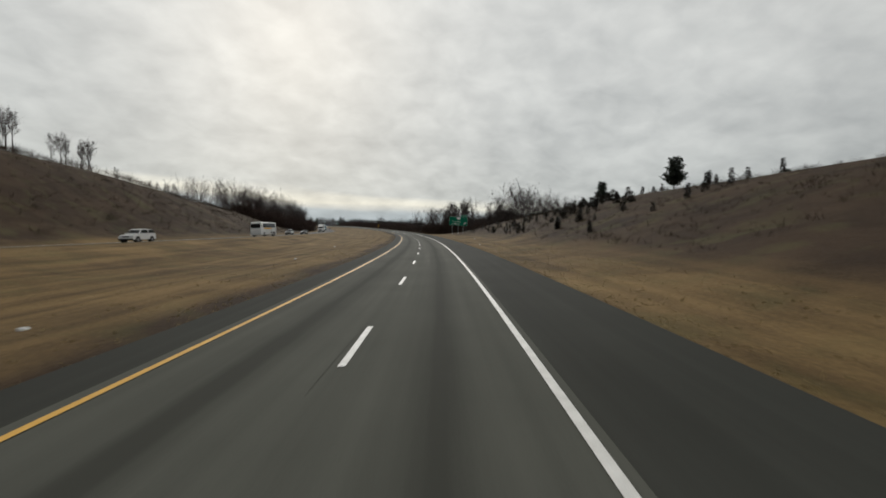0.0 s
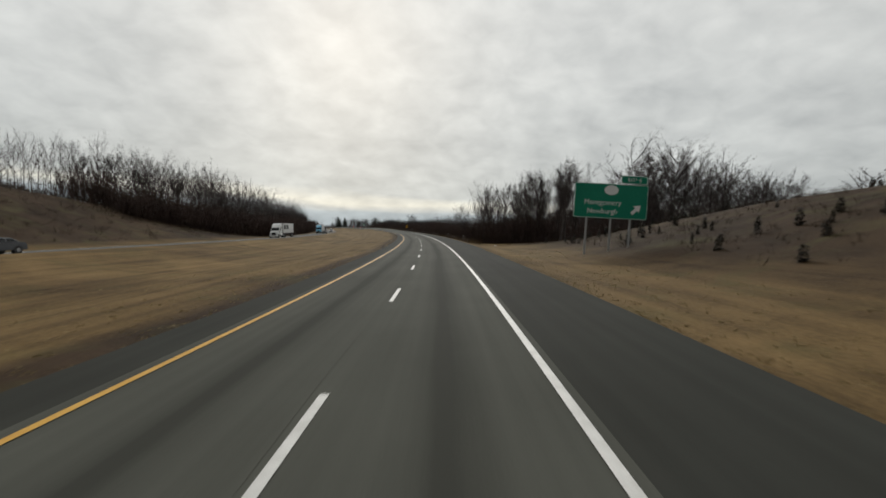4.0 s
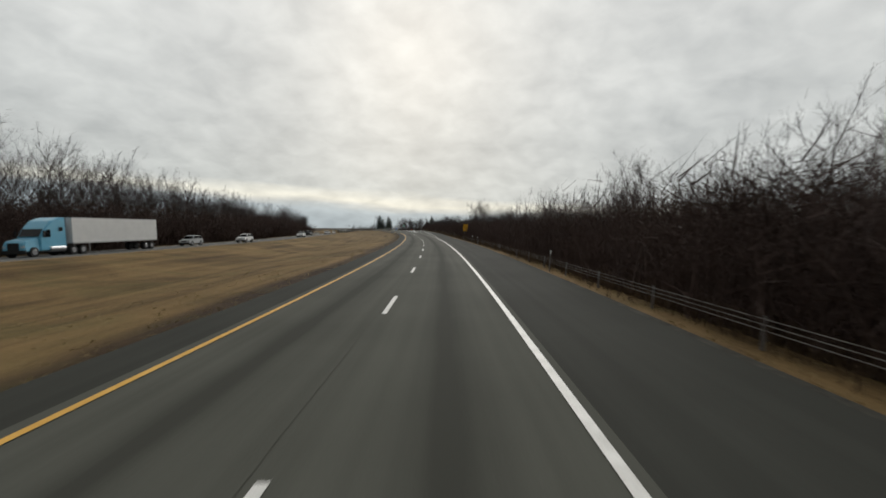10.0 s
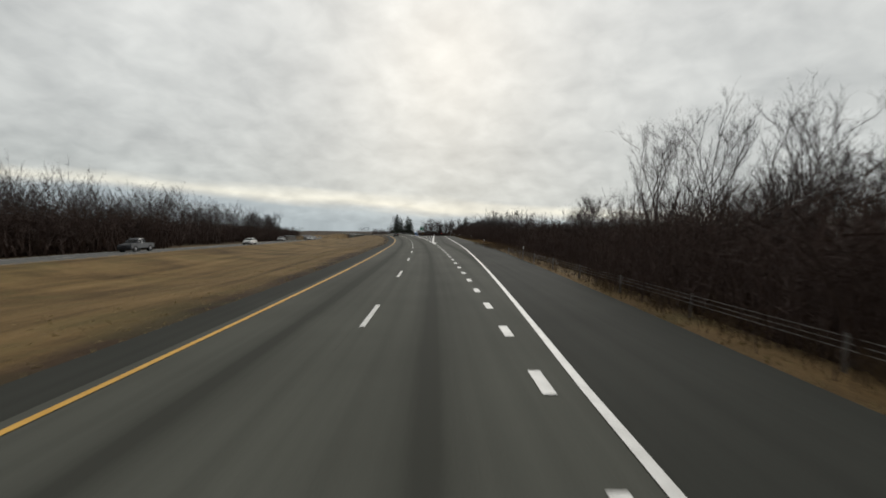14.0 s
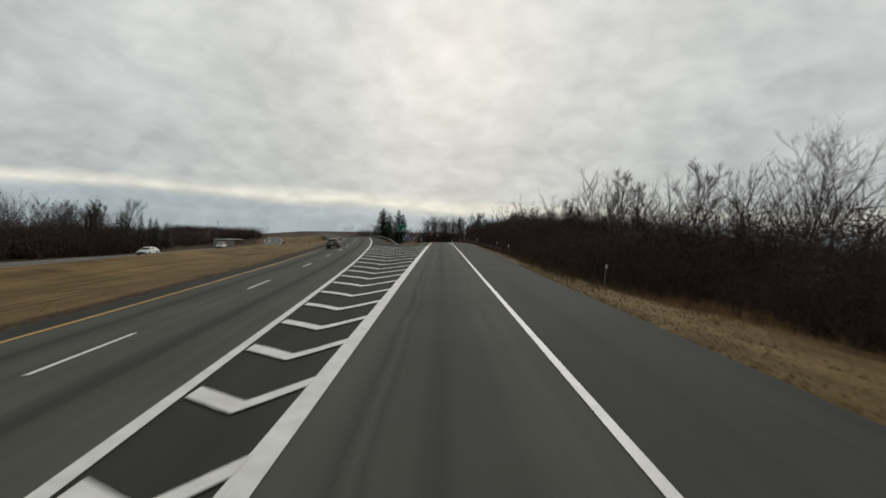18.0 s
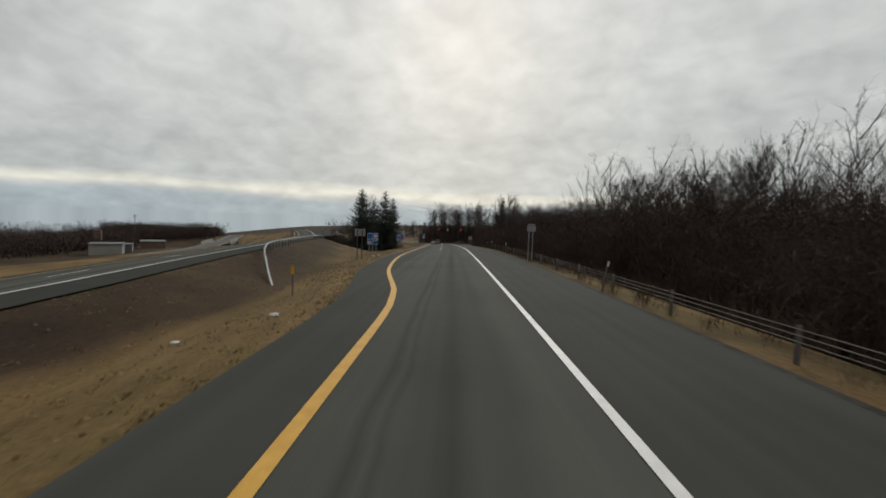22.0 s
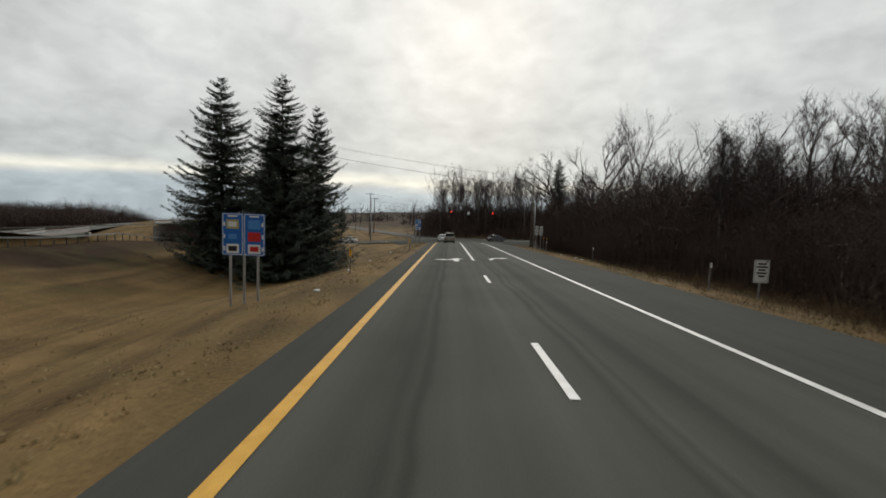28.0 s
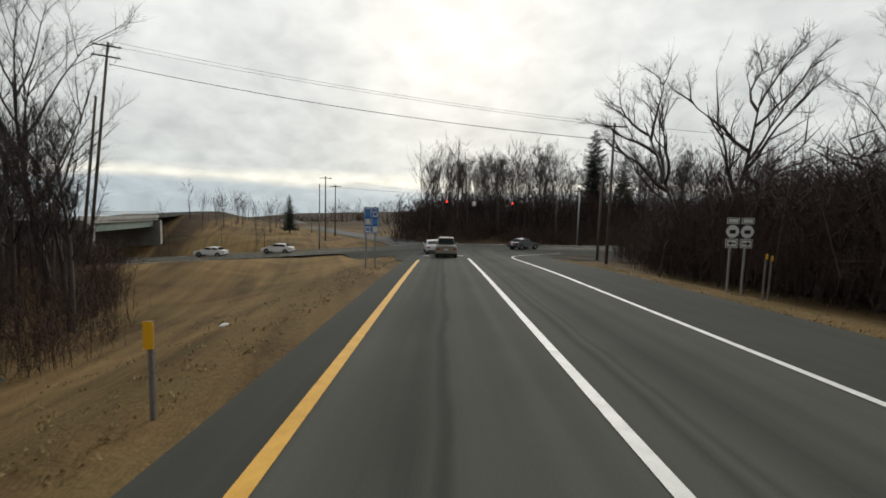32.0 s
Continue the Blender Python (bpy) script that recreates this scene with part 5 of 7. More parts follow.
# large green guide sign
gx, gy = main_xy(152.5, 16.4)
guide = tagged(empty("guide_sign", facing(gx, gy, head_at(140), ground_z(gx, gy) + 0.3)), "large green highway guide sign on three steel posts", "road sign")
for px in (-2.0, 0.1, 1.8):
    post(guide, px, 4.9, 0.06, 0.16, M_STEEL, down=1.6)
gp = panel(guide, 6.4, 3.0, 4.0, M_GREEN_SIGN, M_WHITE_SIGN, radius=0.18)
tab = panel(guide, 2.3, 0.72, 5.9, M_GREEN_SIGN, M_WHITE_SIGN, x=1.95, name="exit_tab", radius=0.1)
words("lettering", "EXIT 6", 0.42, M_WHITE_SIGN, tab, 1.95, 5.9, -0.006)
words("lettering", "Montgomery", 0.62, M_WHITE_SIGN, gp, -0.7, 3.85, -0.006)
words("lettering", "Newburgh", 0.62, M_WHITE_SIGN, gp, -0.7, 3.1, -0.006)
part("shield", prism([(0.62 * math.cos(a), 4.95 + 0.42 * math.sin(a)) for a in [2 * math.pi * i / 18 for i in range(18)]], -0.007, 0.0), M_WHITE_SIGN, gp, "white route shield")
part("arrow", prism([(1.75, 3.1), (1.95, 2.9), (2.35, 3.3), (2.5, 3.1), (2.6, 3.75), (1.95, 3.65), (2.15, 3.5)], -0.007, 0.0), M_WHITE_SIGN, gp, "white slanting arrow")

# yellow exit speed sign
yx, yy = main_xy(400, 11.5)
ys = tagged(empty("exit_speed_sign", facing(yx, yy, head_at(392))), "yellow rectangular exit speed sign on two steel posts", "road sign")
post(ys, -0.28, 3.9)
post(ys, 0.28, 3.9)
yp = panel(ys, 1.2, 1.75, 3.15, M_YELLOW_SIGN, M_BLACK, radius=0.06)
words("lettering", "EXIT", 0.34, M_BLACK, yp, 0.0, 3.75, -0.006)
words("lettering", "40", 0.72, M_BLACK, yp, 0.0, 3.1, -0.006)
words("lettering", "MPH", 0.26, M_BLACK, yp, 0.0, 2.55, -0.006)
part("divider", box((1.1, 0.003, 0.025), (0, -0.005, 3.53)), M_BLACK, yp)

# exit gore sign
ex, ey = ramp_xy(100, -6.8)
ez = empty("exit_sign", facing(ex, ey, RAMP_HEAD))
tagged(ez, "green exit sign with white arrow on two posts", "road sign")
post(ez, -0.33, 3.95, mat=M_RUSTY)
post(ez, 0.33, 3.95, mat=M_RUSTY)
ep = panel(ez, 1.5, 1.45, 3.5, M_GREEN_SIGN, M_WHITE_SIGN, radius=0.08)
words("lettering", "EXIT", 0.42, M_WHITE_SIGN, ep, 0.05, 3.91, -0.006)
words("lettering", "6", 0.48, M_WHITE_SIGN, ep, -0.42, 3.21, -0.006)
part("arrow", prism([(0.02, 3.05), (0.14, 2.93), (0.38, 3.23), (0.50, 3.10), (0.55, 3.53), (0.12, 3.48), (0.25, 3.35)], -0.007, 0.0), M_WHITE_SIGN, ep, "white slanting arrow")

# signs seen from behind or with blank grey faces
bx, by = ramp_xy(151, -9.15)
back = tagged(empty("route_sign_board", facing(bx, by, RAMP_HEAD)), "bare aluminium back of a double sign on two posts", "road sign")
panel(back, 0.52, 0.72, 2.68, M_SIGN_BACK, x=-0.27)
panel(back, 0.52, 0.72, 2.68, M_SIGN_BACK, x=0.27)
for px in (-0.24, 0.24):
    post(back, px, 2.95, -0.06, 0.08, M_RUSTY)
rx, ry = ramp_xy(143.5, 6.5)
rs = tagged(empty("small_grey_sign", facing(rx, ry, RAMP_HEAD)), "small weathered grey sign on two posts behind the rail", "road sign")
panel(rs, 0.72, 0.46, 2.65, M_SIGN_BACK)
panel(rs, 0.6, 0.12, 2.98, M_SIGN_BACK, name="top_plate")
for px in (-0.16, 0.16):
    post(rs, px, 2.9)


def logo_sign(u, v, w, h, bottom, heading, tiles, label, legs=3):
    """Blue service sign: a grid of business plates drawn as plain shapes."""
    x, y = ramp_xy(u, v)
    s = tagged(empty("service_sign", facing(x, y, heading)), label, "road sign", "blue service signs")
    bottom = bottom - fall(u) - ground_z(x, y)
    for i in range(legs):
        post(s, -w * 0.32 + w * 0.64 * i / (legs - 1), bottom + h * 0.9, 0.03, 0.09)
    for side in (-1, 1):
        p = panel(s, w / 2 - 0.02, h, bottom + h / 2, M_BLUE_SIGN, M_WHITE_SIGN, x=side * w / 4)
        part("heading", box((w * 0.22, 0.004, h * 0.035), (side * w / 4, -0.006, bottom + h * 0.93)), M_WHITE_SIGN, p)
    for col, row, mat, mark in tiles:
        x0 = (-1 if col == 0 else 1) * w / 4
        z0 = bottom + h * (0.74 - 0.29 * row)
        pl = part("business_plate", prism(round_rect(w * 0.29, h * 0.22, 0.03, 3, x0, z0), -0.012, -0.004), mat, s)
        if mark is not None:
            part("emblem", prism(round_rect(w * 0.20, h * 0.12, 0.03, 3, x0, z0), -0.016, -0.012), mark, pl)
        part("distance_mark", box((w * 0.035, 0.004, h * 0.10), (x0 + (-1 if col == 0 else 1) * w * 0.19, -0.006, z0)), M_WHITE_SIGN, s)
    return s


M_RED = grainy("red_sign_sheet", (0.42, 0.015, 0.015), (0.52, 0.03, 0.025), 0.6, 9.0, 0.45, 0.0)
M_TAN = grainy("tan_sign_sheet", (0.30, 0.27, 0.12), (0.40, 0.36, 0.17), 0.6, 9.0, 0.5, 0.0)
M_PALE_BLUE = grainy("pale_blue_sign_sheet", (0.05, 0.20, 0.50), (0.08, 0.25, 0.56), 0.6, 9.0, 0.45, 0.0)
ramp_end_head = ramp_axis(240)[1]
logo_sign(174.4, -12.0, 1.65, 1.8, 0.7, RAMP_HEAD + 0.04, [(1, 0, M_WHITE_SIGN, None), (0, 1, M_PALE_BLUE, M_TAN), (1, 1, M_WHITE_SIGN, M_RUSTY), (0, 2, M_WHITE_SIGN, M_SIGN_BACK)],
          "blue service sign with four business plates on tall legs")
logo_sign(225.8, -12.9, 1.95, 1.9, 1.15, ramp_end_head + 0.02, [(0, 0, M_TAN, M_WHITE_SIGN), (1, 0, M_PALE_BLUE, None), (0, 1, M_BLUE_SIGN, M_PALE_BLUE), (1, 1, M_RED, None), (0, 2, M_WHITE_SIGN, M_BLACK), (1, 2, M_WHITE_SIGN, M_RED)],
          "blue service sign with six business plates before the spruces")
logo_sign(277.5, -8.75, 1.05, 1.75, 2.25, ramp_end_head + 0.55, [(0, 0, M_PALE_BLUE, None), (1, 0, M_WHITE_SIGN, M_BLUE_SIGN), (0, 1, M_WHITE_SIGN, None), (1, 1, M_PALE_BLUE, None), (0, 2, M_WHITE_SIGN, M_PALE_BLUE), (1, 2, M_WHITE_SIGN, None)],
          "narrow blue service sign turned towards the street corner", 2)

# white notice on the right of the ramp
nx, ny = ramp_xy(225.2, 9.9)
no = tagged(empty("notice_sign", facing(nx, ny, ramp_end_head - 0.1)), "white notice sign with dark lettering on one post", "road sign")
post(no, 0, 1.7)
npn = panel(no, 0.62, 1.0, 1.25, M_WHITE_SIGN, M_SIGN_BACK, radius=0.04)
bars(npn, [(0.15, 0.85), (0.05, 0.95), (0.2, 0.8), (0.1, 0.9), (0.25, 0.75)], M_BLACK, 0.0, 1.58, 0.5, 0.07)

# pair of route markers
qx, qy = ramp_xy(266.5, 8.5)
rm = tagged(empty("route_markers", facing(qx, qy, ramp_end_head, 0.48 - fall(266.5))), "pair of white route shields with direction and arrow plates", "road sign")
for side in (-1, 1):
    x0 = side * 0.31
    post(rm, x0, 3.05, down=1.6)
    panel(rm, 0.52, 0.26, 2.92, M_WHITE_SIGN, M_BLACK, x=x0, name="direction_plate", radius=0.03)
    sq = part("shield_plate", prism(round_rect(0.58, 0.58, 0.04, 3, x0, 2.47), 0.0, 0.012), M_BLACK, rm)
    part("shield", prism([(x0 + 0.27 * math.cos(a) * (1.0 if i % 3 else 1.06), 2.47 + 0.27 * math.sin(a)) for i, a in enumerate([2 * math.pi * k / 18 for k in range(18)])], -0.004, 0.0), M_WHITE_SIGN, sq)
    part("lettering", box((0.26, 0.003, 0.16), (x0, -0.006, 2.46)), M_BLACK, sq)
    ar = panel(rm, 0.52, 0.38, 1.97, M_WHITE_SIGN, M_BLACK, x=x0, name="arrow_plate", radius=0.03)
    d = side
    part("arrow", prism([(x0 - d * 0.16, 1.94), (x0 + d * 0.03, 1.94), (x0 + d * 0.03, 1.87), (x0 + d * 0.18, 1.97), (x0 + d * 0.03, 2.07), (x0 + d * 0.03, 2.0), (x0 - d * 0.16, 2.0)], -0.007, -0.004), M_BLACK, ar)


def delineator(x, y, heading, face, label, lean=0.0, h=1.25, plate=(0.085, 0.22)):
    d = empty("delineator", Matrix.LocRotScale((x, y, ground_z(x, y)), Euler((0, lean, heading)), None))
    post(d, 0, h, 0.01, 0.05, M_DULL)
    part("reflector", prism(round_rect(*plate, 0.02, 3, 0, h - plate[1] / 2), -0.004, 0.006), face, d)
    return tagged(d, label, "marker post", "roadside marker posts")


WD = "thin steel marker post with a white reflector plate"
for s in (199, 232, 262, 270.5, 314, 355, 362, 394, 434, 456):
    delineator(*main_xy(s, 8.2 + (1.0 if s > 400 else 0)), head_at(s), M_WHITE_SIGN, WD)
for u, v, ln in ((46.5, 8.6, 0.02), (66, 6.5, 0), (82, 7.5, 0), (98, 6.2, 0), (125, 6.2, 0.16), (155, 5.9, 0), (178, 6.6, -0.05), (190, 6.9, 0), (226, 8.2, 0), (243, 8.4, 0), (259, 8.0, 0)):
    delineator(*ramp_xy(u, v), RAMP_HEAD, M_WHITE_SIGN, WD, ln)
YD = "thin steel marker post with a yellow reflector plate"
for u, v in ((253.7, -7.9), (232.25, -9.5), (126.4, -7.0)):
    delineator(*ramp_xy(u, v), ramp_end_head, M_YELLOW_SIGN, YD, 0.0, 1.35, (0.14, 0.38))
for u, v in ((265.5, 9.0), (265.8, 9.45)):
    delineator(*ramp_xy(u, v), ramp_end_head, M_YELLOW_SIGN, YD, 0.0, 1.9)

# ------------------------------------------------------------------ rails


def tube_run(name, pts, r, mat, parent, sides=6, label=""):
    b = Buf()
    b.tube([Vector(p) for p in pts], [r] * len(pts), sides)
    return mesh_object(name, [tuple(v) for v in b.v], b.f, mat, parent, label)


POST_MESH = None


def rail_post(parent, x, y, z, h, heading):
    global POST_MESH
    if POST_MESH is None:
        bm = box((0.075, 0.006, 1.4), (0, 0.03, -0.1))
        box((0.075, 0.006, 1.4), (0, -0.03, -0.1), bm=bm)
        box((0.006, 0.06, 1.4), (0, 0, -0.1), bm=bm)
        POST_MESH = bpy.data.meshes.new("rail_post")
        bm.to_mesh(POST_MESH)
        bm.free()
        POST_MESH.materials.append(M_DULL)
    ob = new("rail_post", POST_MESH)
    ob.parent = parent
    ob.matrix_basis = Matrix.LocRotScale((x, y, z + h - 0.6), Euler((0, 0, heading)), None)


def cable_rail(place, a, b, off, head, label):
    t = empty("cable_guiderail")
    for u in span(a, b, 4.9):
        x, y = place(u, off)
        rail_post(t, x, y, ground_z(x, y), 0.75, head(u))
    for h in (0.68, 0.56, 0.44):
        pts = []
        for u in span(a, b, 4.9):
            x, y = place(u, off - 0.05)
            pts.append((x, y, ground_z(x, y) + h))
        tube_run("cable", pts, 0.012, M_DULL, t, 4)
    return tagged(t, label, "guardrail", "roadside guide rails")


CL = "three-cable steel guide rail on thin galvanised posts"
cable_rail(main_xy, 196, 246, 8.6, head_at, CL)
cable_rail(main_xy, 262, 382, 8.6, head_at, CL)
cable_rail(main_xy, 402, 442, 9.6, head_at, CL)
cable_rail(ramp_xy, 72, 178, 6.6, lambda u: RAMP_HEAD, CL)

# box-beam rail along the highway, with its end turned down in the grass
bb = empty("box_beam_rail")

pts = []
for s in span(607.2, 630, 1.6):
    f = max(0.0, (627 - s) / 19.8)
    x, y = main_xy(s, verge(s) + 1.3 + 4.1 * f ** 1.6)
    z = ground_z(x, y)
    h = 0.72 * smooth(606.5, 613.5, s)
    pts.append((x, y, z + h))
    if h > 0.4:
        rail_post(bb, x, y, z, h + 0.02, RAMP_HEAD)
for s in span(631.8, 774, 1.83):
    x, y = main_xy(s, verge(s) + 1.3)
    z = ground_z(x, y)
    pts.append((x, y, z + 0.72))
    rail_post(bb, x, y, z, 0.74, head_at(s))
tube_run("beam", pts, 0.085, M_STEEL, bb, 4, "square steel box beam")
tagged(bb, "galvanised box-beam guide rail on steel posts along the highway", "guardrail", "roadside guide rails")

# ------------------------------------------------------------------ evergreens


def spruce_meshes(seed, height, radius, tiers, boughs, sway=0.25, first=0.04, mat=None, sprigs=9, full=False, leaf=1.0, blade=(0.18, 0.32)):
    """A spruce: trunk, and tiers of drooping boughs hung with short needle sprigs."""
    r = random.Random(seed)
    trunk, crown = Buf(), Buf()
    trunk.tube([Vector((0, 0, -0.3)), Vector((0, 0, height * 0.5)), Vector((0, 0, height * 0.99))], [height * 0.016, height * 0.009, 0.015], 7)
    for i in range(tiers):
        f = first + (0.985 - first) * i / (tiers - 1)
        z = height * f
        taper = (1 - f) ** 0.32 * min(1.0, 0.45 + 2.6 * (f - first)) if full else (1 - f) ** 0.64
        reach = radius * taper * r.uniform(0.80, 1.18) + (0.03 if full else 0.12)
        n = max(4, int(boughs * (0.45 + 0.55 * (1 - f))))
        for j in range(n):
            ang = 2 * math.pi * (j + r.random()) / n
            L = reach * r.uniform(0.65, 1.12)
            z = height * f + (0.0 if full else r.uniform(-0.7, 0.7) * height / tiers)
            out = Vector((math.cos(ang), math.sin(ang), 0))
            droop = r.uniform(0.10, 0.34) * (1.15 - f)
            pts = []
            for k in range(5):
                g = k / 4
                pts.append(Vector((0, 0, z)) + out * (L * g) + Vector((0, 0, L * (0.22 * f * g - droop * math.sin(g * 2.2) + 0.16 * g * g * g))))
            crown.tube(pts, [0.035 * L / 4 + 0.008, 0.025 * L / 4 + 0.007, 0.016, 0.01, 0.004], 3)
            m = int(sprigs * (0.5 + L / 3.0))
            side = Vector((-out.y, out.x, 0))
            for k in range(m):
                g = 0.12 + 0.88 * (k + r.random()) / m
                q = min(3, int(g * 4))
                a = pts[q].lerp(pts[q + 1], g * 4 - q)
                for sg in (-1, 1):
                    d = (out * r.uniform(0.2, 0.7) + side * sg * r.uniform(0.5, 1.0) + Vector((0, 0, r.uniform(-0.75, 0.10)))).normalized()
                    ln = r.uniform(0.30, 0.75) * (0.55 + 0.5 * (1 - g)) * (0.4 + min(1.0, L / 3)) * leaf
                    b = a + d * ln
                    nrm = d.cross(Vector((r.uniform(-0.4, 0.4), r.uniform(-0.4, 0.4), 1))).normalized() * ln * r.uniform(*blade)
                    n0 = len(crown.v)
                    mid = a.lerp(b, 0.5)
                    crown.v += [a, mid + nrm, b, mid - nrm]
                    crown.f.append((n0, n0 + 1, n0 + 2, n0 + 3))
    return trunk.mesh("trunk", M_BARK, True), crown.mesh("crown", mat or M_NEEDLE)


def evergreen(name, meshes, x, y, turn, scale, label, category, group=""):
    t = empty(name, Matrix.LocRotScale((x, y, ground_z(x, y)), Euler((0, 0, turn)), (scale[0], scale[0], scale[1])))
    for me, nm in zip(meshes, ("trunk", "crown")):
        ob = new(nm, me)
        ob.parent = t
    return tagged(t, label, category, group)


SPRUCE_A = spruce_meshes(1, 18.0, 6.2, 41, 17, first=0.015, sprigs=36, leaf=0.75, blade=(0.09, 0.165))
SPRUCE_B = spruce_meshes(2, 19.0, 5.6, 43, 17, first=0.015, sprigs=36, leaf=0.75, blade=(0.09, 0.165))
for (u, v), me, tn, sc, lb in (((254.0, -28.5), SPRUCE_A, 0.4, (1.02, 1.14), "tall dark green spruce with drooping boughs"),
                               ((249.5, -20.2), SPRUCE_B, 1.9, (1.06, 1.04), "tallest dark green spruce in the middle of the group"),
                               ((254.5, -18.3), SPRUCE_A, 3.6, (0.76, 1.0), "tall dark green spruce beside the ramp"),
                               ((261.0, -25.5), SPRUCE_B, 5.0, (1.0, 0.93), "dark green spruce behind the others")):
    evergreen("spruce_tree", me, *ramp_xy(u, v), tn, sc, lb, "tree", "spruces beside the ramp")
PINE = spruce_meshes(5, 14.0, 3.3, 28, 12, first=0.14, sprigs=15)
evergreen("spruce_tree", SPRUCE_B, *ramp_xy(354, 31.5), 2.2, (0.95, 1.08), "dark green spruce on the bank behind the street", "tree", "scattered pines")
for x, y, sc in ((*ramp_xy(352, 38), 1.05), (*ramp_xy(345, -37.5), 0.6), (*main_xy(624, -57), 0.72), (*main_xy(628, -60), 0.78), (*main_xy(632, -57), 0.7), (*main_xy(642, -57), 0.66),
                 (*main_xy(646, -60), 0.7), (*main_xy(650, -57), 0.62), (*ramp_xy(150, 24), 0.72), (*ramp_xy(118, 22), 0.62), (*ramp_xy(196, 21), 0.68), (*main_xy(640, -100), 0.8)):
    evergreen("pine_tree", PINE, x, y, x % 6.0, (sc, sc), "dark green pine standing among leafless trees", "tree", "scattered pines")
CEDAR = [spruce_meshes(21 + i, 2.0, rad, 9, 7, first=0.03, mat=M_CEDAR, sprigs=6, full=True, leaf=1.7) for i, rad in enumerate((0.30, 0.38, 0.5, 0.62))]
rc = random.Random(9)
n_cedar = 0
while n_cedar < 240:
    s = rc.uniform(52, 184)
    o = 18.5 + rc.random() ** 0.9 * 28
    if noise.noise(Vector((s / 14, o / 9, 0.5))) < -0.1 and rc.random() < 0.85:
        continue
    x, y = main_xy(s, o)
    h = rc.uniform(0.4, 0.95) * (1.2 if s < 95 else 0.9 if s < 120 else 0.62)
    evergreen("cedar_bush", CEDAR[rc.randrange(4)], x, y, rc.uniform(0, 6), (h * rc.uniform(0.85, 1.25), h), "dark brownish cedar bush on the grassy bank", "bush", "cedars on the bank")
    n_cedar += 1
CEDAR_TALL = spruce_meshes(31, 6.0, 2.3, 20, 13, first=0.2, mat=M_NEEDLE, sprigs=14, full=True, leaf=1.3)
for s, o, k in ((78, 45.5, 1.0), (104, 44, 0.85), (66, 56, 0.45)):
    evergreen("cedar_tree", CEDAR_TALL, *main_xy(s, o), s, (k, k), "dark rounded cedar tree on top of the bank", "tree", "cedars on the bank")

# ------------------------------------------------------------------ single trees
BIG = bare_tree_meshes(77, 11.0, 0.46, 0.16, 16, 0.005, 0.2)
TREES.append(BIG)
VASE = bare_tree_meshes(79, 11.0, 0.54, 0.26, 13, 0.005, 0.9, wiggle=0.09)
CROOKED = bare_tree_meshes(78, 11.0, 0.50, 0.34, 10, 0.005, 0.1, limb=0.6, wiggle=0.24)
TREES.append(CROOKED)
TREES.append(VASE)
TREES.append(bare_tree_meshes(83, 11.0, 0.42, 0.42, 7, 0.006, 0.3, limb=0.85, wiggle=0.36))
SINGLE = "large leafless tree with a broad fan of branches"


def plant_to(u, v, k, top, tn, label, group, aside=0.0):
    """Plants a tree whose head reaches a given height over the ramp, leaning aside to the right."""
    x, y = ramp_xy(u, v)
    z = ground_z(x, y)
    own = max(v.co.z for v in TREES[k][1].vertices) / 11.0
    t = plant(x, y, k, (top - fall(u) - z) / own, tn, label, group)
    across = ramp_axis(u)[1]
    axis = Vector((-math.sin(across), math.cos(across), 0))
    t.matrix_basis = Matrix.Translation((x, y, z)) @ Matrix.Rotation(aside, 4, axis) @ Matrix.Translation((-x, -y, -z)) @ t.matrix_basis
    return t


for u, v, k, top, tn, aside in ((266, 21.75, 8, 20.6, 0.5, -0.10), (287.5, 19.25, 9, 19.5, 1.1, -0.42), (291, 23, 9, 23.6, 3.0, 0.05), (265, 13.25, 8, 12.0, 2.0, 0.0),
                                (250, 24, 6, 13, 4.0, 0.0), (333, 17.75, 6, 19.5, 0.2, 0.0), (176.5, 29.8, 7, 17, 2.7, 0.0), (232, 27, 6, 13, 3.3, 0.0)):
    plant_to(u, v, k, top, tn, SINGLE, "single trees by the ramp", aside)
for u, v, k, h, tn in ((276, -29, 8, 17.5, 0.3), (270, -22.8, 0, 12.0, 1.4), (273, -25.5, 5, 10.5, 0.4), (268, -25.6, 4, 11, 2.0), (274, -29.5, 3, 12, 4.2), (279, -35, 1, 11, 5.0), (264, -29, 8, 12, 3.1)):
    plant(*ramp_xy(u, v), k, h, tn, "leafless tree beside the utility poles", "trees by the poles")
for s, o, k, h, tn in ((253.5, 21.9, 8, 11.2, 1.0), (239.5, 20, 8, 11.5, 2.2), (231, 19, 7, 8, 0.9), (207, 33, 8, 15, 0.4), (214.5, 13.6, 8, 12, 2.0), (211, 15.5, 1, 13, 1.1), (208, 17.5, 0, 14, 4.4), (186, -74, 8, 9.8, 2.5), (310, 26, 8, 12, 2.5), (421.3, 20, 8, 11.0, 0.8), (433.2, 20, 8, 12.5, 4.0), (427.7, 20, 8, 12.3, 3.0), (523.5, 31, 8, 9.3, 1.2), (366, 36, 8, 17, 1.9)):
    plant(*main_xy(s, o), k, h, tn, "leafless roadside tree standing clear of the brush", "single trees by the highway")
for _ in range(14):
    p, q = rng.uniform(-9, 70), 19 + rng.random() * 18
    if abs(p - 16.5 - 0.36 * (q - 10)) < 4.5:
        p -= 10
    plant(*street_xy(p, q), rng.randrange(6), rng.uniform(13, 18), rng.uniform(0, 6.28), "leafless tree on the bank behind the street", "trees behind the street")


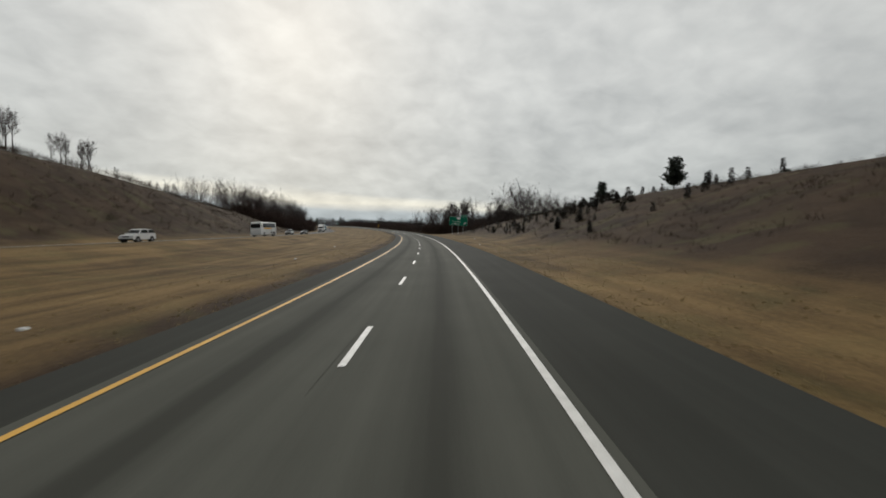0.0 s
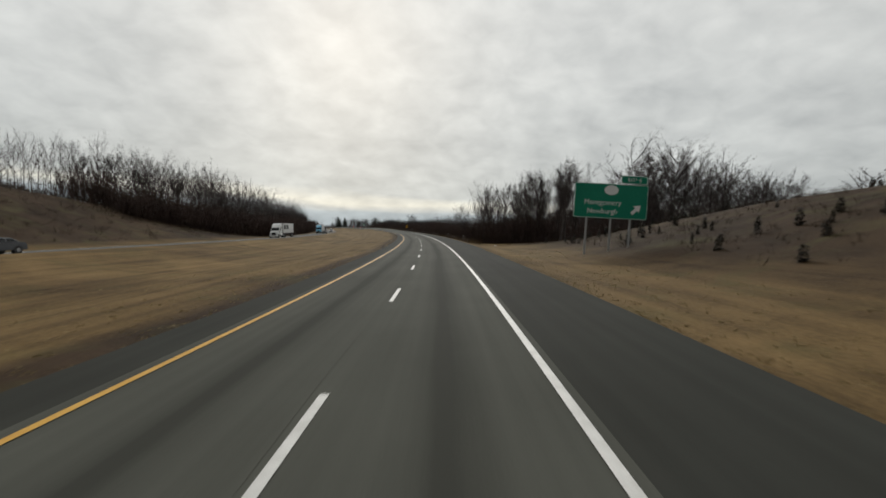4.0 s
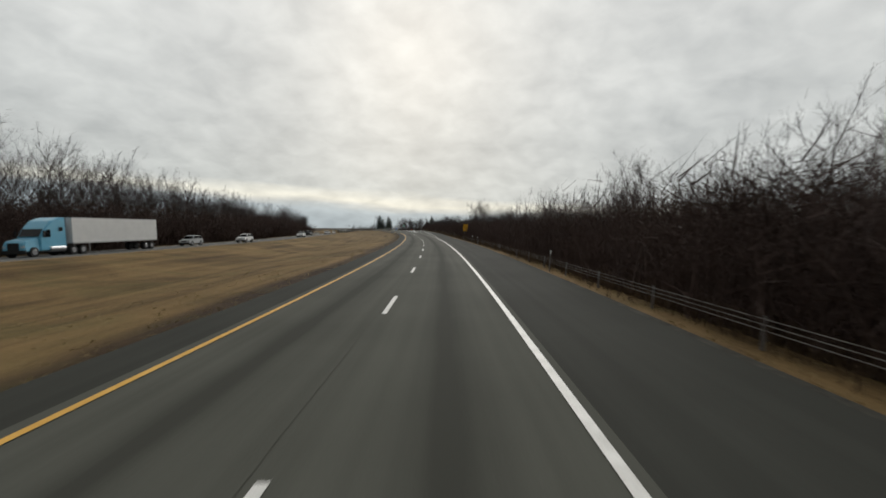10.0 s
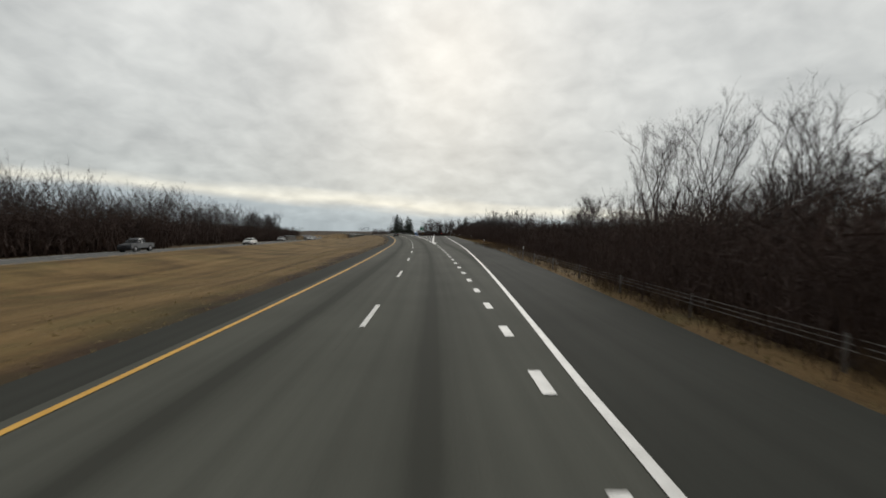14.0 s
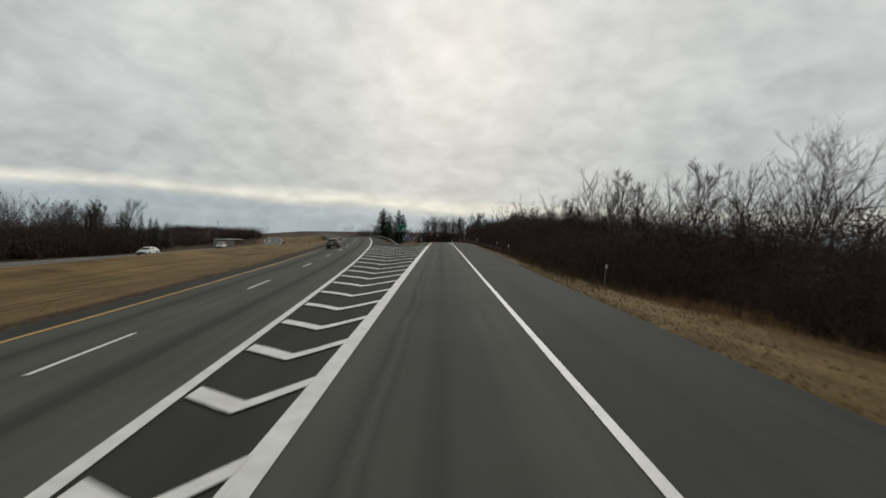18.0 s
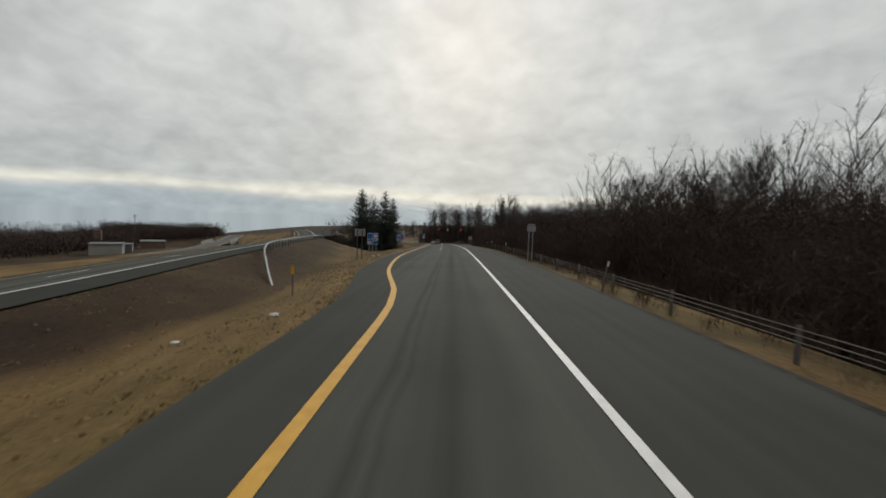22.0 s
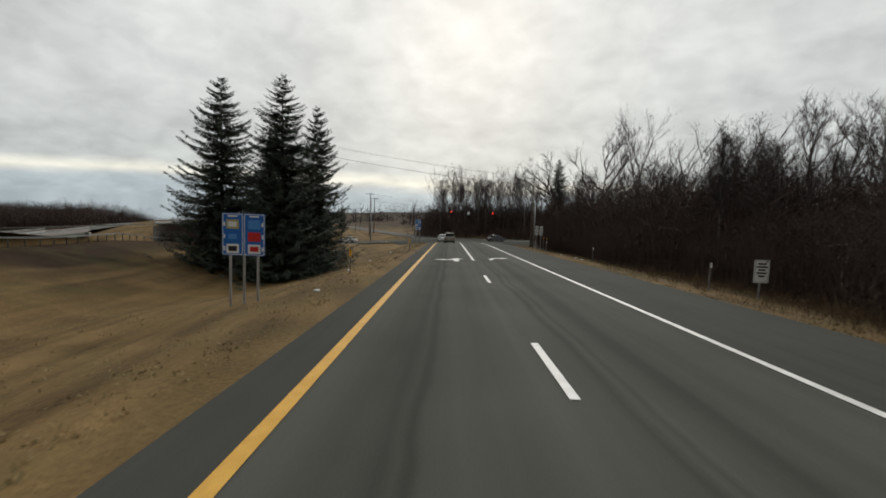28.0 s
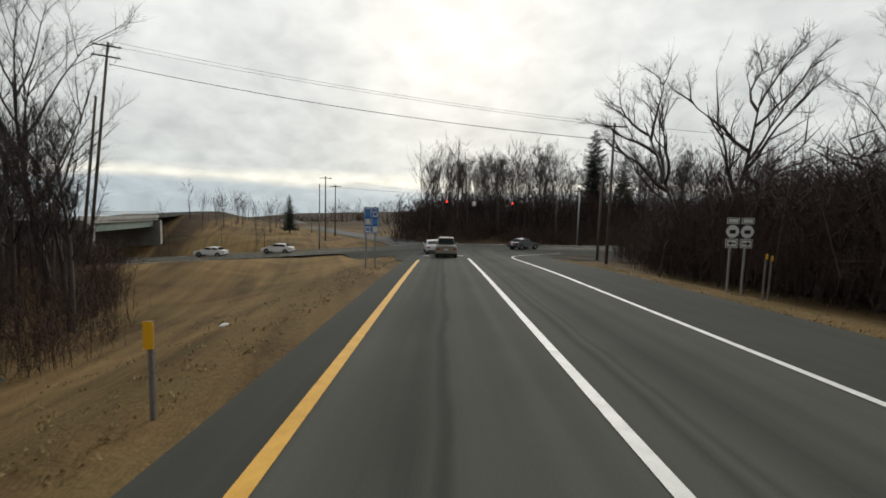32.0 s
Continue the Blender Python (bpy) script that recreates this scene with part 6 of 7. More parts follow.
def shrubs_bank():
    p, q = pr.uniform(-13, 110), 12 + pr.random() ** 1.3 * 34
    x, y = street_xy(p, q)
    return x, y, pr.uniform(4.0, 7.0) * (0.35 + 0.65 * smooth(12, 24, q))


def shrubs_corner():
    u = pr.uniform(261, 298)
    v = -5.5 - 0.70 * (u - 248) - pr.random() ** 1.2 * 24
    x, y = ramp_xy(u, v)
    return x, y, pr.uniform(1.4, 3.8)


stamp("bank_brush", THICKET, free(950, shrubs_bank), M_BRUSH, "dark leafless brush on the bank behind the street", "brush", 15, 1.2)
def pole_wood():
    """Slender trees crowding round the utility poles."""
    u = pr.uniform(271, 291)
    x, y = ramp_xy(u, -25.5 - 0.80 * (u - 272) - pr.random() * 11)
    return x, y, pr.uniform(0.7, 1.05)


def bridge_skyline():
    if pr.random() < 0.55:
        x, y = main_xy(pr.uniform(790, 870), pr.uniform(14, 44))
    else:
        x, y = ramp_xy(pr.uniform(341, 362), -40 - pr.random() * 16)
    return x, y, pr.uniform(0.45, 0.8)


def tall_thicket():
    x, y = ramp_xy(pr.uniform(234, 277), 12.8 + pr.random() * 10)
    return x, y, pr.uniform(4.8, 7.4)


def tall_thicket_trees():
    x, y = ramp_xy(pr.uniform(232, 280), 13.5 + pr.random() * 12)
    return x, y, pr.uniform(0.6, 0.85)


stamp("deep_brush", THICKET, free(260, tall_thicket), M_BRUSH, "tall dark thicket beside the end of the ramp", "brush", 33)
stamp("woods", FAR, free(120, tall_thicket_trees), M_WOODS, "slender leafless trees in the tall thicket", "woods", 34)
stamp("woods", FAR, free(40, pole_wood), M_WOODS, "slender leafless trees round the utility poles", "woods", 31)
stamp("woods", FAR, free(70, bridge_skyline), M_WOODS, "small leafless wood beyond the bridge", "woods", 32)
stamp("corner_brush", SHRUB, free(620, shrubs_corner), M_BRUSH, "low brown brush round the pole trees", "brush", 16)
M_REED = grainy("dry_reed_stems", (0.19, 0.112, 0.048), (0.36, 0.225, 0.10), 0.3, 9.0, 0.9, 0.0)


def reeds():
    s = pr.uniform(214, 301)
    o0 = 12.5 if s < 257 else 16.0
    x, y = main_xy(s, o0 + pr.random() * (50 - o0))
    return x, y, pr.uniform(0.9, 1.7)


def meadow_grass():
    """Rough dry grass between the ramp's head and the wood."""
    u = pr.uniform(-22, 48)
    v = (8.6 if u > 0 else 9.5) + pr.random() * 12
    x, y = ramp_xy(u, v)
    return x, y, pr.uniform(0.22, 0.6) * (0.7 + 0.8 * max(0.0, 0.4 + noise.noise(Vector((x / 5, y / 5, 0.3)))))


def meadow_saplings():
    u = pr.uniform(2, 50)
    x, y = ramp_xy(u, 10.5 + pr.random() * 8)
    return x, y, pr.uniform(0.8, 1.9)


stamp("tall_grass", WEED, free(4200, reeds), M_REED, "tall dry straw-coloured grass in the clearing", "grass", 17)
stamp("tall_grass", WEED, free(2600, meadow_grass), M_REED, "rough dry grass beside the head of the ramp", "grass", 29)
stamp("saplings", SHRUB, free(26, meadow_saplings), M_BRUSH, "thin dark saplings in the rough grass", "brush", 30, 0.5)

# ------------------------------------------------------------------ poles, wires, signals


def sag(a, b, drop, n=14):
    return [(a[0] + (b[0] - a[0]) * t, a[1] + (b[1] - a[1]) * t, a[2] + (b[2] - a[2]) * t - drop * 4 * t * (1 - t)) for t in [i / n for i in range(n + 1)]]


def utility_pole(x, y, h, turn, arms=1, lean=0.0):
    p = empty("utility_pole", Matrix.LocRotScale((x, y, ground_z(x, y)), Euler((0, lean, turn)), None))
    part("shaft", rod((0, 0, -0.8), (0, 0, h), 0.16, 0.10), M_WOOD_POLE, p, smooth_faces=True)
    for i in range(arms):
        z = h - 0.35 - 0.9 * i
        arm = part("crossarm", box((2.4, 0.10, 0.12), (0, -0.14, z), 0.01), M_WOOD_POLE, p)
        for k in (-1.05, -0.4, 0.4, 1.05):
            part("insulator", rod((k, -0.14, z + 0.06), (k, -0.14, z + 0.2), 0.04, 0.03, 8), M_SIGN_BACK, arm)
    return tagged(p, "weathered wooden utility pole with crossarm", "utility pole", "utility poles")


pole_spots = [(288.2, -36.3, 20.0, 2), (288.6, -37.3, 15.5, 0), (290, 11.75, 13.2, 1), (297.5, 13.5, 9.2, 0), (335, -27.0, 12.4, 1), (345, -27.5, 11.0, 1), (330, 17, 7.5, 0)]
tips = []
for i, (u, v, h, arms) in enumerate(pole_spots):
    x, y = ramp_xy(u, v)
    utility_pole(x, y, h, ramp_end_head + 0.1, arms, 0.12 if i < 2 else 0.0)
    sway = 0.12 * h if i < 2 else 0.0
    tips.append((x + math.cos(ramp_end_head + 0.1) * sway, y + math.sin(ramp_end_head + 0.1) * sway, ground_z(x, y) + h))


def wire(a, b, drop, r=0.014):
    return tagged(tube_run("overhead_wire", sag(a, b, drop), r, M_BLACK, None, 4), "thin dark overhead wire between poles", "wire", "overhead wires")


def off(p, dz, dx=0.0):
    return (p[0] + dx, p[1], p[2] + dz)


wire(off(tips[0], -0.2, -0.8), off(tips[2], -0.2, -0.8), 0.5)
wire(off(tips[0], -0.2, 0.8), off(tips[2], -0.2, 0.8), 0.6)
wire(off(tips[0], -2.0), off(tips[2], -1.6), 0.7, 0.03)
far_r = (*ramp_xy(300, 90), 14.0 - fall(300))
wire(off(tips[2], -0.2, 0.8), far_r, 1.0)
wire(off(tips[4], -0.2), off(tips[6], 0.2), 0.9)
wire(off(tips[4], -0.2, 0.7), off(tips[5], -0.2, 0.7), 0.3)

M_LAMP_RED, mn, ml, mb = material("red_signal_lens", 0.3)
mb.inputs["Base Color"].default_value = (0.6, 0.01, 0.01, 1)
mb.inputs["Emission Color"].default_value = (1.0, 0.03, 0.02, 1)
mb.inputs["Emission Strength"].default_value = 3.0
M_SIGNAL = grainy("signal_housing", (0.012, 0.013, 0.012), (0.03, 0.03, 0.028), 1.0, 8.0, 0.6, 0.0)
span_a, span_b = (*ramp_xy(320, -24), 8.6 - fall(320)), (*ramp_xy(320, 18), 8.6 - fall(320))
for e in (span_a, span_b):
    p = empty("signal_pole", Matrix.Translation((e[0], e[1], ground_z(e[0], e[1]))))
    part("shaft", rod((0, 0, -0.5), (0, 0, e[2] - ground_z(e[0], e[1]) + 0.3), 0.14, 0.10), M_STEEL, p, smooth_faces=True)
    tagged(p, "grey steel pole that carries the signal wire", "pole", "signal poles")
tagged(tube_run("span_wire", sag(span_a, span_b, 0.7), 0.02, M_BLACK, None, 4), "dark span wire that carries the traffic signals", "wire", "overhead wires")
for v in (-3.4, 7.2):
    x, y = ramp_xy(320, v)
    t = empty("traffic_signal", Matrix.LocRotScale((x, y, 6.3 - fall(320)), Euler((0, 0, ramp_end_head)), None))
    part("housing", box((0.36, 0.24, 1.05), (0, 0, 0), 0.02), M_SIGNAL, t)
    part("hanger", rod((0, 0, 0.5), (0, 0, 1.75), 0.03), M_STEEL, t)
    for k, z in enumerate((0.34, 0.0, -0.34)):
        part("lens", rod((0, -0.12, z), (0, -0.15, z), 0.13, None, 16), M_LAMP_RED if k == 0 else M_SIGNAL, t)
        bm = bmesh.new()
        bmesh.ops.create_cone(bm, cap_ends=False, segments=14, radius1=0.155, radius2=0.155, depth=0.22)
        bmesh.ops.delete(bm, geom=[f for f in bm.faces if f.calc_center_median().y > 0.09], context="FACES")
        bmesh.ops.transform(bm, matrix=Matrix.Translation((0, -0.23, z)) @ Matrix.Rotation(radians(90), 4, "X"), verts=bm.verts)
        bmesh.ops.solidify(bm, geom=bm.faces[:], thickness=0.008)
        part("visor", bm, M_SIGNAL, t)
    tagged(t, "traffic signal hung on a wire, showing red", "traffic light", "traffic signals")
x, y = ramp_xy(320, 1.0)
t = empty("hanging_sign", Matrix.LocRotScale((x, y, 6.45 - fall(320)), Euler((0, 0, ramp_end_head)), None))
panel(t, 0.6, 0.75, 0.0, M_WHITE_SIGN, M_BLACK)
part("hanger", rod((0, 0.02, 0.3), (0, 0.02, 1.5), 0.02), M_STEEL, t)
tagged(t, "white lane sign hung on the signal wire", "road sign")

# ------------------------------------------------------------------ vehicles
M_GLASS, gn, gl, gb = material("dark_car_glass", 0.08)
gb.inputs["Base Color"].default_value = (0.012, 0.014, 0.016, 1)
gb.inputs["Specular IOR Level"].default_value = 0.6
M_TYRE = grainy("tyre_rubber", (0.012, 0.012, 0.012), (0.03, 0.03, 0.03), 4.0, 40.0, 0.85, 0.1)
M_RIM = grainy("alloy_rim", (0.25, 0.25, 0.26), (0.42, 0.42, 0.43), 3.0, 20.0, 0.35, 0.0, 0.8)
M_TRIM = grainy("black_trim", (0.012, 0.012, 0.012), (0.028, 0.028, 0.028), 3.0, 20.0, 0.6, 0.0)
M_HEAD = grainy("headlamp_lens", (0.45, 0.46, 0.47), (0.62, 0.62, 0.62), 3.0, 20.0, 0.15, 0.0)
M_TAIL = grainy("tail_lamp_lens", (0.25, 0.012, 0.01), (0.34, 0.02, 0.015), 3.0, 20.0, 0.2, 0.0)


def car_paint(name, c):
    m = grainy(name, tuple(x * 0.86 for x in c), c, 1.2, 14.0, 0.32, 0.0, 0.0, specular=0.5)
    m.node_tree.nodes["Principled BSDF"].inputs["Coat Weight"].default_value = 0.4
    return m


P_WHITE, P_GREY, P_DARK, P_SILVER = car_paint("white_car_paint", (0.72, 0.72, 0.71)), car_paint("grey_green_car_paint", (0.075, 0.085, 0.08)), car_paint("dark_car_paint", (0.02, 0.022, 0.028)), car_paint("silver_car_paint", (0.30, 0.31, 0.31))
P_SKY, P_TAN = car_paint("sky_blue_cab_paint", (0.13, 0.42, 0.60)), car_paint("beige_car_paint", (0.32, 0.28, 0.22))
# side outlines, forward is +y: (y, z)
SHAPES = {
    "sedan": dict(L=4.6, W=1.78, body=[(-2.3, 0.32), (-2.32, 0.62), (-2.25, 0.95), (-1.55, 1.0), (1.0, 0.98), (2.05, 0.80), (2.28, 0.62), (2.3, 0.32)],
                  roof=[(-1.75, 0.98), (-1.05, 1.40), (-0.1, 1.45), (0.35, 1.40), (1.15, 0.97)], wheels=(1.40, -1.35), r=0.32),
    "suv": dict(L=4.6, W=1.85, body=[(-2.3, 0.38), (-2.32, 0.7), (-2.28, 1.08), (-1.4, 1.1), (0.9, 1.08), (2.05, 0.98), (2.28, 0.75), (2.3, 0.38)],
                roof=[(-2.2, 1.08), (-1.95, 1.62), (-0.2, 1.70), (0.3, 1.64), (1.05, 1.07)], wheels=(1.42, -1.38), r=0.36),
    "pickup": dict(L=5.4, W=1.95, body=[(-2.7, 0.50), (-2.7, 1.12), (-0.75, 1.14), (1.2, 1.15), (2.55, 1.05), (2.7, 0.8), (2.7, 0.45)],
                   roof=[(-0.75, 1.12), (-0.65, 1.78), (0.1, 1.84), (0.6, 1.78), (1.25, 1.13)], wheels=(1.75, -1.65), r=0.40),
}
CARS = {}


def yz_prism(poly, w0, w1, zsplit=None):
    """An outline in y, z extruded across x; upper points pull in to half width w1."""
    bm = bmesh.new()
    zs = [z for _, z in poly]
    lo, hi = min(zs), max(zs)
    rows = []
    for side in (-1, 1):
        rows.append([bm.verts.new((side * (w0 + (w1 - w0) * (z - lo) / (hi - lo)), y, z)) for y, z in poly])
    n = len(poly)
    bm.faces.new(rows[0])
    bm.faces.new(rows[1][::-1])
    for i in range(n):
        j = (i + 1) % n
        bm.faces.new((rows[0][j], rows[0][i], rows[1][i], rows[1][j]))
    bmesh.ops.recalc_face_normals(bm, faces=bm.faces)
    return bm


def wheel_at(parent, x, y, r, w=0.21):
    s = 1 if x > 0 else -1
    bm = rod((x - s * w, y, r), (x, y, r), r, None, 20)
    t = part("wheel", bm, M_TYRE, parent, "black rubber tyre")
    part("rim", rod((x - s * 0.02, y, r), (x + s * 0.012, y, r), r * 0.62, r * 0.5, 14), M_RIM, t)
    return t


def car(kind, paint, m, label, name=None):
    key = (kind, paint.name)
    if key in CARS:
        c = copy_thing(CARS[key], m)
        return tagged(c, label)
    S = SHAPES[kind]
    c = empty(name or kind, m)
    W = S["W"] / 2
    bm = yz_prism(S["body"], W, W * 0.93)
    bmesh.ops.bevel(bm, geom=bm.edges[:], offset=0.06, segments=2, affect="EDGES")
    part("body", bm, paint, c, smooth_faces=False)
    roof = S["roof"]
    bm = yz_prism(roof, W * 0.90, W * 0.70)
    bmesh.ops.bevel(bm, geom=bm.edges[:], offset=0.04, segments=2, affect="EDGES")
    part("cabin", bm, paint, c)
    z0, z1 = roof[0][1], max(z for _, z in roof)

    def half(z):
        return W * (0.90 + (0.70 - 0.90) * (z - z0) / (z1 - z0))
    # windows a few millimetres proud of the cabin
    for nm, (ya, za), (yb, zb) in (("rear_window", roof[0], roof[1]), ("windscreen", roof[-1], roof[-2])):
        a0, a1 = 0.14, 0.88
        d = -1 if nm == "rear_window" else 1
        p = [(ya + (yb - ya) * f, za + (zb - za) * f) for f in (a0, a1)]
        nrm = Vector((0, zb - za, -(yb - ya))).normalized() * 0.012
        if nrm.y * d < 0:
            nrm = -nrm
        bm = bmesh.new()
        vs = [bm.verts.new((sx * (half(z) - 0.09), y + nrm.y, z + nrm.z)) for (y, z), sx in ((p[0], -1), (p[0], 1), (p[1], 1), (p[1], -1))]
        f = bm.faces.new(vs)
        bmesh.ops.solidify(bm, geom=[f], thickness=0.008)
        part(nm, bm, M_GLASS, c, "dark tinted glass")
    yb0, yb1 = roof[1][0] - 0.1, roof[-2][0]
    zb, zt = z0 + 0.07, z1 - 0.10
    mid = (yb0 + yb1) / 2
    slope_f = (roof[-1][0] - roof[-2][0]) * 0.75
    slope_r = (roof[1][0] - roof[0][0]) * 0.55
    for sx in (-1, 1):
        for nm, q in (("side_window", [(mid + 0.05, zb), (yb1 + slope_f, zb), (yb1 + 0.02, zt), (mid + 0.05, zt)]), ("side_window", [(yb0 - slope_r * 0.6, zb), (mid - 0.05, zb), (mid - 0.05, zt), (yb0 + 0.1, zt)])):
            bm = bmesh.new()
            f = bm.faces.new([bm.verts.new((sx * (half(z) + 0.012), y, z)) for y, z in q])
            bmesh.ops.solidify(bm, geom=[f], thickness=0.008)
            part(nm, bm, M_GLASS, c, "dark tinted glass")
        part("mirror", box((0.16, 0.10, 0.12), (sx * (W + 0.06), roof[-1][0] - 0.25, z0 + 0.08), 0.02), paint, c)
        part("headlight", box((0.36, 0.12, 0.16), (sx * (W - 0.28), S["L"] / 2 - 0.10, z0 - 0.30), 0.03), M_HEAD, c)
        part("tail_light", box((0.34, 0.08, 0.18), (sx * (W - 0.26), -S["L"] / 2 + 0.03, z0 - 0.20), 0.03), M_TAIL, c)
        for wy in S["wheels"]:
            wheel_at(c, sx * (W + 0.005), wy, S["r"])
            part("wheel_arch", rod((sx * (W - 0.3), wy, S["r"]), (sx * (W + 0.001), wy, S["r"]), S["r"] + 0.07, None, 20), M_TRIM, c)
    part("front_bumper", box((S["W"] - 0.1, 0.14, 0.2), (0, S["L"] / 2 - 0.03, 0.42), 0.04), M_TRIM, c)
    part("rear_bumper", box((S["W"] - 0.1, 0.14, 0.18), (0, -S["L"] / 2 + 0.03, 0.44), 0.04), M_TRIM, c)
    part("grille", box((0.8, 0.05, 0.14), (0, S["L"] / 2 - 0.01, z0 - 0.32), 0.01), M_TRIM, c)
    part("number_plate", box((0.31, 0.02, 0.15), (0, -S["L"] / 2 - 0.03, z0 - 0.24)), M_WHITE_SIGN, c, "pale blank plate")
    if kind == "pickup":
        bm = box((S["W"] - 0.2, 1.85, 0.02), (0, -1.75, 1.16))
        part("bed_cover", bm, M_TRIM, c)
    tagged(c, label, "truck" if kind == "pickup" else "car", "vehicles on the roads")
    CARS[key] = c
    return c


def on_main(s, o, back=False, lift=0.03):
    x, y = main_xy(s, o)
    tilt = math.atan((road_z(*main_xy(s, o + 0.8)) - road_z(*main_xy(s, o - 0.8))) / 1.6)
    return Matrix.LocRotScale((x, y, road_z(x, y) + lift), Euler((0, tilt if back else -tilt, head_at(s) + (math.pi if back else 0))), None)


def on_ramp(u, v, turn=0.0):
    x, y = ramp_xy(u, v)
    tilt = math.atan((road_z(*ramp_xy(u, v + 0.8)) - road_z(*ramp_xy(u, v - 0.8))) / 1.6)
    return Matrix.LocRotScale((x, y, road_z(x, y) + 0.035), Euler((0, -tilt, ramp_axis(u)[1] + turn)), None)


def on_street(p, q, turn):
    x, y = street_xy(p, q)
    return Matrix.LocRotScale((x, y, street_z(x, y) + 0.04), Euler((0, 0, ramp_axis(U_STREET)[1] + turn)), None)


IN, OUT = OPP + 1.83, OPP - 1.83
car("suv", P_WHITE, on_main(57, IN, True), "white sport utility car in the oncoming lanes")
car("suv", P_SILVER, on_main(147, OUT, True), "silver sport utility car in the oncoming lanes")
car("sedan", P_DARK, on_main(152, IN, True), "dark sedan in the oncoming lanes")
car("sedan", P_DARK, on_main(322, IN, True), "dark sedan following the trailer truck's lane")
car("suv", P_WHITE, on_main(378, IN, True), "white car in the oncoming lanes")
car("suv", P_SILVER, on_main(364, OUT, True), "silver sport utility car in the oncoming lanes")
car("suv", P_WHITE, on_main(428, IN, True), "white sport utility car in the oncoming lanes")
car("pickup", P_DARK, on_main(464, OUT, True), "dark pickup truck in the oncoming lanes")
car("sedan", P_WHITE, on_main(500, IN, True), "white sedan in the oncoming lanes")
car("sedan", P_SILVER, on_main(545, OUT, True), "silver sedan in the oncoming lanes")
car("sedan", P_WHITE, on_main(584, IN, True), "white sedan in the oncoming lanes")
car("suv", P_WHITE, on_main(640, OUT, True), "white sport utility car in the oncoming lanes")
car("sedan", P_GREY, on_main(568, -1.85), "grey-green sedan in the fast lane")
car("sedan", P_WHITE, on_ramp(296.5, -5.0, 0.12), "white sedan waiting at the ramp's foot")
car("pickup", P_TAN, on_ramp(289.5, -3.6), "beige pickup truck waiting at the ramp's foot")
car("sedan", P_DARK, on_ramp(307.5, 7.0, -0.9), "dark sedan turning into the street")
car("sedan", P_WHITE, on_street(-28.5, 1.9, radians(90)), "white sedan on the street")
car("sedan", P_WHITE, on_street(-38.5, 1.9, radians(90)), "white sedan on the street")


def box_trailer(c, y0, length, mat, graphic):
    """Semi-trailer box with rails, landing gear, tandem wheels and doors; its front is at y0."""
    part("trailer_box", box((2.58, length, 2.75), (0, y0 - length / 2, 2.62), 0.03), mat, c, "white trailer box")
    part("bottom_rail", box((2.62, length, 0.14), (0, y0 - length / 2, 1.22), 0.01), M_STEEL, c)
    part("top_rail", box((2.62, length, 0.09), (0, y0 - length / 2, 3.98), 0.01), M_STEEL, c)
    for sx in (-1, 1):
        part("landing_leg", box((0.12, 0.12, 0.9), (sx * 0.85, y0 - 2.9, 0.75)), M_STEEL, c)
        part("door", box((1.22, 0.03, 2.55), (sx * 0.63, y0 - length - 0.01, 2.6), 0.01), mat, c)
        part("tail_light", box((0.4, 0.05, 0.1), (sx * 0.95, y0 - length - 0.02, 1.18)), M_TAIL, c)
        for wy in (y0 - length + 1.2, y0 - length + 2.45):
            wheel_at(c, sx * 1.28, wy, 0.5, 0.5)
        if graphic:
            part("side_graphic", box((0.012, length * 0.42, 1.25), (sx * 1.296, y0 - length * 0.28, 2.95)), M_TRIM, c, "dark printed panel")
            part("side_emblem", box((0.016, length * 0.06, 0.8), (sx * 1.298, y0 - length * 0.27, 2.95), 0.02), M_WHITE_SIGN, c)
    part("underride_bar", box((2.3, 0.1, 0.12), (0, y0 - length + 0.2, 0.6)), M_STEEL, c)


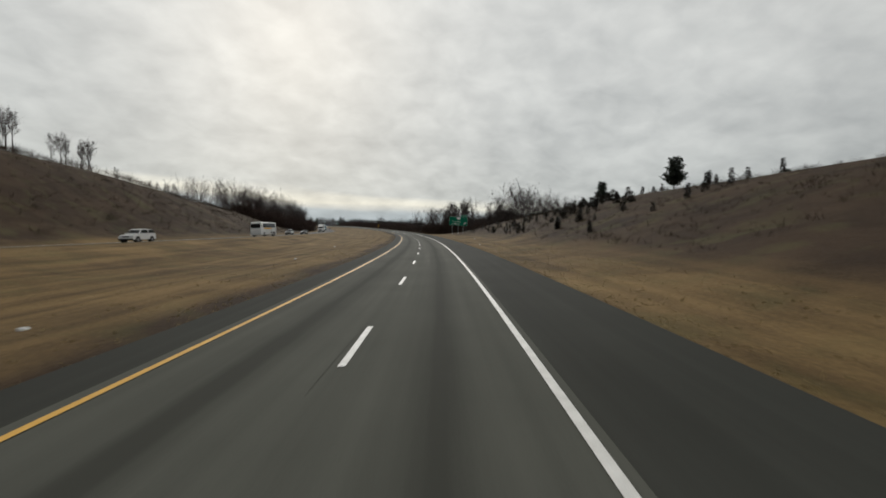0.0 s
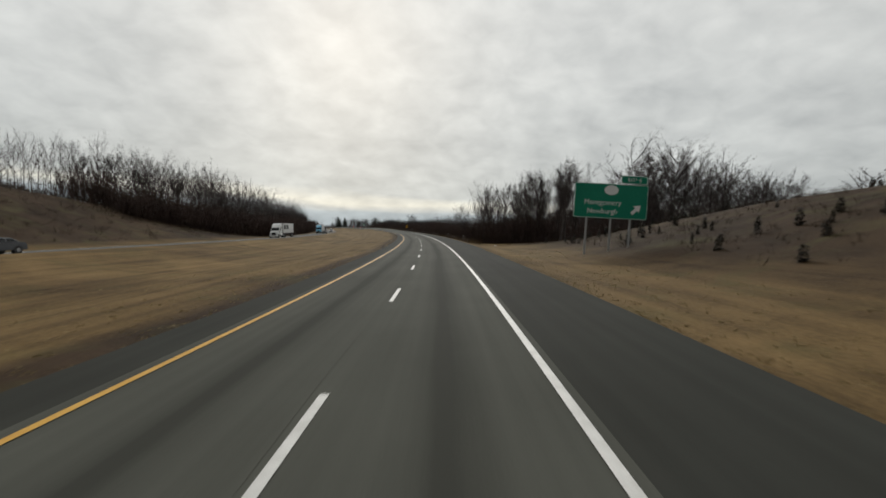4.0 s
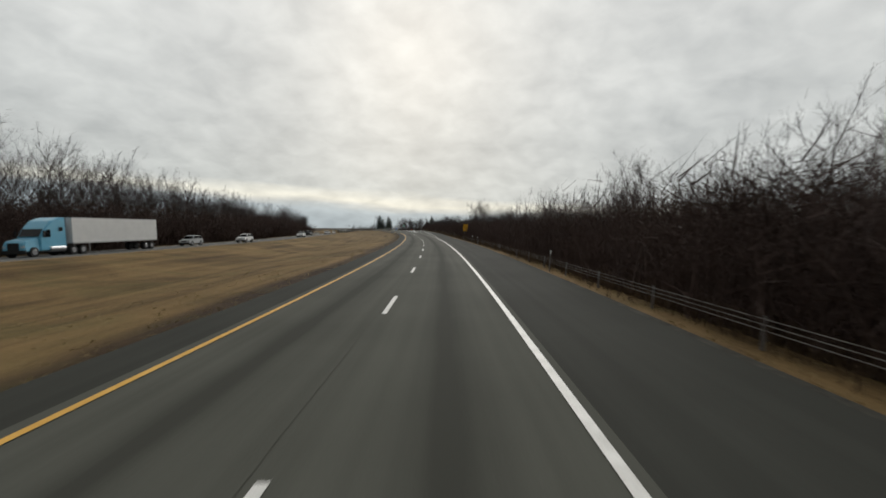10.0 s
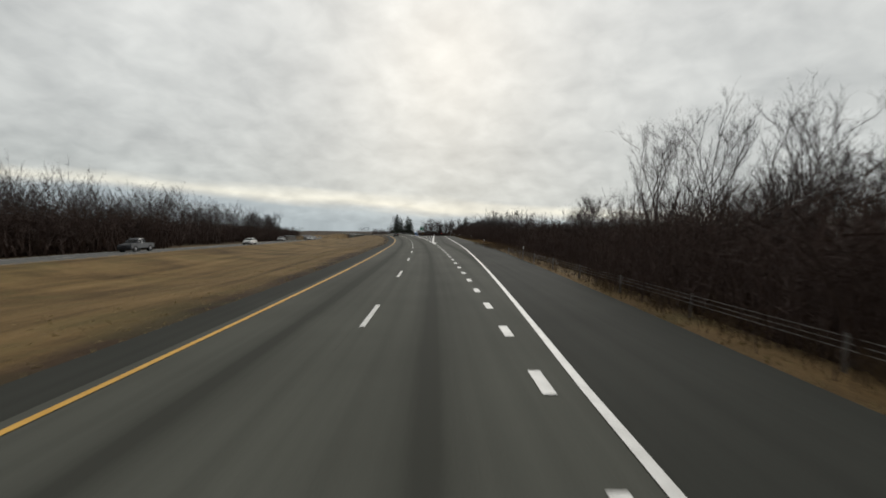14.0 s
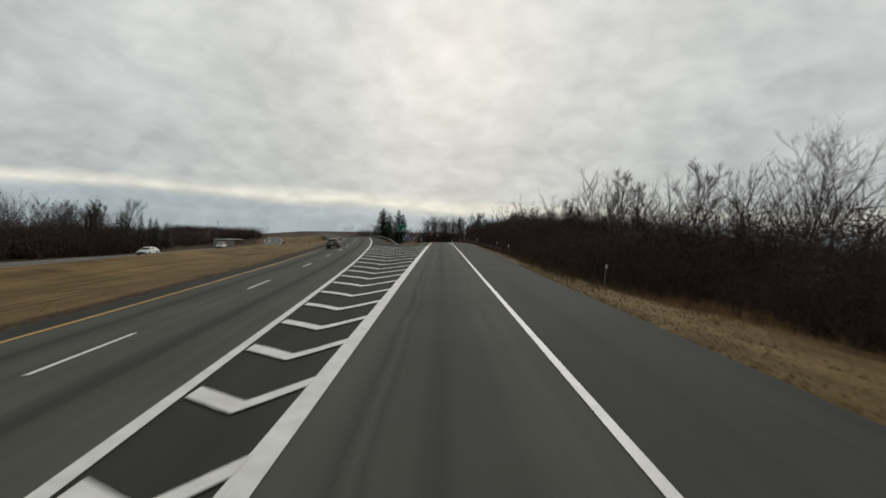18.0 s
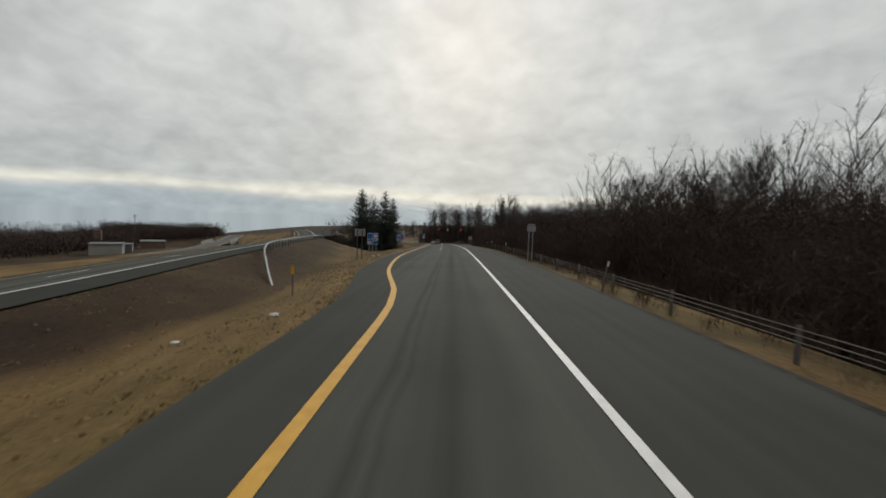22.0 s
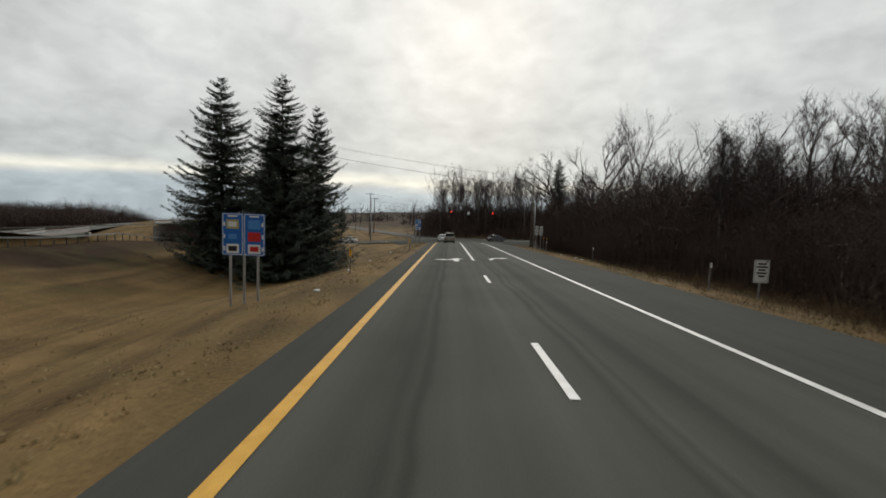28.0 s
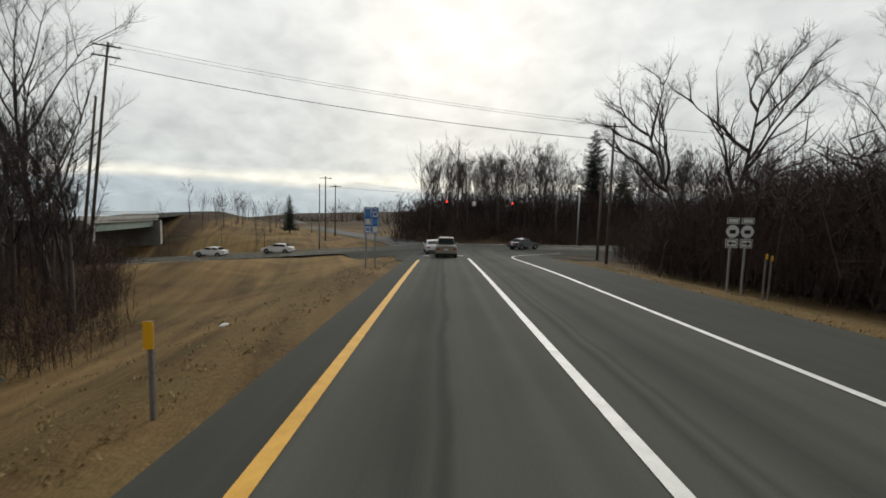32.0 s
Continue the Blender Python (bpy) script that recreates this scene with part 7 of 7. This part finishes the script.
def tractor_trailer(paint, m, label, graphic):
    c = empty("trailer_truck", m)
    L = 14.8 if not graphic else 12.5
    hood = yz_prism([(7.0, 0.55), (7.05, 1.2), (6.85, 1.62), (5.3, 1.95), (5.3, 0.55)], 1.12, 0.95)
    bmesh.ops.bevel(hood, geom=hood.edges[:], offset=0.10, segments=3, affect="EDGES")
    part("hood", hood, paint, c)
    cab = yz_prism([(5.4, 0.6), (5.35, 1.95), (4.75, 2.85), (4.0, 3.6), (2.9, 3.98), (2.2, 3.98), (2.2, 0.6)], 1.2, 1.12)
    bmesh.ops.bevel(cab, geom=cab.edges[:], offset=0.08, segments=2, affect="EDGES")
    part("cab", cab, paint, c)
    bm = bmesh.new()
    f = bm.faces.new([bm.verts.new(p) for p in ((-1.0, 5.36, 2.02), (1.0, 5.36, 2.02), (0.98, 4.86, 2.78), (-0.98, 4.86, 2.78))])
    bmesh.ops.solidify(bm, geom=[f], thickness=0.02)
    part("windscreen", bm, M_GLASS, c, "dark windscreen")
    for sx in (-1, 1):
        bm = bmesh.new()
        f = bm.faces.new([bm.verts.new((sx * 1.205, y, z)) for y, z in ((5.1, 1.95), (4.2, 1.95), (4.2, 2.7), (4.65, 2.7))])
        bmesh.ops.solidify(bm, geom=[f], thickness=0.015)
        part("side_window", bm, M_GLASS, c, "dark side window")
        part("sleeper_window", box((0.02, 0.5, 0.4), (sx * 1.19, 2.9, 2.75), 0.005), M_GLASS, c)
        part("mirror", box((0.12, 0.2, 0.6), (sx * 1.42, 5.2, 2.3), 0.03), M_TRIM, c)
        part("fuel_tank", rod((sx * 0.98, 2.4, 0.75), (sx * 0.98, 4.3, 0.75), 0.33, None, 16), M_RIM, c)
        part("headlight", box((0.35, 0.14, 0.25), (sx * 0.85, 6.97, 1.05), 0.04), M_HEAD, c)
        part("stack", rod((sx * 1.0, 2.0, 1.2), (sx * 1.0, 2.0, 3.9), 0.07, None, 10), M_RIM, c)
        for wy in (6.1, 1.3, 0.0):
            wheel_at(c, sx * 1.2, wy, 0.5, 0.35 if wy > 5 else 0.55)
    part("grille", box((1.1, 0.06, 0.75), (0, 7.03, 1.05), 0.02), M_TRIM, c)
    part("bumper", box((2.3, 0.25, 0.35), (0, 7.0, 0.55), 0.05), P_WHITE if graphic else M_TRIM, c)
    part("frame_rail", box((0.9, 7.6, 0.25), (0, 2.6, 0.75)), M_TRIM, c)
    box_trailer(c, 1.55, L, P_WHITE, graphic)
    return tagged(c, label, "truck", "vehicles on the roads")


tractor_trailer(P_WHITE, on_main(247, OUT, True), "white tractor with a white trailer and dark side panel", True)
tractor_trailer(P_SKY, on_main(338, OUT, True), "sky-blue tractor pulling a plain white trailer", False)


def coach(m):
    c = empty("coach", m)
    bm = yz_prism([(-6.6, 0.35), (-6.65, 2.0), (-6.55, 3.3), (-6.3, 3.5), (5.9, 3.55), (6.3, 3.4), (6.6, 2.2), (6.7, 1.2), (6.65, 0.35)], 1.28, 1.2)
    bmesh.ops.bevel(bm, geom=bm.edges[:], offset=0.10, segments=3, affect="EDGES")
    part("body", bm, P_WHITE, c)
    for sx in (-1, 1):
        for k in range(7):
            y = -5.7 + 1.52 * k
            part("side_window", box((0.02, 1.46, 1.05), (sx * 1.248, y + 0.73, 2.72), 0.005), M_GLASS, c, "dark tinted window")
        part("stripe", box((0.014, 6.6, 0.28), (sx * 1.268, 0.9, 1.98)), M_YELLOW_SIGN, c, "orange-yellow stripe")
        part("luggage_door", box((0.012, 2.0, 0.9), (sx * 1.283, 0.2, 0.95), 0.004), P_WHITE, c)
        part("vent", box((0.014, 0.8, 0.7), (sx * 1.283, -1.7, 1.0)), M_TRIM, c)
        part("mirror", box((0.15, 0.12, 0.45), (sx * 1.45, 6.5, 2.5), 0.03), M_TRIM, c)
        part("headlight", box((0.4, 0.1, 0.2), (sx * 0.9, 6.66, 0.85), 0.03), M_HEAD, c)
        for wy in (4.1, -3.6, -4.8):
            part("wheel_arch", rod((sx * 1.0, wy, 0.5), (sx * 1.286, wy, 0.5), 0.6, None, 20), M_TRIM, c)
            wheel_at(c, sx * 1.29, wy, 0.5, 0.3)
    part("windscreen", box((2.2, 0.03, 1.5), (0, 6.60, 2.35), 0.01, turn=None), M_GLASS, c, "dark windscreen")
    return tagged(c, "white touring coach with an orange stripe in the oncoming lanes", "bus", "vehicles on the roads")


coach(on_main(118, OUT, True))

# ------------------------------------------------------------------ buildings far beyond the highway
M_SIDING = grainy("pale_metal_siding", (0.30, 0.29, 0.26), (0.42, 0.40, 0.36), 0.4, 3.0, 0.7, 0.0)
M_ROOF = grainy("grey_roof_sheet", (0.10, 0.10, 0.10), (0.18, 0.18, 0.18), 0.4, 3.0, 0.8, 0.0)
M_BRICK_BROWN = grainy("brown_cladding", (0.14, 0.09, 0.065), (0.22, 0.15, 0.11), 0.5, 3.0, 0.85, 0.0)


def shed(s, o, w, d, h, wall, label):
    x, y = main_xy(s, o)
    b = empty("warehouse", Matrix.LocRotScale((x, y, ground_z(x, y)), Euler((0, 0, head_at(s) + 0.3)), None))
    body = part("wall", box((d, w, h + 1), (0, 0, h / 2 - 0.5)), wall, b)
    part("roof", box((d + 0.6, w + 0.6, 0.35), (0, 0, h + 0.17), 0.05), M_ROOF, b)
    for k in range(max(2, int(w / 6))):
        part("loading_door", box((0.08, 2.6, 2.8), (d / 2 + 0.03, -w / 2 + 3 + 6 * k, 1.5), 0.01), M_SIGN_BACK, b)
        part("window", box((0.06, 1.6, 0.8), (d / 2 + 0.03, -w / 2 + 5.6 + 6 * k, h - 1.0)), M_GLASS, b)
    return tagged(b, label, "building", "buildings beyond the highway")


shed(737, -58, 9, 8, 3.2, M_SIDING, "low pale warehouse beyond the highway")
shed(783, -59, 13, 8, 2.8, M_BRICK_BROWN, "low brown building beyond the highway")
shed(752, -60, 7, 7, 2.6, M_ROOF, "grey low building beyond the highway")
tw = empty("sign_tower", facing(*main_xy(762, -70), head_at(690)))
for sx in (-1.1, 1.1):
    part("tower_leg", box((0.3, 0.3, 4.2), (sx * 0.75, 0, 2.0), 0.03), M_RUSTY, tw)
part("tower_board", box((2.4, 0.8, 3.4), (0, 0, 5.6), 0.06), M_BRICK_BROWN, tw)
tagged(tw, "tall brown board on two legs above the buildings", "billboard")
utility_pole(*main_xy(800, -70), 14.5, head_at(690) + 1.2, 2)
utility_pole(*main_xy(640, -72), 11.5, head_at(640) + 1.2, 2)

# ------------------------------------------------------------------ grass and litter


def tufts(name, n, pick, label, seed, mat, h0=0.05, h1=0.18):
    r = np.random.default_rng(seed)
    pr = random.Random(seed)
    pos = np.array([pick(pr) for _ in range(n)])
    m = 5
    N = n * m
    base = np.repeat(pos, m, axis=0) + np.concatenate([r.normal(0, 0.09, (N, 2)), np.full((N, 1), -0.02)], 1)
    h = r.uniform(h0, h1, N)
    ang = r.uniform(0, 2 * np.pi, N)
    lean = r.uniform(0.2, 0.9, N) * h
    top = base + np.stack([np.cos(ang) * lean, np.sin(ang) * lean, h], 1)
    a2 = ang + np.pi / 2
    side = np.stack([np.cos(a2), np.sin(a2), np.zeros(N)], 1) * r.uniform(0.012, 0.03, N)[:, None]
    v = np.stack([base - side, base + side, top], 1).reshape(-1, 3)
    f = (np.arange(N)[:, None] * 3 + np.array([[0, 1, 2]])).tolist()
    return tagged(mesh_object(name, v.tolist(), f, mat), label, "grass", kind="stuff")


def grass_spot(pr):
    if pr.random() < 0.55:
        s = pr.uniform(0, 600)
        if pr.random() < 0.5:
            o = -5.3 - pr.random() ** 2 * 12
        else:
            o = lerp_table(EDGE_R, s) + 3.75 + pr.random() ** 2 * 7
        if s > 470 and o > 0:
            s = pr.uniform(0, 470)
            o = lerp_table(EDGE_R, s) + 3.75 + pr.random() ** 2 * 7
        x, y = main_xy(s, o)
    else:
        u = pr.uniform(0, 290)
        if u < 96 or u > 196 and pr.random() < 0.5:
            if u > 58 and u < 96:
                u = pr.uniform(0, 58)
            v = 5.9 + pr.random() ** 2 * 7
        else:
            v = lerp_table(RAMP_L, u) - 2.05 - pr.random() ** 1.7 * 12
        x, y = ramp_xy(u, v)
    return x, y, ground_z(x, y)


M_STRAW = grainy("straw_blades", (0.17, 0.130, 0.058), (0.35, 0.27, 0.13), 0.25, 6.0, 0.9, 0.0)
tufts("grass", 30000, grass_spot, "short dry straw-coloured grass along the road edges", 12, M_STRAW, 0.03, 0.10)
M_LITTER = grainy("pale_litter", (0.45, 0.45, 0.43), (0.65, 0.65, 0.62), 4.0, 30.0, 0.7, 0.1)
rl = random.Random(4)
litter_spots = [main_xy(12, -9.5), main_xy(44, -12), main_xy(74, -14), main_xy(70, 9.5), main_xy(100, 13), main_xy(186, 12), ramp_xy(119, -7.6), ramp_xy(120.5, -5.4), ramp_xy(156, -8.6), ramp_xy(157, -8.2), ramp_xy(175, -9.5),
                ramp_xy(224, -9.0), ramp_xy(236, -10.4), ramp_xy(252, -11.8), ramp_xy(262, -11.0), ramp_xy(250, 9.0), ramp_xy(258, 9.6), ramp_xy(246, 8.4), ramp_xy(100, 6.2)]
for x, y in litter_spots:
    bm = bmesh.new()
    bmesh.ops.create_icosphere(bm, subdivisions=2, radius=0.12)
    for v in bm.verts:
        k = 1 + 0.5 * noise.noise(v.co * 9 + Vector((x, y, 0)))
        v.co = Vector((v.co.x * 1.3 * k, v.co.y * k, v.co.z * 0.45 * k))
    ob = part("litter", bm, M_LITTER, None)
    ob.matrix_basis = Matrix.LocRotScale((x, y, ground_z(x, y) + 0.03), Euler((0, 0, rl.uniform(0, 6))), None)
    tagged(ob, "crumpled pale scrap of litter on the grass", "litter", "scraps of litter")
